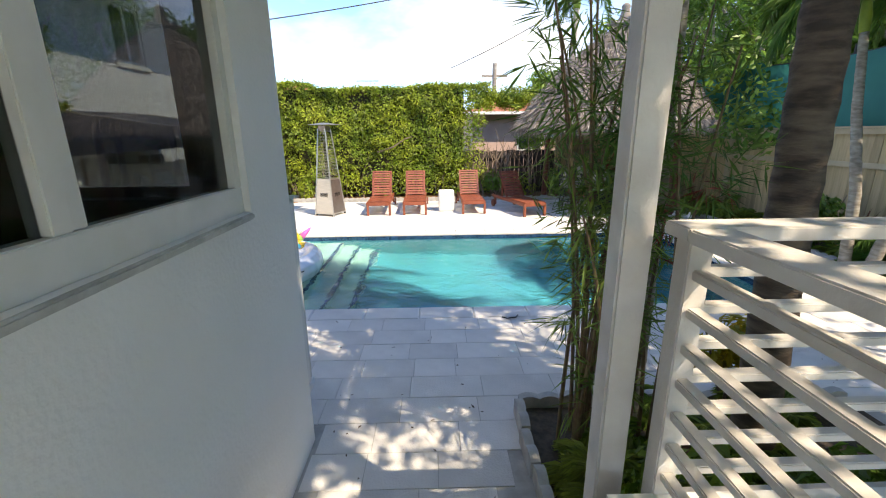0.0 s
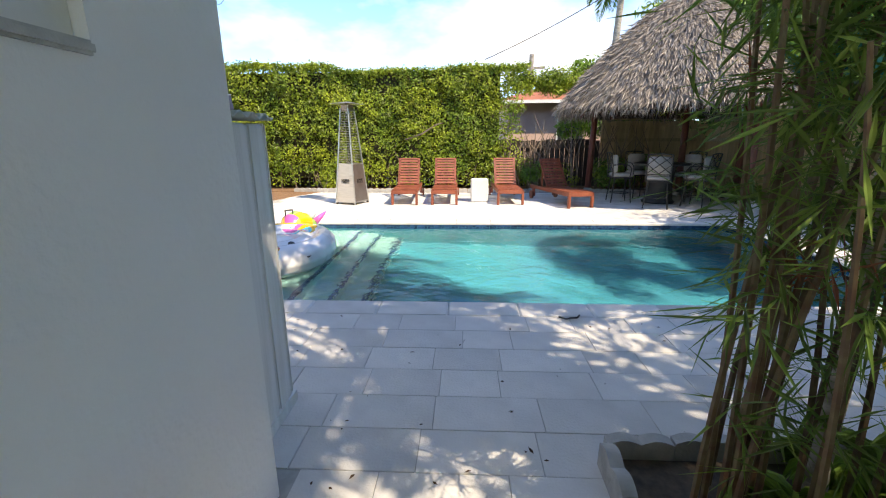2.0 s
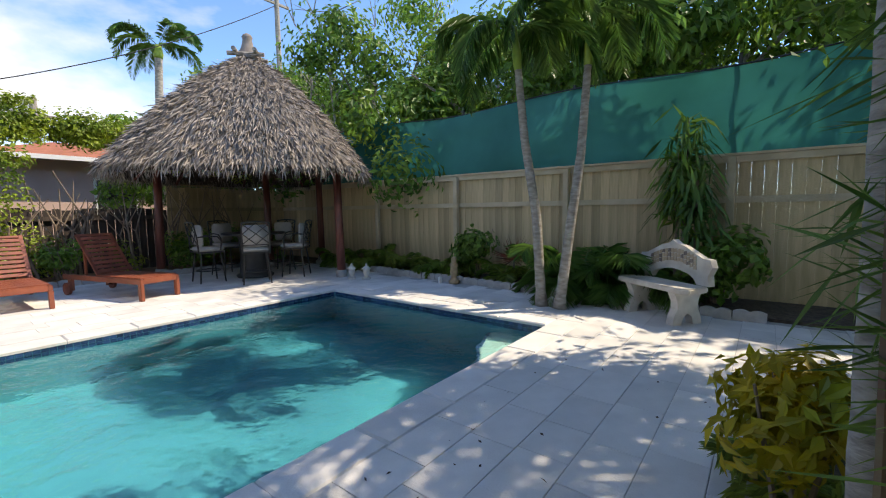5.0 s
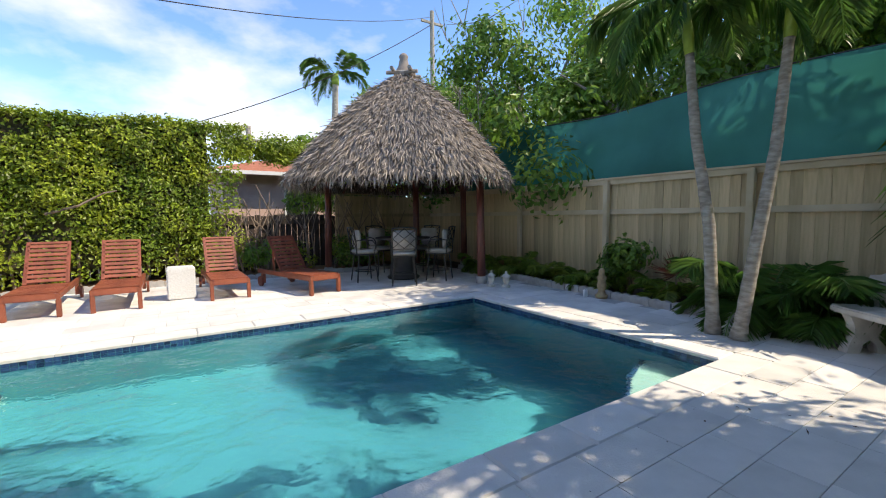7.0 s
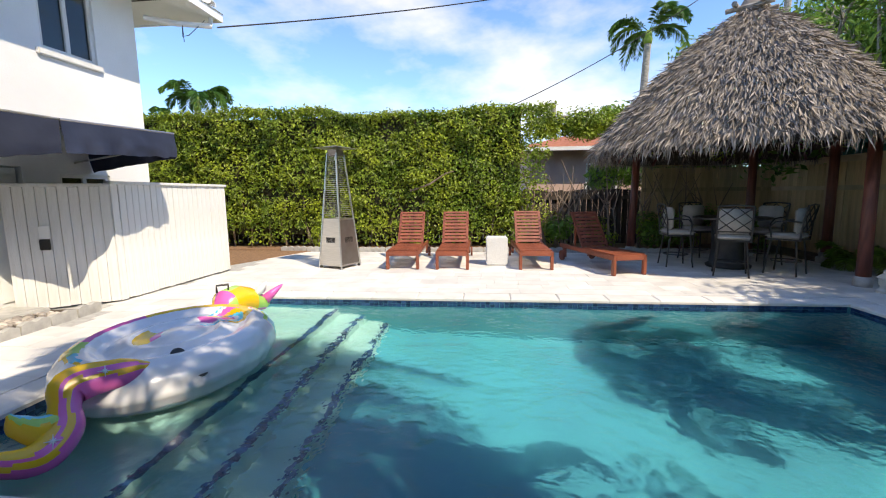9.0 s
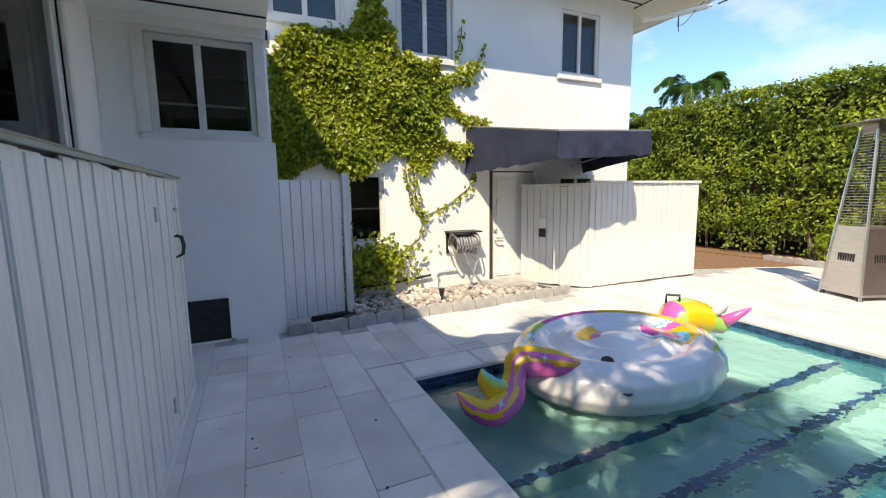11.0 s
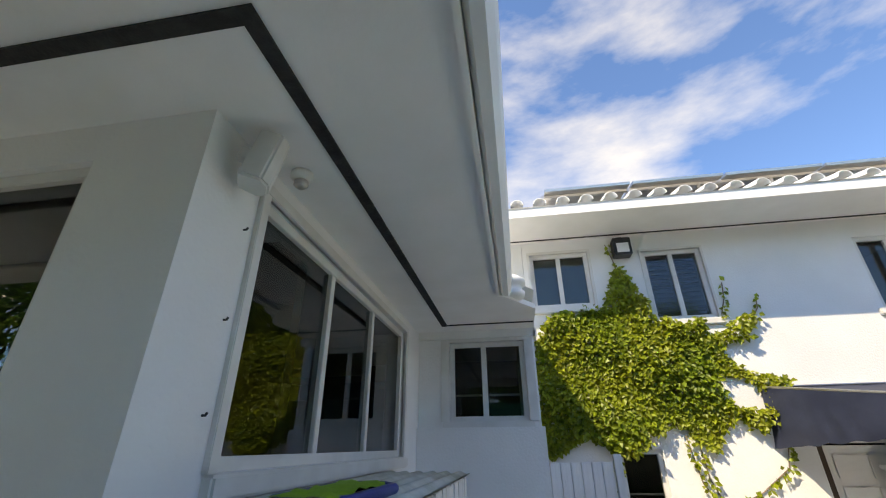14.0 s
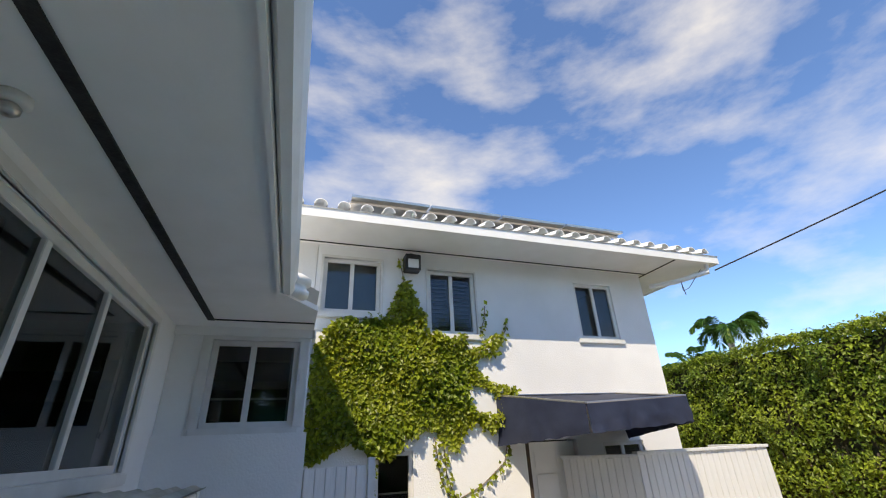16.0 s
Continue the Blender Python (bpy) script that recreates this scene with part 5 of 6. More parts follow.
# low shrubs at the back bed
def bush(name, c, r, n, leaf, wide, m, label, seed, stems=5, flat=0.9):
    b = empty(name, label=label, category="shrub")
    rr = random.Random(seed)
    sm = bmesh.new()
    for i in range(stems):
        e = Vector(c) + Vector((rr.uniform(-.6, .6) * r, rr.uniform(-.6, .6) * r, rr.uniform(0, .5) * r))
        tube([(c[0] + rr.uniform(-.05, .05), c[1] + rr.uniform(-.05, .05), 0.0), e], [0.014, 0.006], 5, bm=sm)
    part("stems", sm, TWIG, b)
    tagged(part("leaves", merge(*[clump((c[0] + rr.uniform(-.5, .5) * r, c[1] + rr.uniform(-.5, .5) * r, c[2] + rr.uniform(-.5, .5) * r), r * 0.6, n // 5, leaf, wide, seed * 10 + k, flat) for k in range(5)]), m, b), kind="stuff")
    return b
bush("variegated_shrub", (2.45, 13.35, 0.62), 0.42, 700, 0.10, 0.05, BRIGHTL, "rounded light-green shrub before the dark fence", 21)
bush("green_shrub", (-3.6, 13.4, 0.4), 0.4, 500, 0.10, 0.05, HEDGEL, "low green shrub at the hedge foot", 22)
for i, (x, y, z, r) in enumerate(((4.6, 13.4, .5, .5), (5.4, 13.6, .55, .5), (6.5, 13.2, .5, .5))):
    bush("green_shrub", (x, y, z), r, 700, 0.12, 0.06, TREEL, "dark green shrub under the hut", 40 + i)
for i, (x, z) in enumerate(((4.4, 2.2), (5.6, 2.3), (6.9, 2.3))):
    bush("tall_shrub", (x, 15.6, z), 1.0, 1800, 0.15, 0.08, TREEL, "tall green shrub behind the corner fence", 140 + i)
bush("hibiscus_shrub", (7.2, 7.3, 0.72), 0.48, 900, 0.11, 0.075, TREEL, "leafy green shrub against the wooden fence", 25)
bush("green_shrub", (7.1, 3.55, 0.55), 0.5, 700, 0.14, 0.10, TREEL, "broad-leaved green shrub behind the bench", 26)
bush("croton_shrub", (2.6, 2.95, 0.55), 0.30, 800, 0.10, 0.04, CROTONL, "bright yellow croton shrub at the bed edge", 27)

# ---------------------------------------------------------------- palms and trees
def trunk(pts, r0, r1, m, ringed=0.12, parent=None, sides=14):
    """A ringed palm trunk along a smooth path."""
    pts = [Vector(p) for p in pts]
    n = 34
    path = []
    for i in range(n):
        t = i / (n - 1) * (len(pts) - 1)
        k = min(int(t), len(pts) - 2)
        path.append(pts[k].lerp(pts[k + 1], t - k))
    rad = [(r0 + (r1 - r0) * i / (n - 1)) * (1 + (0.05 if i % 2 else -0.02)) * (1.35 if i == 0 else 1.15 if i == 1 else 1) for i in range(n)]
    return part("trunk", tube(path, rad, sides), m, parent, smooth=True)


def palm(name, pts, r0, r1, label, fronds, flen, seed, bark=BARK, shaft=0.6, leaf=0.45, sag=1.0, rise=0.75, width=0.04, hang=0.6):
    p = empty(name, label=label, category="palm tree")
    trunk(pts, r0, r1, bark, parent=p)
    a = Vector(pts[-1])
    d = (a - Vector(pts[-2])).normalized()
    top = a + d * shaft
    if shaft:
        part("crownshaft", tube([a - d * .03, a + d * shaft * .3, top], [r1 * 1.15, r1 * 1.3, r1 * .7], 12), SHAFT, p, "smooth yellow-green crownshaft", smooth=True)
    rr = random.Random(seed)
    for i in range(fronds):
        yaw = 2 * math.pi * i / fronds * 2.618 + rr.uniform(-.2, .2)
        k = rr.uniform(0.0, 1.0)
        part("frond", frond(top - d * 0.05, yaw, flen * rr.uniform(.85, 1.1), rise * (0.5 + k * .9), sag * rr.uniform(.85, 1.15), leaf, width, seed=seed * 50 + i, hang=hang), PALML, p)
    return p


palm("palm_tree", [(5.85, 5.42, 0), (5.80, 5.48, 1.2), (5.68, 5.60, 2.2), (5.60, 5.66, 3.1)], 0.068, 0.045, "slender grey-trunked palm beside the pool, leaning", 6, 1.05, 3, leaf=0.42, shaft=0.5, sag=1.15, rise=0.9, width=0.035, hang=0.9)
palm("palm_tree", [(5.80, 5.15, 0), (5.93, 5.09, 0.9), (6.08, 5.0, 2.0), (6.17, 4.96, 3.15)], 0.07, 0.048, "slender palm with yellow-green crownshaft beside the pool", 6, 1.2, 4, leaf=0.42, shaft=0.75, sag=1.15, rise=0.95, width=0.035, hang=0.9)
palm("palm_tree", [(2.55, 2.6, -0.05), (2.49, 2.6, 1.5), (2.44, 2.58, 2.6), (2.5, 2.5, 5.0)], 0.12, 0.10, "tall dark rough-trunked palm in the planting bed", 15, 2.7, 5, bark=BARKDK, leaf=0.75, sag=1.1, rise=0.7, width=0.05)
palm("palm_tree", [(1.90, 2.85, -0.05), (1.9, 2.87, 1.8), (1.86, 2.9, 4.5)], 0.042, 0.036, "thin grey palm trunk in the planting bed", 9, 1.9, 6, leaf=0.55, sag=1.2, rise=0.6)
palm("palm_tree", [(4.7, 1.6, -0.05), (4.8, 1.5, 1.6), (4.9, 1.4, 4.4)], 0.09, 0.07, "feathery palm near the fence", 14, 2.4, 7, leaf=0.65, sag=1.15, rise=0.7)
palm("palm_tree", [(8.5, 26, 0), (8.4, 26, 4), (8.6, 26, 8.6)], 0.22, 0.16, "distant windblown palm behind the hut", 10, 2.2, 8, leaf=0.6, sag=1.0, rise=0.9, width=0.05)
palm("palm_tree", [(-12.6, 22, 0), (-12.6, 22, 3), (-12.5, 22, 5.3)], 0.2, 0.13, "distant palm behind the hedge", 12, 1.5, 9, leaf=0.5, sag=1.0, rise=1.0, width=0.045)
palm("palm_tree", [(-16.5, 24, 0), (-16.4, 24, 3), (-16.4, 24, 4.4)], 0.2, 0.15, "distant low palm beyond the house corner", 11, 2.0, 10, leaf=0.5, sag=0.9, rise=0.9, width=0.045)
palm("palm_tree", [(-1.5, 55, 0), (-1.5, 55, 4), (-1.5, 55, 6.0)], 0.25, 0.18, "far small palm on the skyline", 13, 2.2, 12, leaf=0.7, sag=1.0, rise=0.9, width=0.16)

# arching areca-like clumps by the fence
def palm_clump(c, n, L, seed, label, m=PALML, leaf=0.34):
    p = empty("fern_palm", label=label, category="palm")
    rr = random.Random(seed)
    for i in range(n):
        o = part("frond", frond((c[0] + rr.uniform(-.12, .12), c[1] + rr.uniform(-.12, .12), c[2]), 2 * math.pi * i / n + rr.uniform(-.3, .3), L * rr.uniform(.75, 1.1), rr.uniform(.7, 1.5), rr.uniform(.7, 1.1), leaf, 0.03, seed=seed * 40 + i, n=30), m, p)
    return p
palm_clump((6.95, 5.25, 0.05), 20, 1.15, 31, "dark green arching pygmy palm behind the bench", leaf=0.38)
palm_clump((7.1, 4.55, 0.05), 16, 1.0, 32, "dark arching palm fronds low by the fence", leaf=0.36)
for i, (x, y) in enumerate(((7.15, 9.0), (7.2, 8.3), (7.1, 9.9), (7.25, 10.6), (7.15, 7.9), (7.2, 6.6), (7.15, 11.3))):
    palm_clump((x, y, 0.04), 15, 0.62, 60 + i, "light green sword fern in the fence bed", FERNL, 0.14)
tip = empty("red_cordyline", label="spiky reddish cordyline in the fence bed", category="plant")
tagged(part("blades", merge(*[leaves(np.tile([7.0, 6.45, 0.45], (70, 1)), np.random.default_rng(1).normal(0, 1, (70, 3)), 0.42, 0.025, 71, along=np.random.default_rng(2).normal(0, 1, (70, 3)) * [1, 1, .6] + [0, 0, .5])]), REDL, tip), kind="stuff")
part("stem", tube([(7.0, 6.45, 0.0), (7.0, 6.45, 0.47)], 0.015, 6), TWIG, tip)
dra = empty("dracaena", label="tall dracaena with drooping strap leaves behind the bench", category="plant")
rr = np.random.default_rng(8)
for k, (ox, oy, hh) in enumerate(((0, 0, 2.45), (0.12, 0.1, 2.05), (-0.1, -0.15, 1.75))):
    c = np.array([7.15 + ox, 3.95 + oy, 0])
    part("cane", tube([c, c + [0.02, 0, hh / 2], c + [0.0, 0.0, hh]], [0.03, 0.026, 0.022], 7), TWIG, dra)
    n = 150
    base = c + np.stack([np.zeros(n), np.zeros(n), rr.uniform(hh - 1.0, hh, n)], 1)
    ang = rr.uniform(0, 2 * math.pi, n)
    d1 = np.stack([np.cos(ang), np.sin(ang), rr.uniform(-.1, .8, n)], 1)
    a = leaves(base, np.tile([0, 0, 1.0], (n, 1)), 0.28, 0.05, 80 + k, along=d1, fold=.1)
    tips = a[0].reshape(-1, 4, 3)[:, 2]
    b = leaves(tips - d1 * .05, d1 * 3, 0.30, 0.05, 80 + k, along=d1 * .35 + [0, 0, -1], fold=.1)
    tagged(part("strap_leaves", merge(a, b), BRIGHTL if k == 1 else PALML, dra), kind="stuff")

def tree(name, base, height, spread, seed, label, m, leaf, n, lo=0.35, r=0.12, limbs=11, per=5):
    t = empty(name, label=label, category="tree")
    bm, ends = branchy(base, height * 0.92, spread * 0.8, seed, limbs, r)
    part("trunk", bm, BARK, t)
    rr = random.Random(seed)
    cl = []
    for e in ends:
        for k in range(per):
            c = e + Vector((rr.uniform(-.5, .5) * spread * .55, rr.uniform(-.5, .5) * spread * .55, rr.uniform(-lo * height * .55, .06 * height)))
            cl.append(clump(c, spread * rr.uniform(.22, .36), n // (limbs * per), leaf, leaf * .5, seed * 100 + len(cl), 0.75, 0.35))
    tagged(part("crown", merge(*cl), m, t), kind="stuff")
    return t
tree("garden_tree", (10.9, 8.5, 0), 7.4, 3.8, 1, "dense dark-green broadleaf tree behind the green screen", TREEL, 0.20, 22000, lo=0.75)
tree("garden_tree", (11.0, 13.0, 0), 8.0, 3.8, 2, "tall dense broadleaf tree behind the fence", TREEL, 0.20, 22000, lo=0.75)
tree("garden_tree", (12.2, 4.6, 0), 7.6, 3.7, 3, "large-leaved dark tree overhanging the fence", TREEL, 0.24, 18000, lo=0.75)
tree("garden_tree", (13.0, -0.2, 0), 8.2, 3.6, 4, "tall dark tree beyond the fence", TREEL, 0.22, 13000, lo=0.5)
tree("garden_tree", (12.0, 18.5, 0), 8.0, 3.6, 5, "dense green tree beyond the hut", TREEL, 0.20, 12000, lo=0.6)
tree("garden_tree", (6.6, 21.0, 0), 5.6, 2.1, 6, "bright green leafy tree rising behind the hut", BRIGHTL, 0.26, 6500, lo=0.5)
tree("garden_tree", (8.8, 18.6, 0), 7.0, 2.4, 9, "light green tree behind the thatched roof", BRIGHTL, 0.22, 7000, lo=0.6)
# these two stay out of view, added to throw dappled shade on the patio
tree("garden_tree", (5.6, -0.2, 0), 7.2, 3.0, 7, "unseen leafy tree added beyond the deck to shade the patio", TREEL, 0.17, 11000, lo=0.35)
tree("garden_tree", (7.0, -1.2, 0), 5.6, 1.9, 8, "unseen leafy tree added by the fence to cast dappled shade", TREEL, 0.16, 2500, lo=0.35)
tree("garden_tree", (8.6, -4.6, 0), 8.6, 3.6, 11, "tall dark tree beyond the deck mirrored in the windows", TREEL, 0.22, 9000, lo=0.7)
tree("garden_tree", (4.6, -7.2, 0), 8.2, 3.4, 12, "tall dark tree behind the house mirrored in the windows", TREEL, 0.22, 8000, lo=0.7)
dead = empty("bare_tree", label="leafless pale grey branches among the trees", category="tree")
for i in range(7):
    b = Vector((9.2 + random.uniform(-.4, .4), 14.0 + random.uniform(-.8, .8), 0))
    pts = [b + Vector((random.uniform(-.3, .3) * k, random.uniform(-.4, .4) * k, k * 1.7)) for k in range(5)]
    bmx = tube(pts, [0.07, 0.06, 0.045, 0.03, 0.012], 6)
    for k in (2, 3, 4):
        for _ in range(3):
            tube([pts[k], pts[k] + Vector((random.uniform(-1, .6), random.uniform(-1, 1), random.uniform(.1, .9)))], [0.018, 0.005], 4, bm=bmx)
    part("branch", bmx, BARK, dead)
for x, y, h in ((13.6, 24, 12.9), (3.9, 24.5, 5.6)):
    up = empty("utility_pole", label="weathered grey wooden utility pole beyond the garden", category="utility pole")
    part("pole", tube([(x, y, 0), (x, y, h)], [0.16, 0.12], 10), BARK, up)
    part("crossarm", boxes((x - 0.7, y - 0.05, h - 0.7, x + 0.7, y + 0.05, h - 0.58)), BARK, up)
sl = empty("street_lamp", label="thin twin-arm street lamp far beyond the hedge", category="street lamp")
part("pole", tube([(-4.9, 40, 0), (-4.9, 40, 6.6)], 0.06, 6), STEEL, sl)
part("arm", boxes((-6.2, 39.95, 6.5, -4.2, 40.05, 6.62)), STEEL, sl)

# neighbour's house behind the fence
nb = empty("neighbour_house", label="pale pink stucco house with terracotta tile roof", category="house")
part("wall", boxes((2.1, 17.6, 0, 6.0, 23, 2.75)), PINKW, nb)
rf = bmesh.new()
lo = [rf.verts.new(p) for p in ((1.6, 17.1, 2.78), (6.5, 17.1, 2.78), (6.5, 23.5, 2.78), (1.6, 23.5, 2.78))]
hi = [rf.verts.new(p) for p in ((3.6, 20.2, 3.5), (4.4, 20.2, 3.5))]
rf.faces.new((lo[0], lo[1], hi[1], hi[0])); rf.faces.new((lo[1], lo[2], hi[1])); rf.faces.new((lo[2], lo[3], hi[0], hi[1])); rf.faces.new((lo[3], lo[0], hi[0])); rf.faces.new(lo[::-1])
part("roof", rf, TERRA, nb, "weathered terracotta tile roof")
part("fascia", boxes((1.58, 17.05, 2.68, 6.52, 17.1, 2.79)), PAINT, nb)
wf = part("window", boxes((3.9, 17.57, 1.3, 4.9, 17.6, 2.3)), WFRAME, nb)
part("pane", boxes((3.96, 17.56, 1.36, 4.84, 17.568, 2.24)), GLASS, wf)
nb2 = empty("neighbour_house", label="distant house with an orange tile roof over the hedge", category="house")
part("wall", boxes((-14, 34, 0, -7.2, 42, 4.3)), PINKW, nb2)
rf = bmesh.new()
lo = [rf.verts.new(p) for p in ((-14.6, 33.4, 4.3), (-6.6, 33.4, 4.3), (-6.6, 42.6, 4.3), (-14.6, 42.6, 4.3))]
pk = rf.verts.new((-10.4, 38, 6.2))
for i in range(4):
    rf.faces.new((lo[i], lo[(i + 1) % 4], pk))
part("roof", rf, TERRA, nb2)

# ---------------------------------------------------------------- bamboo bed
tagged(part("bed_soil", boxes((1.17, 1.78, -0.05, 3.6, 3.02, 0.03)), SOIL), "dark soil of the planting bed", "soil", kind="structure")
def scalloped(name, p, q, n, h, label):
    e = empty(name, pose(p[0], p[1], 0, 0, 0, math.degrees(math.atan2(q[1] - p[1], q[0] - p[0]))), label, "kerb", kind="structure")
    L = math.dist(p, q) / n
    b = bmesh.new()
    out = [(0.006, -0.04)] + [(0.006 + (L - 0.012) * i / 14, h * (0.82 + 0.18 * abs(math.sin(math.pi * 2 * i / 14)))) for i in range(15)] + [(L - 0.006, -0.04)]
    f0, f1 = [b.verts.new((x, -0.03, z)) for x, z in out], [b.verts.new((x, 0.03, z)) for x, z in out]
    b.faces.new(f0); b.faces.new(f1[::-1])
    for i in range(len(out)):
        b.faces.new((f0[i], f0[(i + 1) % len(out)], f1[(i + 1) % len(out)], f1[i]))
    o = part("edging_stone", b, KERB, e)
    for i in range(1, n):
        c = new("edging_stone", o.data)
        c.parent = e
        c.location, c.rotation_euler = (i * L, random.uniform(-.008, .008), random.uniform(-.012, .008)), (radians(random.uniform(-4, 4)), 0, radians(random.uniform(-2, 2)))
    return e
scalloped("bed_edging", (1.12, 1.80), (1.12, 3.03), 4, 0.13, "scalloped concrete edging round the bamboo bed")
scalloped("bed_edging", (1.14, 3.06), (3.6, 3.06), 8, 0.12, "scalloped concrete edging round the bamboo bed")
scalloped("fence_bed_edging", (6.90, 11.9), (6.62, 6.3), 17, 0.13, "weathered scalloped edging along the fence bed")
scalloped("fence_bed_edging", (6.60, 6.28), (6.45, 3.0), 10, 0.13, "weathered scalloped edging behind the bench")
scalloped("back_bed_edging", (-4.4, 13.25), (6.6, 13.05), 33, 0.12, "pale scalloped edging under the hedge")
scalloped("pebble_bed_edging", (-3.86, 4.46), (-4.04, 7.94), 11, 0.12, "scalloped concrete edging round the pebble bed")
tagged(part("fence_bed_soil", prism([(6.93, 11.9), (6.65, 6.3), (6.48, -2), (7.68, -2), (7.68, 14.7), (6.93, 14.7)], -0.05, 0.03), SOIL), "dark soil along the fence", "soil", kind="structure")
tagged(part("back_bed_soil", boxes((-11.5, 13.3, -0.05, 6.9, 14.7, 0.026)), MULCH), "brown mulch under the hedge", "soil", kind="structure")
tagged(part("corner_mulch", prism([(-8, 10.75), (-4.6, 10.75), (-3.6, 13.26), (-8, 13.28)], -0.04, 0.012), MULCH), "reddish bark mulch by the house corner", "soil", kind="structure")
bam = empty("bamboo_clump", label="tall clump of thin leafy bamboo in the planting bed", category="bamboo")
rr = random.Random(14)
rgn = np.random.default_rng(14)
lv = []
for i in range(21):
    bx, by = (rr.gauss(1.48, .10), rr.gauss(2.68, .11)) if i < 14 else (rr.gauss(1.80, .11), rr.gauss(2.70, .10))
    bx, by = max(bx, 1.27), min(by, 2.95)
    H = rr.uniform(1.7, 3.0)
    lean = Vector((rr.uniform(-.45, .28), rr.uniform(-.24, .08), 0)) * (H / 2.4)
    pts = [Vector((bx, by, 0.0)) + lean * (t ** 1.8) + Vector((0, 0, H * t - 0.12 * t ** 4)) for t in np.linspace(0, 1, 9)]
    part("cane", tube(pts, [0.014 - 0.009 * t for t in np.linspace(0, 1, 9)], 6), CANE, bam)
    for k in range(2, 9):
        for _ in range(1 if k < 4 else 4 if k < 6 else 6):
            p = pts[k - 1].lerp(pts[k], rr.random())
            if p.y > 2.80:
                continue
            a = rr.uniform(0, 2 * math.pi)
            tw = Vector((math.cos(a), math.sin(a), rr.uniform(-.1, .7))).normalized()
            tl = rr.uniform(.08, .30)
            n = rr.randint(4, 8)
            base = np.array([p + tw * tl * (0.3 + 0.7 * j / n) for j in range(n)])
            al = np.tile(np.array(tw), (n, 1)) * .8 + rgn.normal(0, .5, (n, 3)) + [0, 0, -.45]
            lv.append(leaves(base, np.tile([0, 0, 1.0], (n, 1)), 0.19, 0.013, i * 100 + k * 10 + _, along=al, fold=.2))
tagged(part("bamboo_leaves", merge(*lv), BAMBL, bam, "narrow drooping green leaves"), kind="stuff")
dry = [clump((rr.gauss(1.65, .2), rr.gauss(2.62, .12), rr.uniform(1.1, 1.9)), 0.09, 26, 0.12, 0.012, 900 + i) for i in range(7)]
tagged(part("dry_leaves", merge(*dry), REDL, bam, "withered orange-brown leaves"), kind="stuff")
for i, (x, y) in enumerate(((1.85, 2.1), (2.5, 2.3), (2.9, 2.9), (2.2, 2.9), (1.62, 2.45), (1.42, 2.35))):
    palm_clump((x, y, 0.03), 13, 0.24, 90 + i, "low grassy green plant at the bamboo foot", FERNL, 0.12)
for i, (x, y) in enumerate(((2.6, 1.9), (3.2, 2.0), (1.75, 1.9))):
    bush("green_shrub", (x, y, 0.35), 0.34, 450, 0.11, 0.06, BRIGHTL, "low bright-leaved shrub beside the deck", 95 + i)

# ---------------------------------------------------------------- vine on the facade
vine = empty("wall_vine", label="yellow-green creeping vine spread over the white facade", category="vine")
rg = np.random.default_rng(21)
def in_vine(y, z):
    low = 1.72 + 0.10 * np.sin(y * 7) + np.where(y > 5.4, 0.14 + 0.08 * np.sin(y * 11), 0)
    high = np.where(y < 4.75, 3.05 + 0.45 * np.clip((y - 4.2) / .5, 0, 1), np.where(y < 5.75, 3.42 + 0.55 * np.exp(-((y - 5.45) / .22) ** 2), 3.22)) + 0.05 * np.sin(y * 13)
    right = 7.0 + 0.16 * np.sin(z * 6)
    dens = np.where(y > 6.3, 0.95 - 0.6 * np.clip((y - 6.3) / .75, 0, 1), 1.0)
    blot = np.sin(y * 6.1 + 1.2 * np.sin(z * 5)) * np.sin(z * 7.3 + y)
    return (z > low) & (z < high) & (y < right) & (y > 4.2) & ((dens > 0.9) | (blot > -0.15)) & (rg.uniform(0, 1, y.shape) < np.maximum(dens, 0.45))
n = 26000
y, z = rg.uniform(4.2, 7.3, n), rg.uniform(1.5, 4.2, n)
k = in_vine(y, z)
thick = 0.10 + 0.09 * np.sin(y * 3.1 + z * 2.3) * np.sin(z * 4.1)
pos = np.stack([FX + 0.015 + rg.uniform(0.15, 1, n) * np.maximum(thick, .02), y, z], 1)[k]
runs = []
for path in ([(5.98, 1.85), (6.0, 1.4), (6.12, 1.1), (6.05, 0.8), (5.8, 0.62), (5.4, 0.45), (5.15, 0.2)], [(5.85, 1.85), (5.92, 1.35), (6.08, 1.08)], [(6.08, 1.08), (6.5, 1.25), (6.85, 1.5), (6.95, 1.85)], [(5.05, 1.75), (5.03, 1.2), (5.05, .7), (5.1, .2)], [(6.9, 3.1), (7.08, 3.35), (7.1, 3.5)], [(6.6, 3.2), (6.72, 3.5), (6.75, 3.72)], [(5.45, 3.9), (5.42, 4.15), (5.35, 4.4)]):
    pts = [Vector((FX + 0.012, *p)) for p in path]
    part("runner", tube(pts, 0.007, 5), TWIG, vine)
    for a, b in zip(path, path[1:]):
        m_ = int(math.dist(a, b) * 38)
        t = rg.uniform(0, 1, m_)[:, None]
        q = np.array(a) * (1 - t) + np.array(b) * t + rg.normal(0, .018, (m_, 2))
        runs.append(np.column_stack([np.full(m_, FX + 0.03) + rg.uniform(0, .03, m_), q]))
pos = np.concatenate([pos, *runs])
low = rg.normal(0, 1, (900, 3)) * [.07, .28, .16] + [FX + 0.16, 5.35, 0.52]
low = low[low[:, 0] > FX + 0.02]
pos = np.concatenate([pos, low])
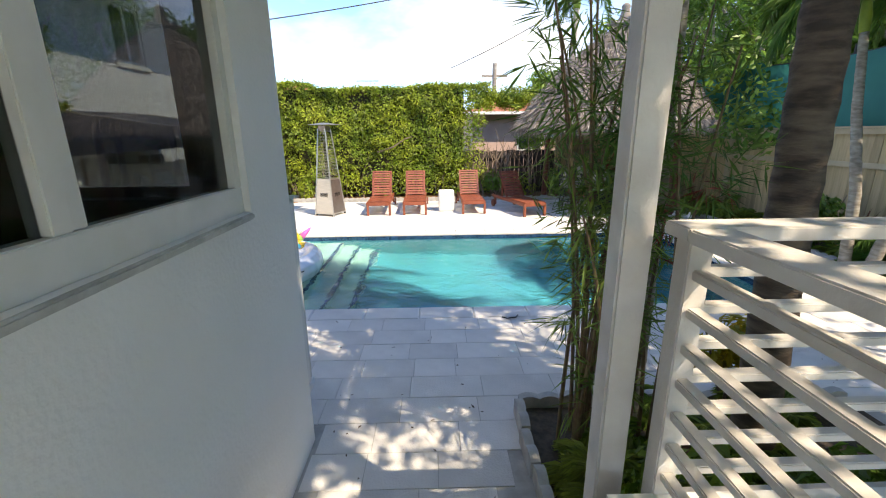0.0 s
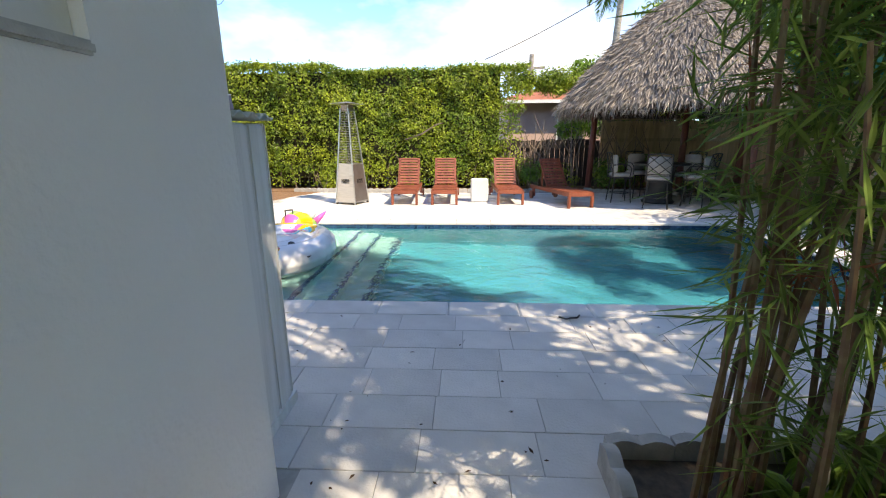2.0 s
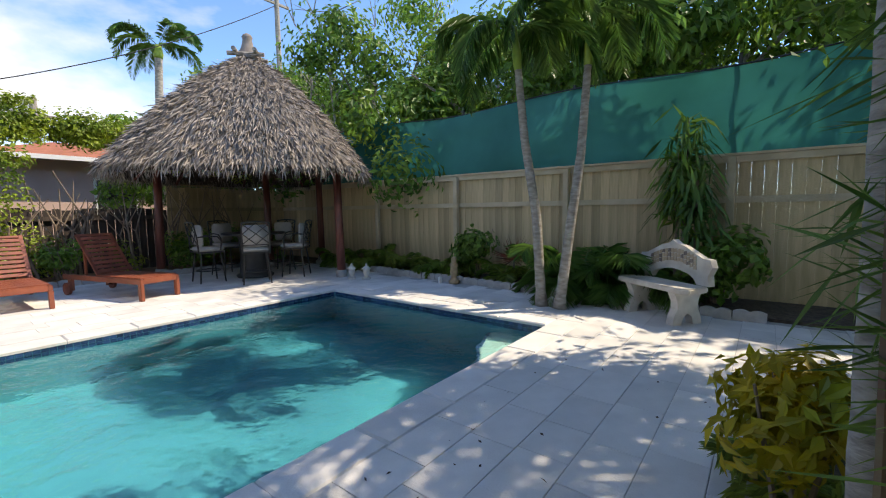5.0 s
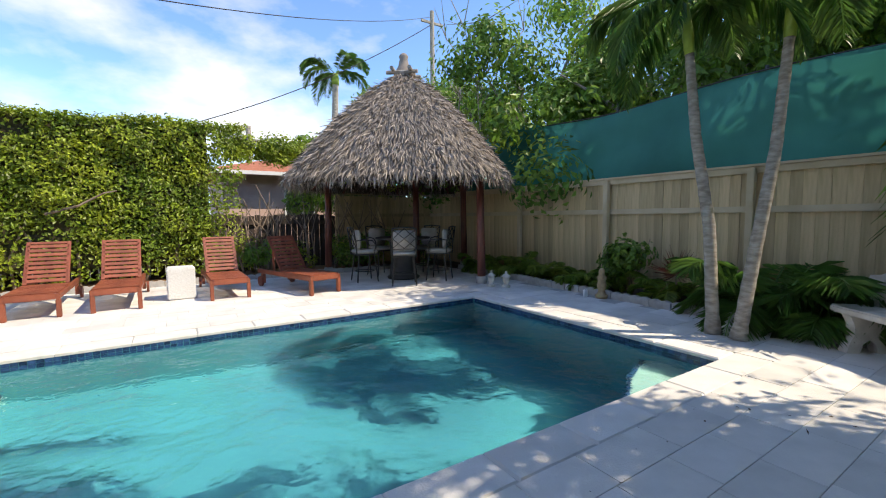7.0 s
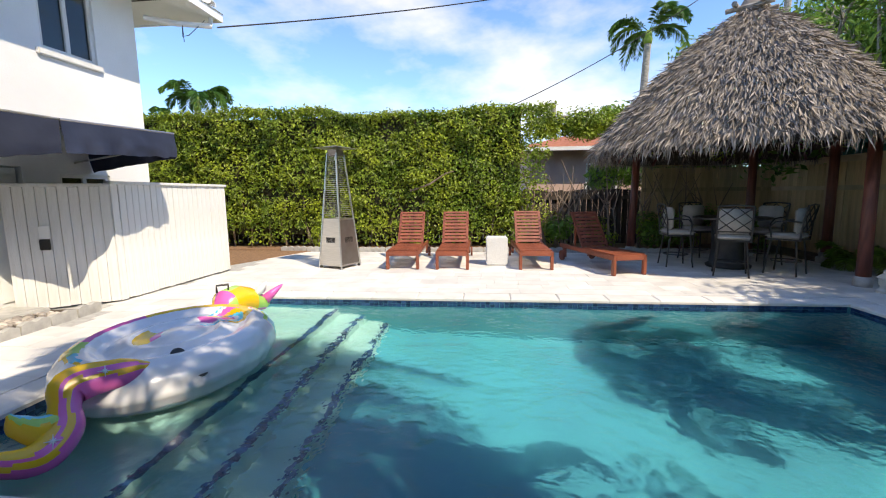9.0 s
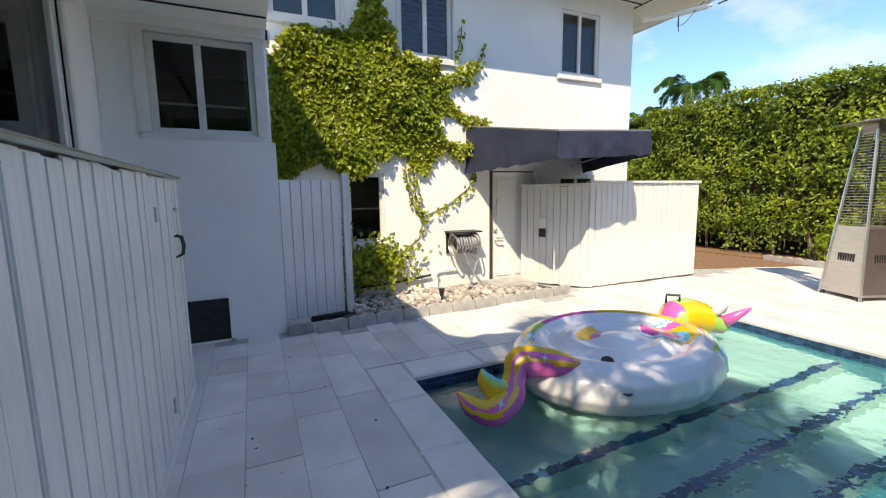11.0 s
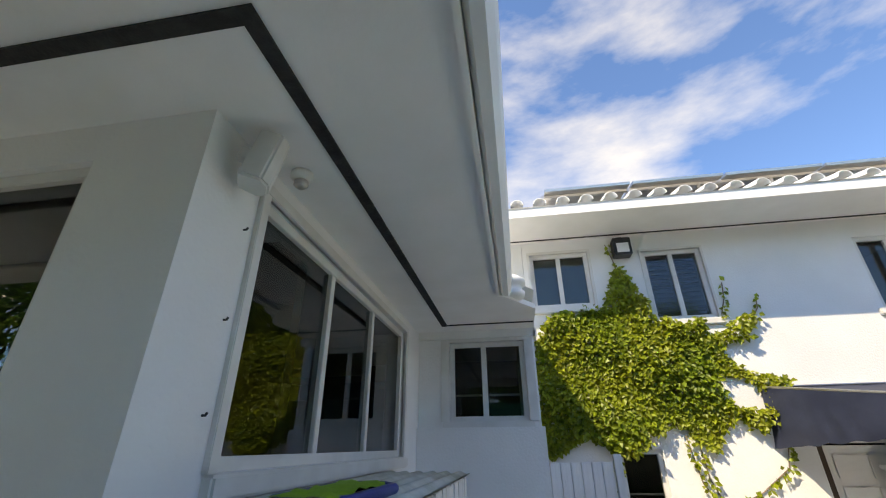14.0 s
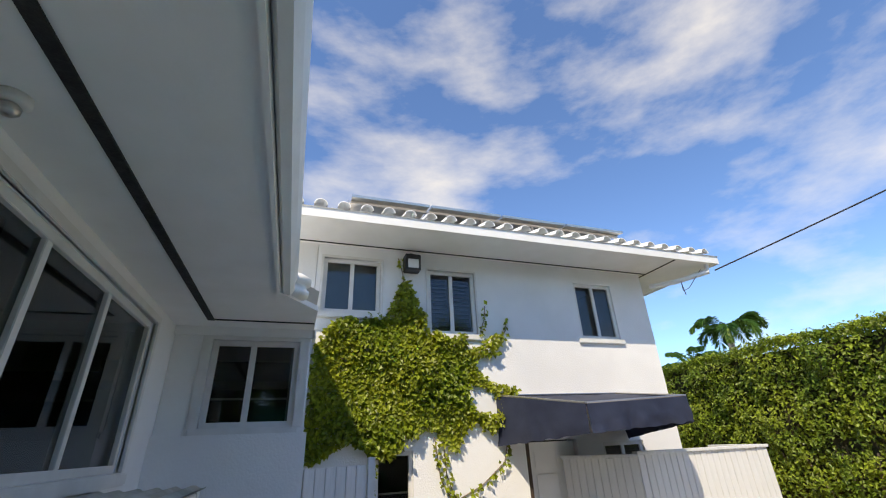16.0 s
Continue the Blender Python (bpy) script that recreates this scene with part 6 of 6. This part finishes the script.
tagged(part("vine_leaves", leaves(pos, np.tile([1.0, 0, .35], (len(pos), 1)), 0.075, 0.055, 22), VINEL, vine, "small yellow-green leaves"), kind="stuff")
part("main_stem", tube([(FX + .1, 5.15, 0), (FX + .08, 5.1, .5), (FX + .03, 5.04, 1.2), (FX + .02, 5.05, 1.9)], [.03, .025, .018, .012], 7), TWIG, vine)

# ---------------------------------------------------------------- pebble bed
tagged(part("pebble_bed_soil", prism([(-5.0, 4.2), (-4.36, 4.9), (-3.89, 4.5), (-4.06, 7.92), (-5.0, 7.7)], -0.05, 0.03), SOIL), "brown soil between the pebbles", "soil", kind="structure")
peb = empty("pebble_bed", label="loose pale river pebbles at the foot of the facade", category="pebbles", kind="stuff")
pb = bmesh.new()
bmesh.ops.create_icosphere(pb, subdivisions=1, radius=1)
bv, bf = np.array([v.co[:] for v in pb.verts]), np.array([[v.index for v in f.verts] for f in pb.faces])
pb.free()
rg = np.random.default_rng(31)
vv, ff, o, cnt = [], [], 0, 0
while cnt < 1100:
    y = rg.uniform(4.95, 7.6)
    x = rg.uniform(-4.98, -4.0)
    if x > -3.93 - 0.05 * (y - 4.5):
        continue
    s = rg.uniform(.022, .052) * np.array([1, rg.uniform(.7, 1.2), rg.uniform(.5, .75)])
    a = rg.uniform(0, 6.28)
    R = np.array([[math.cos(a), -math.sin(a), 0], [math.sin(a), math.cos(a), 0], [0, 0, 1]])
    vv.append((bv * (s * rg.uniform(.85, 1.15, bv.shape))) @ R.T + [x, y, 0.045 + rg.uniform(0, .02)]); ff.append(bf + o); o += len(bv); cnt += 1
part("pebbles", (np.concatenate(vv), np.concatenate(ff)), PEBBLE, peb, smooth=True)
tagged(part("door_step", boxes((-5.0, 7.05, -0.03, -4.45, 7.72, 0.09), bevel=0.015), KERB), "worn concrete doorstep beside the pebbles", "step")

# ---------------------------------------------------------------- bench
bn = empty("garden_bench", label="cast stone garden bench with a mosaic back panel", category="bench")
seat = prism([(-0.68, -0.18), (-0.60, -0.24), (0.60, -0.24), (0.68, -0.18), (0.62, 0.17), (-0.62, 0.17)], 0.40, 0.47)
bmesh.ops.bevel(seat, geom=seat.edges[:], offset=0.015, segments=2, affect="EDGES")
part("seat", seat, CONC, bn)
for sx in (-0.42, 0.42):
    lg_ = bmesh.new()
    out = [(-0.22, 0), (-0.09, 0), (-0.06, 0.10), (0, 0.14), (0.06, 0.10), (0.09, 0), (0.22, 0), (0.20, 0.10), (0.15, 0.2), (0.16, 0.3), (0.21, 0.4), (-0.21, 0.4), (-0.16, 0.3), (-0.15, 0.2), (-0.2, 0.1)]
    f0, f1 = [lg_.verts.new((sx - 0.06, y, z)) for y, z in out], [lg_.verts.new((sx + 0.06, y, z)) for y, z in out]
    lg_.faces.new(f0); lg_.faces.new(f1[::-1])
    for i in range(len(out)):
        lg_.faces.new((f0[i], f0[(i + 1) % len(out)], f1[(i + 1) % len(out)], f1[i]))
    part("leg", lg_, CONC, bn)
bk = bmesh.new()
outer = [(-0.62, 0.47), (-0.60, 0.60), (-0.66, 0.70), (-0.62, 0.79), (-0.5, 0.80), (-0.36, 0.86), (-0.2, 0.93), (-0.08, 0.95), (0, 1.0), (0.08, 0.95), (0.2, 0.93), (0.36, 0.86), (0.5, 0.80), (0.62, 0.79), (0.66, 0.70), (0.60, 0.60), (0.62, 0.47)]
inner = [(-0.42, 0.47), (-0.38, 0.53), (-0.34, 0.56), (-0.28, 0.585), (-0.22, 0.6), (-0.15, 0.615), (-0.1, 0.62), (-0.05, 0.625), (0, 0.63), (0.05, 0.625), (0.1, 0.62), (0.15, 0.615), (0.22, 0.6), (0.28, 0.585), (0.34, 0.56), (0.38, 0.53), (0.42, 0.47)]
vo = [[bk.verts.new((x, y, z)) for x, z in outer] for y in (0.17, 0.26)]
vi = [[bk.verts.new((x, y, z)) for x, z in inner] for y in (0.17, 0.26)]
for i in range(16):
    for a, b in ((vo[0], vi[0]), (vo[1], vi[1]), (vo[0], vo[1]), (vi[0], vi[1])):
        bk.faces.new((a[i], a[i + 1], b[i + 1], b[i]))
for e in (0, 16):
    bk.faces.new((vo[0][e], vi[0][e], vi[1][e], vo[1][e]))
part("backrest", bk, CONC, bn)
rr = random.Random(3)
for i in range(15):
    for j in range(3):
        x0 = -0.42 + i * 0.056
        zc = 0.86 - 0.55 * x0 * x0 - 0.055 * j - 0.02
        if zc < 0.66 - 0.25 * x0 * x0:
            continue
        part("mosaic_piece", prism([(x0 + rr.uniform(0, .01), zc + rr.uniform(-.01, .005)), (x0 + 0.053, zc + rr.uniform(-.006, .006)), (x0 + 0.053 - rr.uniform(0, .008), zc + 0.052), (x0 + rr.uniform(0, .015), zc + 0.042)], 0, 0.008), MOSA if rr.random() < 0.28 else MOSB, bn).matrix_local = pose(0, 0.168, 0, 90, 0, 0)
bn.matrix_world = pose(6.12, 4.02, 0, 0, 0, -127) @ Matrix.Diagonal((0.82, 0.9, 0.92, 1))

# statue and lanterns
stt = lathe([(0.09, 0), (0.10, 0.05), (0.07, 0.07), (0.05, 0.12), (0.075, 0.2), (0.06, 0.28), (0.08, 0.34), (0.04, 0.38), (0.05, 0.42), (0.045, 0.46), (0.01, 0.49)], 16, at=(6.58, 7.42, 0))
tagged(part("garden_figurine", stt, mat("tan_ceramic", (0.50, 0.36, 0.20), (0.34, 0.22, 0.12), 14, 0.6, bump=0.4), smooth=True), "small tan ceramic garden figurine by the edging", "figurine")
for x, y, s in ((5.88, 9.36, 1.0), (6.02, 9.10, 1.1)):
    ln = empty("garden_lantern", pose(x, y, 0), "small pale stone pagoda lantern by the hut post", "lantern", group="stone lanterns")
    part("base", lathe([(0.075 * s, 0), (0.08 * s, 0.03), (0.04 * s, 0.06), (0.04 * s, 0.10)], 12), CONC, ln)
    part("body", lathe([(0.055 * s, 0.10), (0.06 * s, 0.18), (0.05 * s, 0.2)], 12), CONC, ln)
    part("roof", lathe([(0.085 * s, 0.2), (0.06 * s, 0.23), (0.02 * s, 0.26), (0.02 * s, 0.29), (0.005, 0.31)], 12), CONC, ln)
tagged(part("white_tag", boxes((6.42, 7.62, 0, 6.50, 7.66, 0.12), bevel=0.008), PAINT), "small white marker block beside the edging", "marker")
tw = [(1.28, 4.64), (1.33, 4.60), (1.38, 4.62), (1.43, 4.63), (1.46, 4.68)]
tagged(part("fallen_pod", tube([(x, y, 0.012) for x, y in tw], 0.008, 6), BLACK), "dark curled seed pod lying on the paving", "seed pod")

# ---------------------------------------------------------------- unicorn float
flo = empty("inflatable_float", label="round white inflatable pool float with rainbow tail and head", category="pool float")
def blob(stations, sides=20):
    """Closed tube with elliptical sections: (x, y, z, rx, rz) along the way."""
    bm = bmesh.new()
    rings = []
    for i, (x, y, z, rx, rz) in enumerate(stations):
        p, q = stations[max(i - 1, 0)], stations[min(i + 1, len(stations) - 1)]
        d = Vector((q[0] - p[0], q[1] - p[1], 0))
        s = Vector((-d.y, d.x, 0)).normalized() if d.length > 1e-6 else Vector((1, 0, 0))
        rings.append([bm.verts.new(Vector((x, y, z)) + s * rx * math.cos(2 * math.pi * k / sides) + Vector((0, 0, rz * math.sin(2 * math.pi * k / sides)))) for k in range(sides)])
    for r, s in zip(rings, rings[1:]):
        for k in range(sides):
            bm.faces.new((r[k], r[(k + 1) % sides], s[(k + 1) % sides], s[k]))
    bm.faces.new(rings[0][::-1]); bm.faces.new(rings[-1])
    return bm
body = bmesh.new()
A, B = 0.80, 1.02
prof = [(0.60, -0.06), (0.80, -0.05), (0.94, 0.02), (1.0, 0.12), (0.98, 0.22), (0.90, 0.30), (0.80, 0.335), (0.72, 0.32), (0.66, 0.275), (0.60, 0.265), (0.52, 0.29), (0.42, 0.31), (0.36, 0.28), (0.28, 0.27), (0.15, 0.30), (0.03, 0.31)]
fine_prof = []
for (r0, z0), (r1, z1) in zip(prof, prof[1:]):
    fine_prof += [(r0 + (r1 - r0) * k / 4, z0 + (z1 - z0) * k / 4) for k in range(4)]
fine_prof.append(prof[-1])
NB = 144
rings = []
for r, z in fine_prof:
    rings.append([body.verts.new((A * r * math.cos(a) * (1 + 0.006 * math.sin(a * 26) + 0.004 * math.sin(a * 41)), B * r * math.sin(a) * (1 + 0.006 * math.sin(a * 26)), z)) for a in np.linspace(0, 2 * math.pi, NB, endpoint=False)])


def float_colour(a, r, outer):
    """Rainbow mane stripes: a band along the back rim, a swirl by the head and a teardrop on the flank."""
    deg = math.degrees(a) % 360
    if outer and 20 < deg < 62:
        v = r - 0.90 + 0.0016 * (deg - 20)
        return 3 if v > 0.035 else 4 if v > 0.0 else 0
    if 0.74 < r < 0.93 and 40 < deg < 255:
        edge = min(1, (255 - deg) / 40, (deg - 40) / 30) * 0.085
        v = (r - 0.84) / max(edge, 0.01)
        if abs(v) < 1:
            return (2 if v > 0.35 else 1 if v > -0.4 else 2) if deg < 150 else (1 if deg < 205 else 4 if deg < 228 else 3) if v < 0.4 else 2
    x, y = A * r * math.cos(a), B * r * math.sin(a)
    d = math.hypot(x - 0.20, y - 0.52)
    if r < 0.80 and d < 0.27:
        k = (d * 9 + math.atan2(y - 0.52, x - 0.20) * 0.55) % 2.4
        return 1 if k < 0.8 else 0 if k < 1.15 else 3 if k < 1.6 else 2
    if 0.16 < r < 0.40 and 170 < deg < 235:
        return 1 if r < 0.28 else 2
    return 0


for j, (r, s) in enumerate(zip(rings, rings[1:])):
    for k in range(NB):
        f_ = body.faces.new((r[k], r[(k + 1) % NB], s[(k + 1) % NB], s[k]))
        f_.material_index = float_colour(2 * math.pi * (k + .5) / NB, fine_prof[j][0], 12 <= j < 21) if j >= 12 else 0
body.faces.new(rings[-1])
part("body", body, [VINYLW, PINK, YELLOW, CYAN, LIME], flo, smooth=True)


def crescent(points, widths, thick, normal, colours):
    """An inflated, pointed shape swept along points in one plane, striped across its width."""
    bm = bmesh.new()
    nrm = Vector(normal).normalized()
    m, pts, wd = 40, [Vector(p) for p in points], []
    fine_pts = []
    for i in range(m + 1):
        t = i / m * (len(pts) - 1)
        k = min(int(t), len(pts) - 2)
        u = t - k
        p0, p1, p2, p3 = pts[max(k - 1, 0)], pts[k], pts[k + 1], pts[min(k + 2, len(pts) - 1)]
        fine_pts.append(0.5 * (2 * p1 + (p2 - p0) * u + (2 * p0 - 5 * p1 + 4 * p2 - p3) * u * u + (3 * p1 - p0 - 3 * p2 + p3) * u ** 3))
        wd.append(widths[k] + (widths[k + 1] - widths[k]) * (3 * u * u - 2 * u ** 3))
    sides = 28
    rings_ = []
    for i, p in enumerate(fine_pts):
        d = (fine_pts[min(i + 1, m)] - fine_pts[max(i - 1, 0)]).normalized()
        side = nrm.cross(d).normalized()
        th = min(thick, wd[i])
        rings_.append([bm.verts.new(p + side * wd[i] * math.cos(2 * math.pi * q / sides) + nrm * th * math.sin(2 * math.pi * q / sides)) for q in range(sides)])
    for i, (r, s) in enumerate(zip(rings_, rings_[1:])):
        for q in range(sides):
            f_ = bm.faces.new((r[q], r[(q + 1) % sides], s[(q + 1) % sides], s[q]))
            c = (math.cos(2 * math.pi * (q + .5) / sides) + 1.0 + 0.25 * math.sin(i / m * 5)) / 2.25
            f_.material_index = colours[min(len(colours) - 1, max(0, int(c * len(colours))))]
    bm.faces.new(rings_[0][::-1]); bm.faces.new(rings_[-1])
    return bm


FM = pose(-1.94, 6.58, WZ + 0.03, 0, 0, 8) @ Matrix.Diagonal((0.92, 0.92, 1.0, 1))
FN = (0.62, -0.45, 0.64)
EYE_SIDE = Vector((0.15, -0.10, 0.09))
def on_float(points):
    return [FM.inverted() @ (Vector(p) + EYE_SIDE) for p in points]
tail = crescent(on_float([(-1.75, 6.02, 0.13), (-1.86, 5.85, 0.15), (-1.99, 5.68, 0.14), (-1.97, 5.60, 0.05), (-1.91, 5.53, -0.05), (-1.90, 5.39, -0.12), (-1.99, 5.28, -0.10), (-2.10, 5.22, -0.03)]), [0.03, 0.10, 0.12, 0.085, 0.10, 0.095, 0.07, 0.012], 0.065, FN, (2, 2, 1, 2, 1, 1))
part("tail", tail, [VINYLW, PINK, YELLOW, CYAN, LIME], flo, "pink and yellow inflatable tail", smooth=True)
lobe = crescent(on_float([(-1.93, 5.57, 0.0), (-1.97, 5.47, -0.02), (-2.05, 5.42, 0.03), (-2.11, 5.42, 0.09)]), [0.06, 0.09, 0.065, 0.015], 0.055, FN, (3, 4, 2, 2))
part("tail_lobe", lobe, [VINYLW, PINK, YELLOW, CYAN, LIME], flo, "yellow, lime and cyan tail lobe", smooth=True)
for cx_, cy_, cz_ in ((-1.90, 5.80, 0.16), (-1.90, 5.45, -0.09)):
    st_ = bmesh.new()
    for k in range(4):
        d_ = Vector(FN).normalized().orthogonal()
        d_.rotate(Matrix.Rotation(math.pi * k / 4, 3, Vector(FN)))
        c_ = FM.inverted() @ (Vector((cx_, cy_, cz_)) + EYE_SIDE + Vector(FN).normalized() * 0.064)
        ln_ = 0.045 if k % 2 == 0 else 0.022
        tube([c_ - d_ * ln_, c_, c_ + d_ * ln_], [0.001, 0.006, 0.001], 5, bm=st_)
    part("star_print", st_, VINYLW, flo, "white printed star")
head = blob([(-0.10, 0.92, 0.20, .08, .08), (-0.08, 1.08, 0.28, .18, .14), (-0.02, 1.26, 0.28, .20, .16), (0.08, 1.42, 0.24, .17, .14), (0.18, 1.54, 0.18, .09, .09), (0.22, 1.60, 0.16, .03, .03)])
for f_ in head.faces:
    c = f_.calc_center_median()
    f_.material_index = int((c.x * 7 + c.y * 6) % 4)
part("head", head, [YELLOW, PINK, LIME, YELLOW], flo, "rainbow inflatable head", smooth=True)
part("horn", lathe([(0.06, 0), (0.045, 0.12), (0.02, 0.24), (0.005, 0.28)], 12), PINK, flo, smooth=True).matrix_local = pose(0.22, 1.50, 0.22, -35, 50, 0)
for a in (-20, 25):
    part("ear", lathe([(0.02, 0), (0.05, 0.06), (0.035, 0.14), (0.005, 0.2)], 10), VINYLW, flo, smooth=True).matrix_local = pose(0.16, 1.42 + a * .003, 0.30, a, 40, 0)
part("handle", tube([(-0.15, 1.05, 0.40), (-0.15, 1.05, 0.48), (-0.05, 1.12, 0.48), (-0.05, 1.12, 0.40)], 0.014, 6), BLACK, flo)
for x, y, z in ((0.36, -0.62, 0.315), (0.55, -0.66, 0.20)):
    part("cup_valve", lathe([(0.045, -0.01), (0.05, 0.012), (0.035, 0.014)], 14), BLACK, flo).matrix_local = pose(x, y, z, 25, 25, 0)
flo.matrix_world = FM

# ---------------------------------------------------------------- coping and paving, last
pav = tagged(empty("pavement"), "pale grey rectangular stone pavers with worn mottling", "paving", kind="structure")
tagged(part("paving_bed", boxes((-5.0, 4.2, -0.044, PX0 - 0.31, 13.3, -0.008), (PX1 + 0.31, 1.0, -0.044, 6.95, 13.3, -0.008), (PX0 - 0.31, 1.0, -0.044, PX1 + 0.31, PY0 - 0.31, -0.008), (PX0 - 0.31, PY1 + 0.31, -0.044, PX1 + 0.31, 13.3, -0.008), (-4.3, 2.8, -0.044, PX0 - 0.31, 4.2, -0.008)), JOINT), "grey sand in the paving joints", "paving", kind="structure")
cop = tagged(empty("pool_coping"), "pale bullnosed stone coping round the pool", "coping", kind="structure")
def slab(L, W, z=0.0, t=0.04, b=0.002):
    bm = boxes((0.002, 0.002, -t, L - 0.002, W - 0.002, z))
    bmesh.ops.bevel(bm, geom=[e for e in bm.edges if e.verts[0].co.z > z - .001 and e.verts[1].co.z > z - .001], offset=b, segments=1, affect="EDGES")
    return bm
cm = {}
def put(parent, name, m_, x, y, L, W, b=0.002):
    k = (round(L, 2), round(W, 2), name)
    if k not in cm:
        o = part(name, slab(L, W, b=b), m_, parent)
        cm[k] = o.data
    else:
        o = new(name, cm[k])
        o.parent = parent
    o.location = (x, y, random.uniform(-.0025, .0))
n = 13
Lx = (PX1 - PX0 + 0.6) / n
for i in range(n):
    put(cop, "coping_stone", COPING, PX0 - 0.3 + i * Lx, PY0 - 0.30, Lx, 0.315, 0.014)
    put(cop, "coping_stone", COPING, PX0 - 0.3 + i * Lx, PY1 - 0.015, Lx, 0.315, 0.014)
n = 6
Ly = (PY1 - PY0 - 0.03) / n
for i in range(n):
    put(cop, "coping_stone", COPING, PX0 - 0.3, PY0 + 0.015 + i * Ly, 0.315, Ly, 0.014)
    put(cop, "coping_stone", COPING, PX1 - 0.015, PY0 + 0.015 + i * Ly, 0.315, Ly, 0.014)
rest, near = [], 0
rr = random.Random(77)
def free(x, y, L, W):
    if x + L > PX0 - 0.29 and x < PX1 + 0.29 and y + W > PY0 - 0.29 and y < PY1 + 0.29:
        return False
    cx, cy = x + L / 2, y + W / 2
    if cx > 6.9 - (11.9 - cy) * 0.05 or cy > 13.2 or cx < -5.0:
        return False
    if cx > 1.05 and cy < 3.06 and cx < 3.75 and cy > 1.3 or cy < 1.5 or (cx < CX + 0.1 and cy < CY) or cx < -4.0 and cy < 8.3:
        return False
    if cy < 8.0 and cx < -3.9 - 0.05 * (cy - 4.5) and cy > 4.4:
        return False
    return not (cx < -3.9 and cy > 8 and cx < -4.1)
RH = 0.289
def lay(x0, x1, y, W, along="x"):
    global near
    x = x0
    while x < x1 - 0.05:
        L = min(rr.choice((0.45, 0.58, 0.58, 0.36)), x1 - x)
        if x1 - x - L < 0.12:
            L = x1 - x
        if free(x, y, L, W):
            if -1.6 < x < 3.9 and 2.0 < y < 4.7 and near < 290:
                put(pav, "paver", PAVER, x, y, L, W); near += 1
            else:
                rest.append((x + .002, y + .002, -.03, x + L - .002, y + W - .002, rr.uniform(-.003, 0)))
        x += L
y = 4.67 - RH * 11
while y < 4.66:
    lay(-5.0 - rr.uniform(0, .3), 7.0, y, RH)
    y += RH
y = 4.67
n = round((PY1 + 0.30 - 4.67) / RH)
h = (PY1 + 0.30 - 4.67) / n
for i in range(n):
    lay(-5.0 - rr.uniform(0, .3), PX0 - 0.30, 4.67 + i * h, h)
    lay(PX1 + 0.30, 7.0, 4.67 + i * h, h)
y = PY1 + 0.30
while y < 13.2:
    lay(-5.0 - rr.uniform(0, .3), 7.0, y, RH)
    y += RH
tagged(part("far_pavers", boxes_np(rest), PAVER, pav), kind="stuff")
lit = []
for i in range(150):
    x, y = rr.uniform(-3.6, 4.5), rr.uniform(2.2, 4.6)
    lit.append((x, y, 0.004))
lf = leaves(np.array(lit), np.tile([0, 0, 1.0], (150, 1)), 0.035, 0.014, 5)
tagged(part("fallen_leaves", lf, mat("dry_leaf", (0.06, 0.035, 0.02), (0.12, 0.07, 0.04), 20, 0.9)), "scattered small dry leaves on the paving", "leaves", kind="stuff")
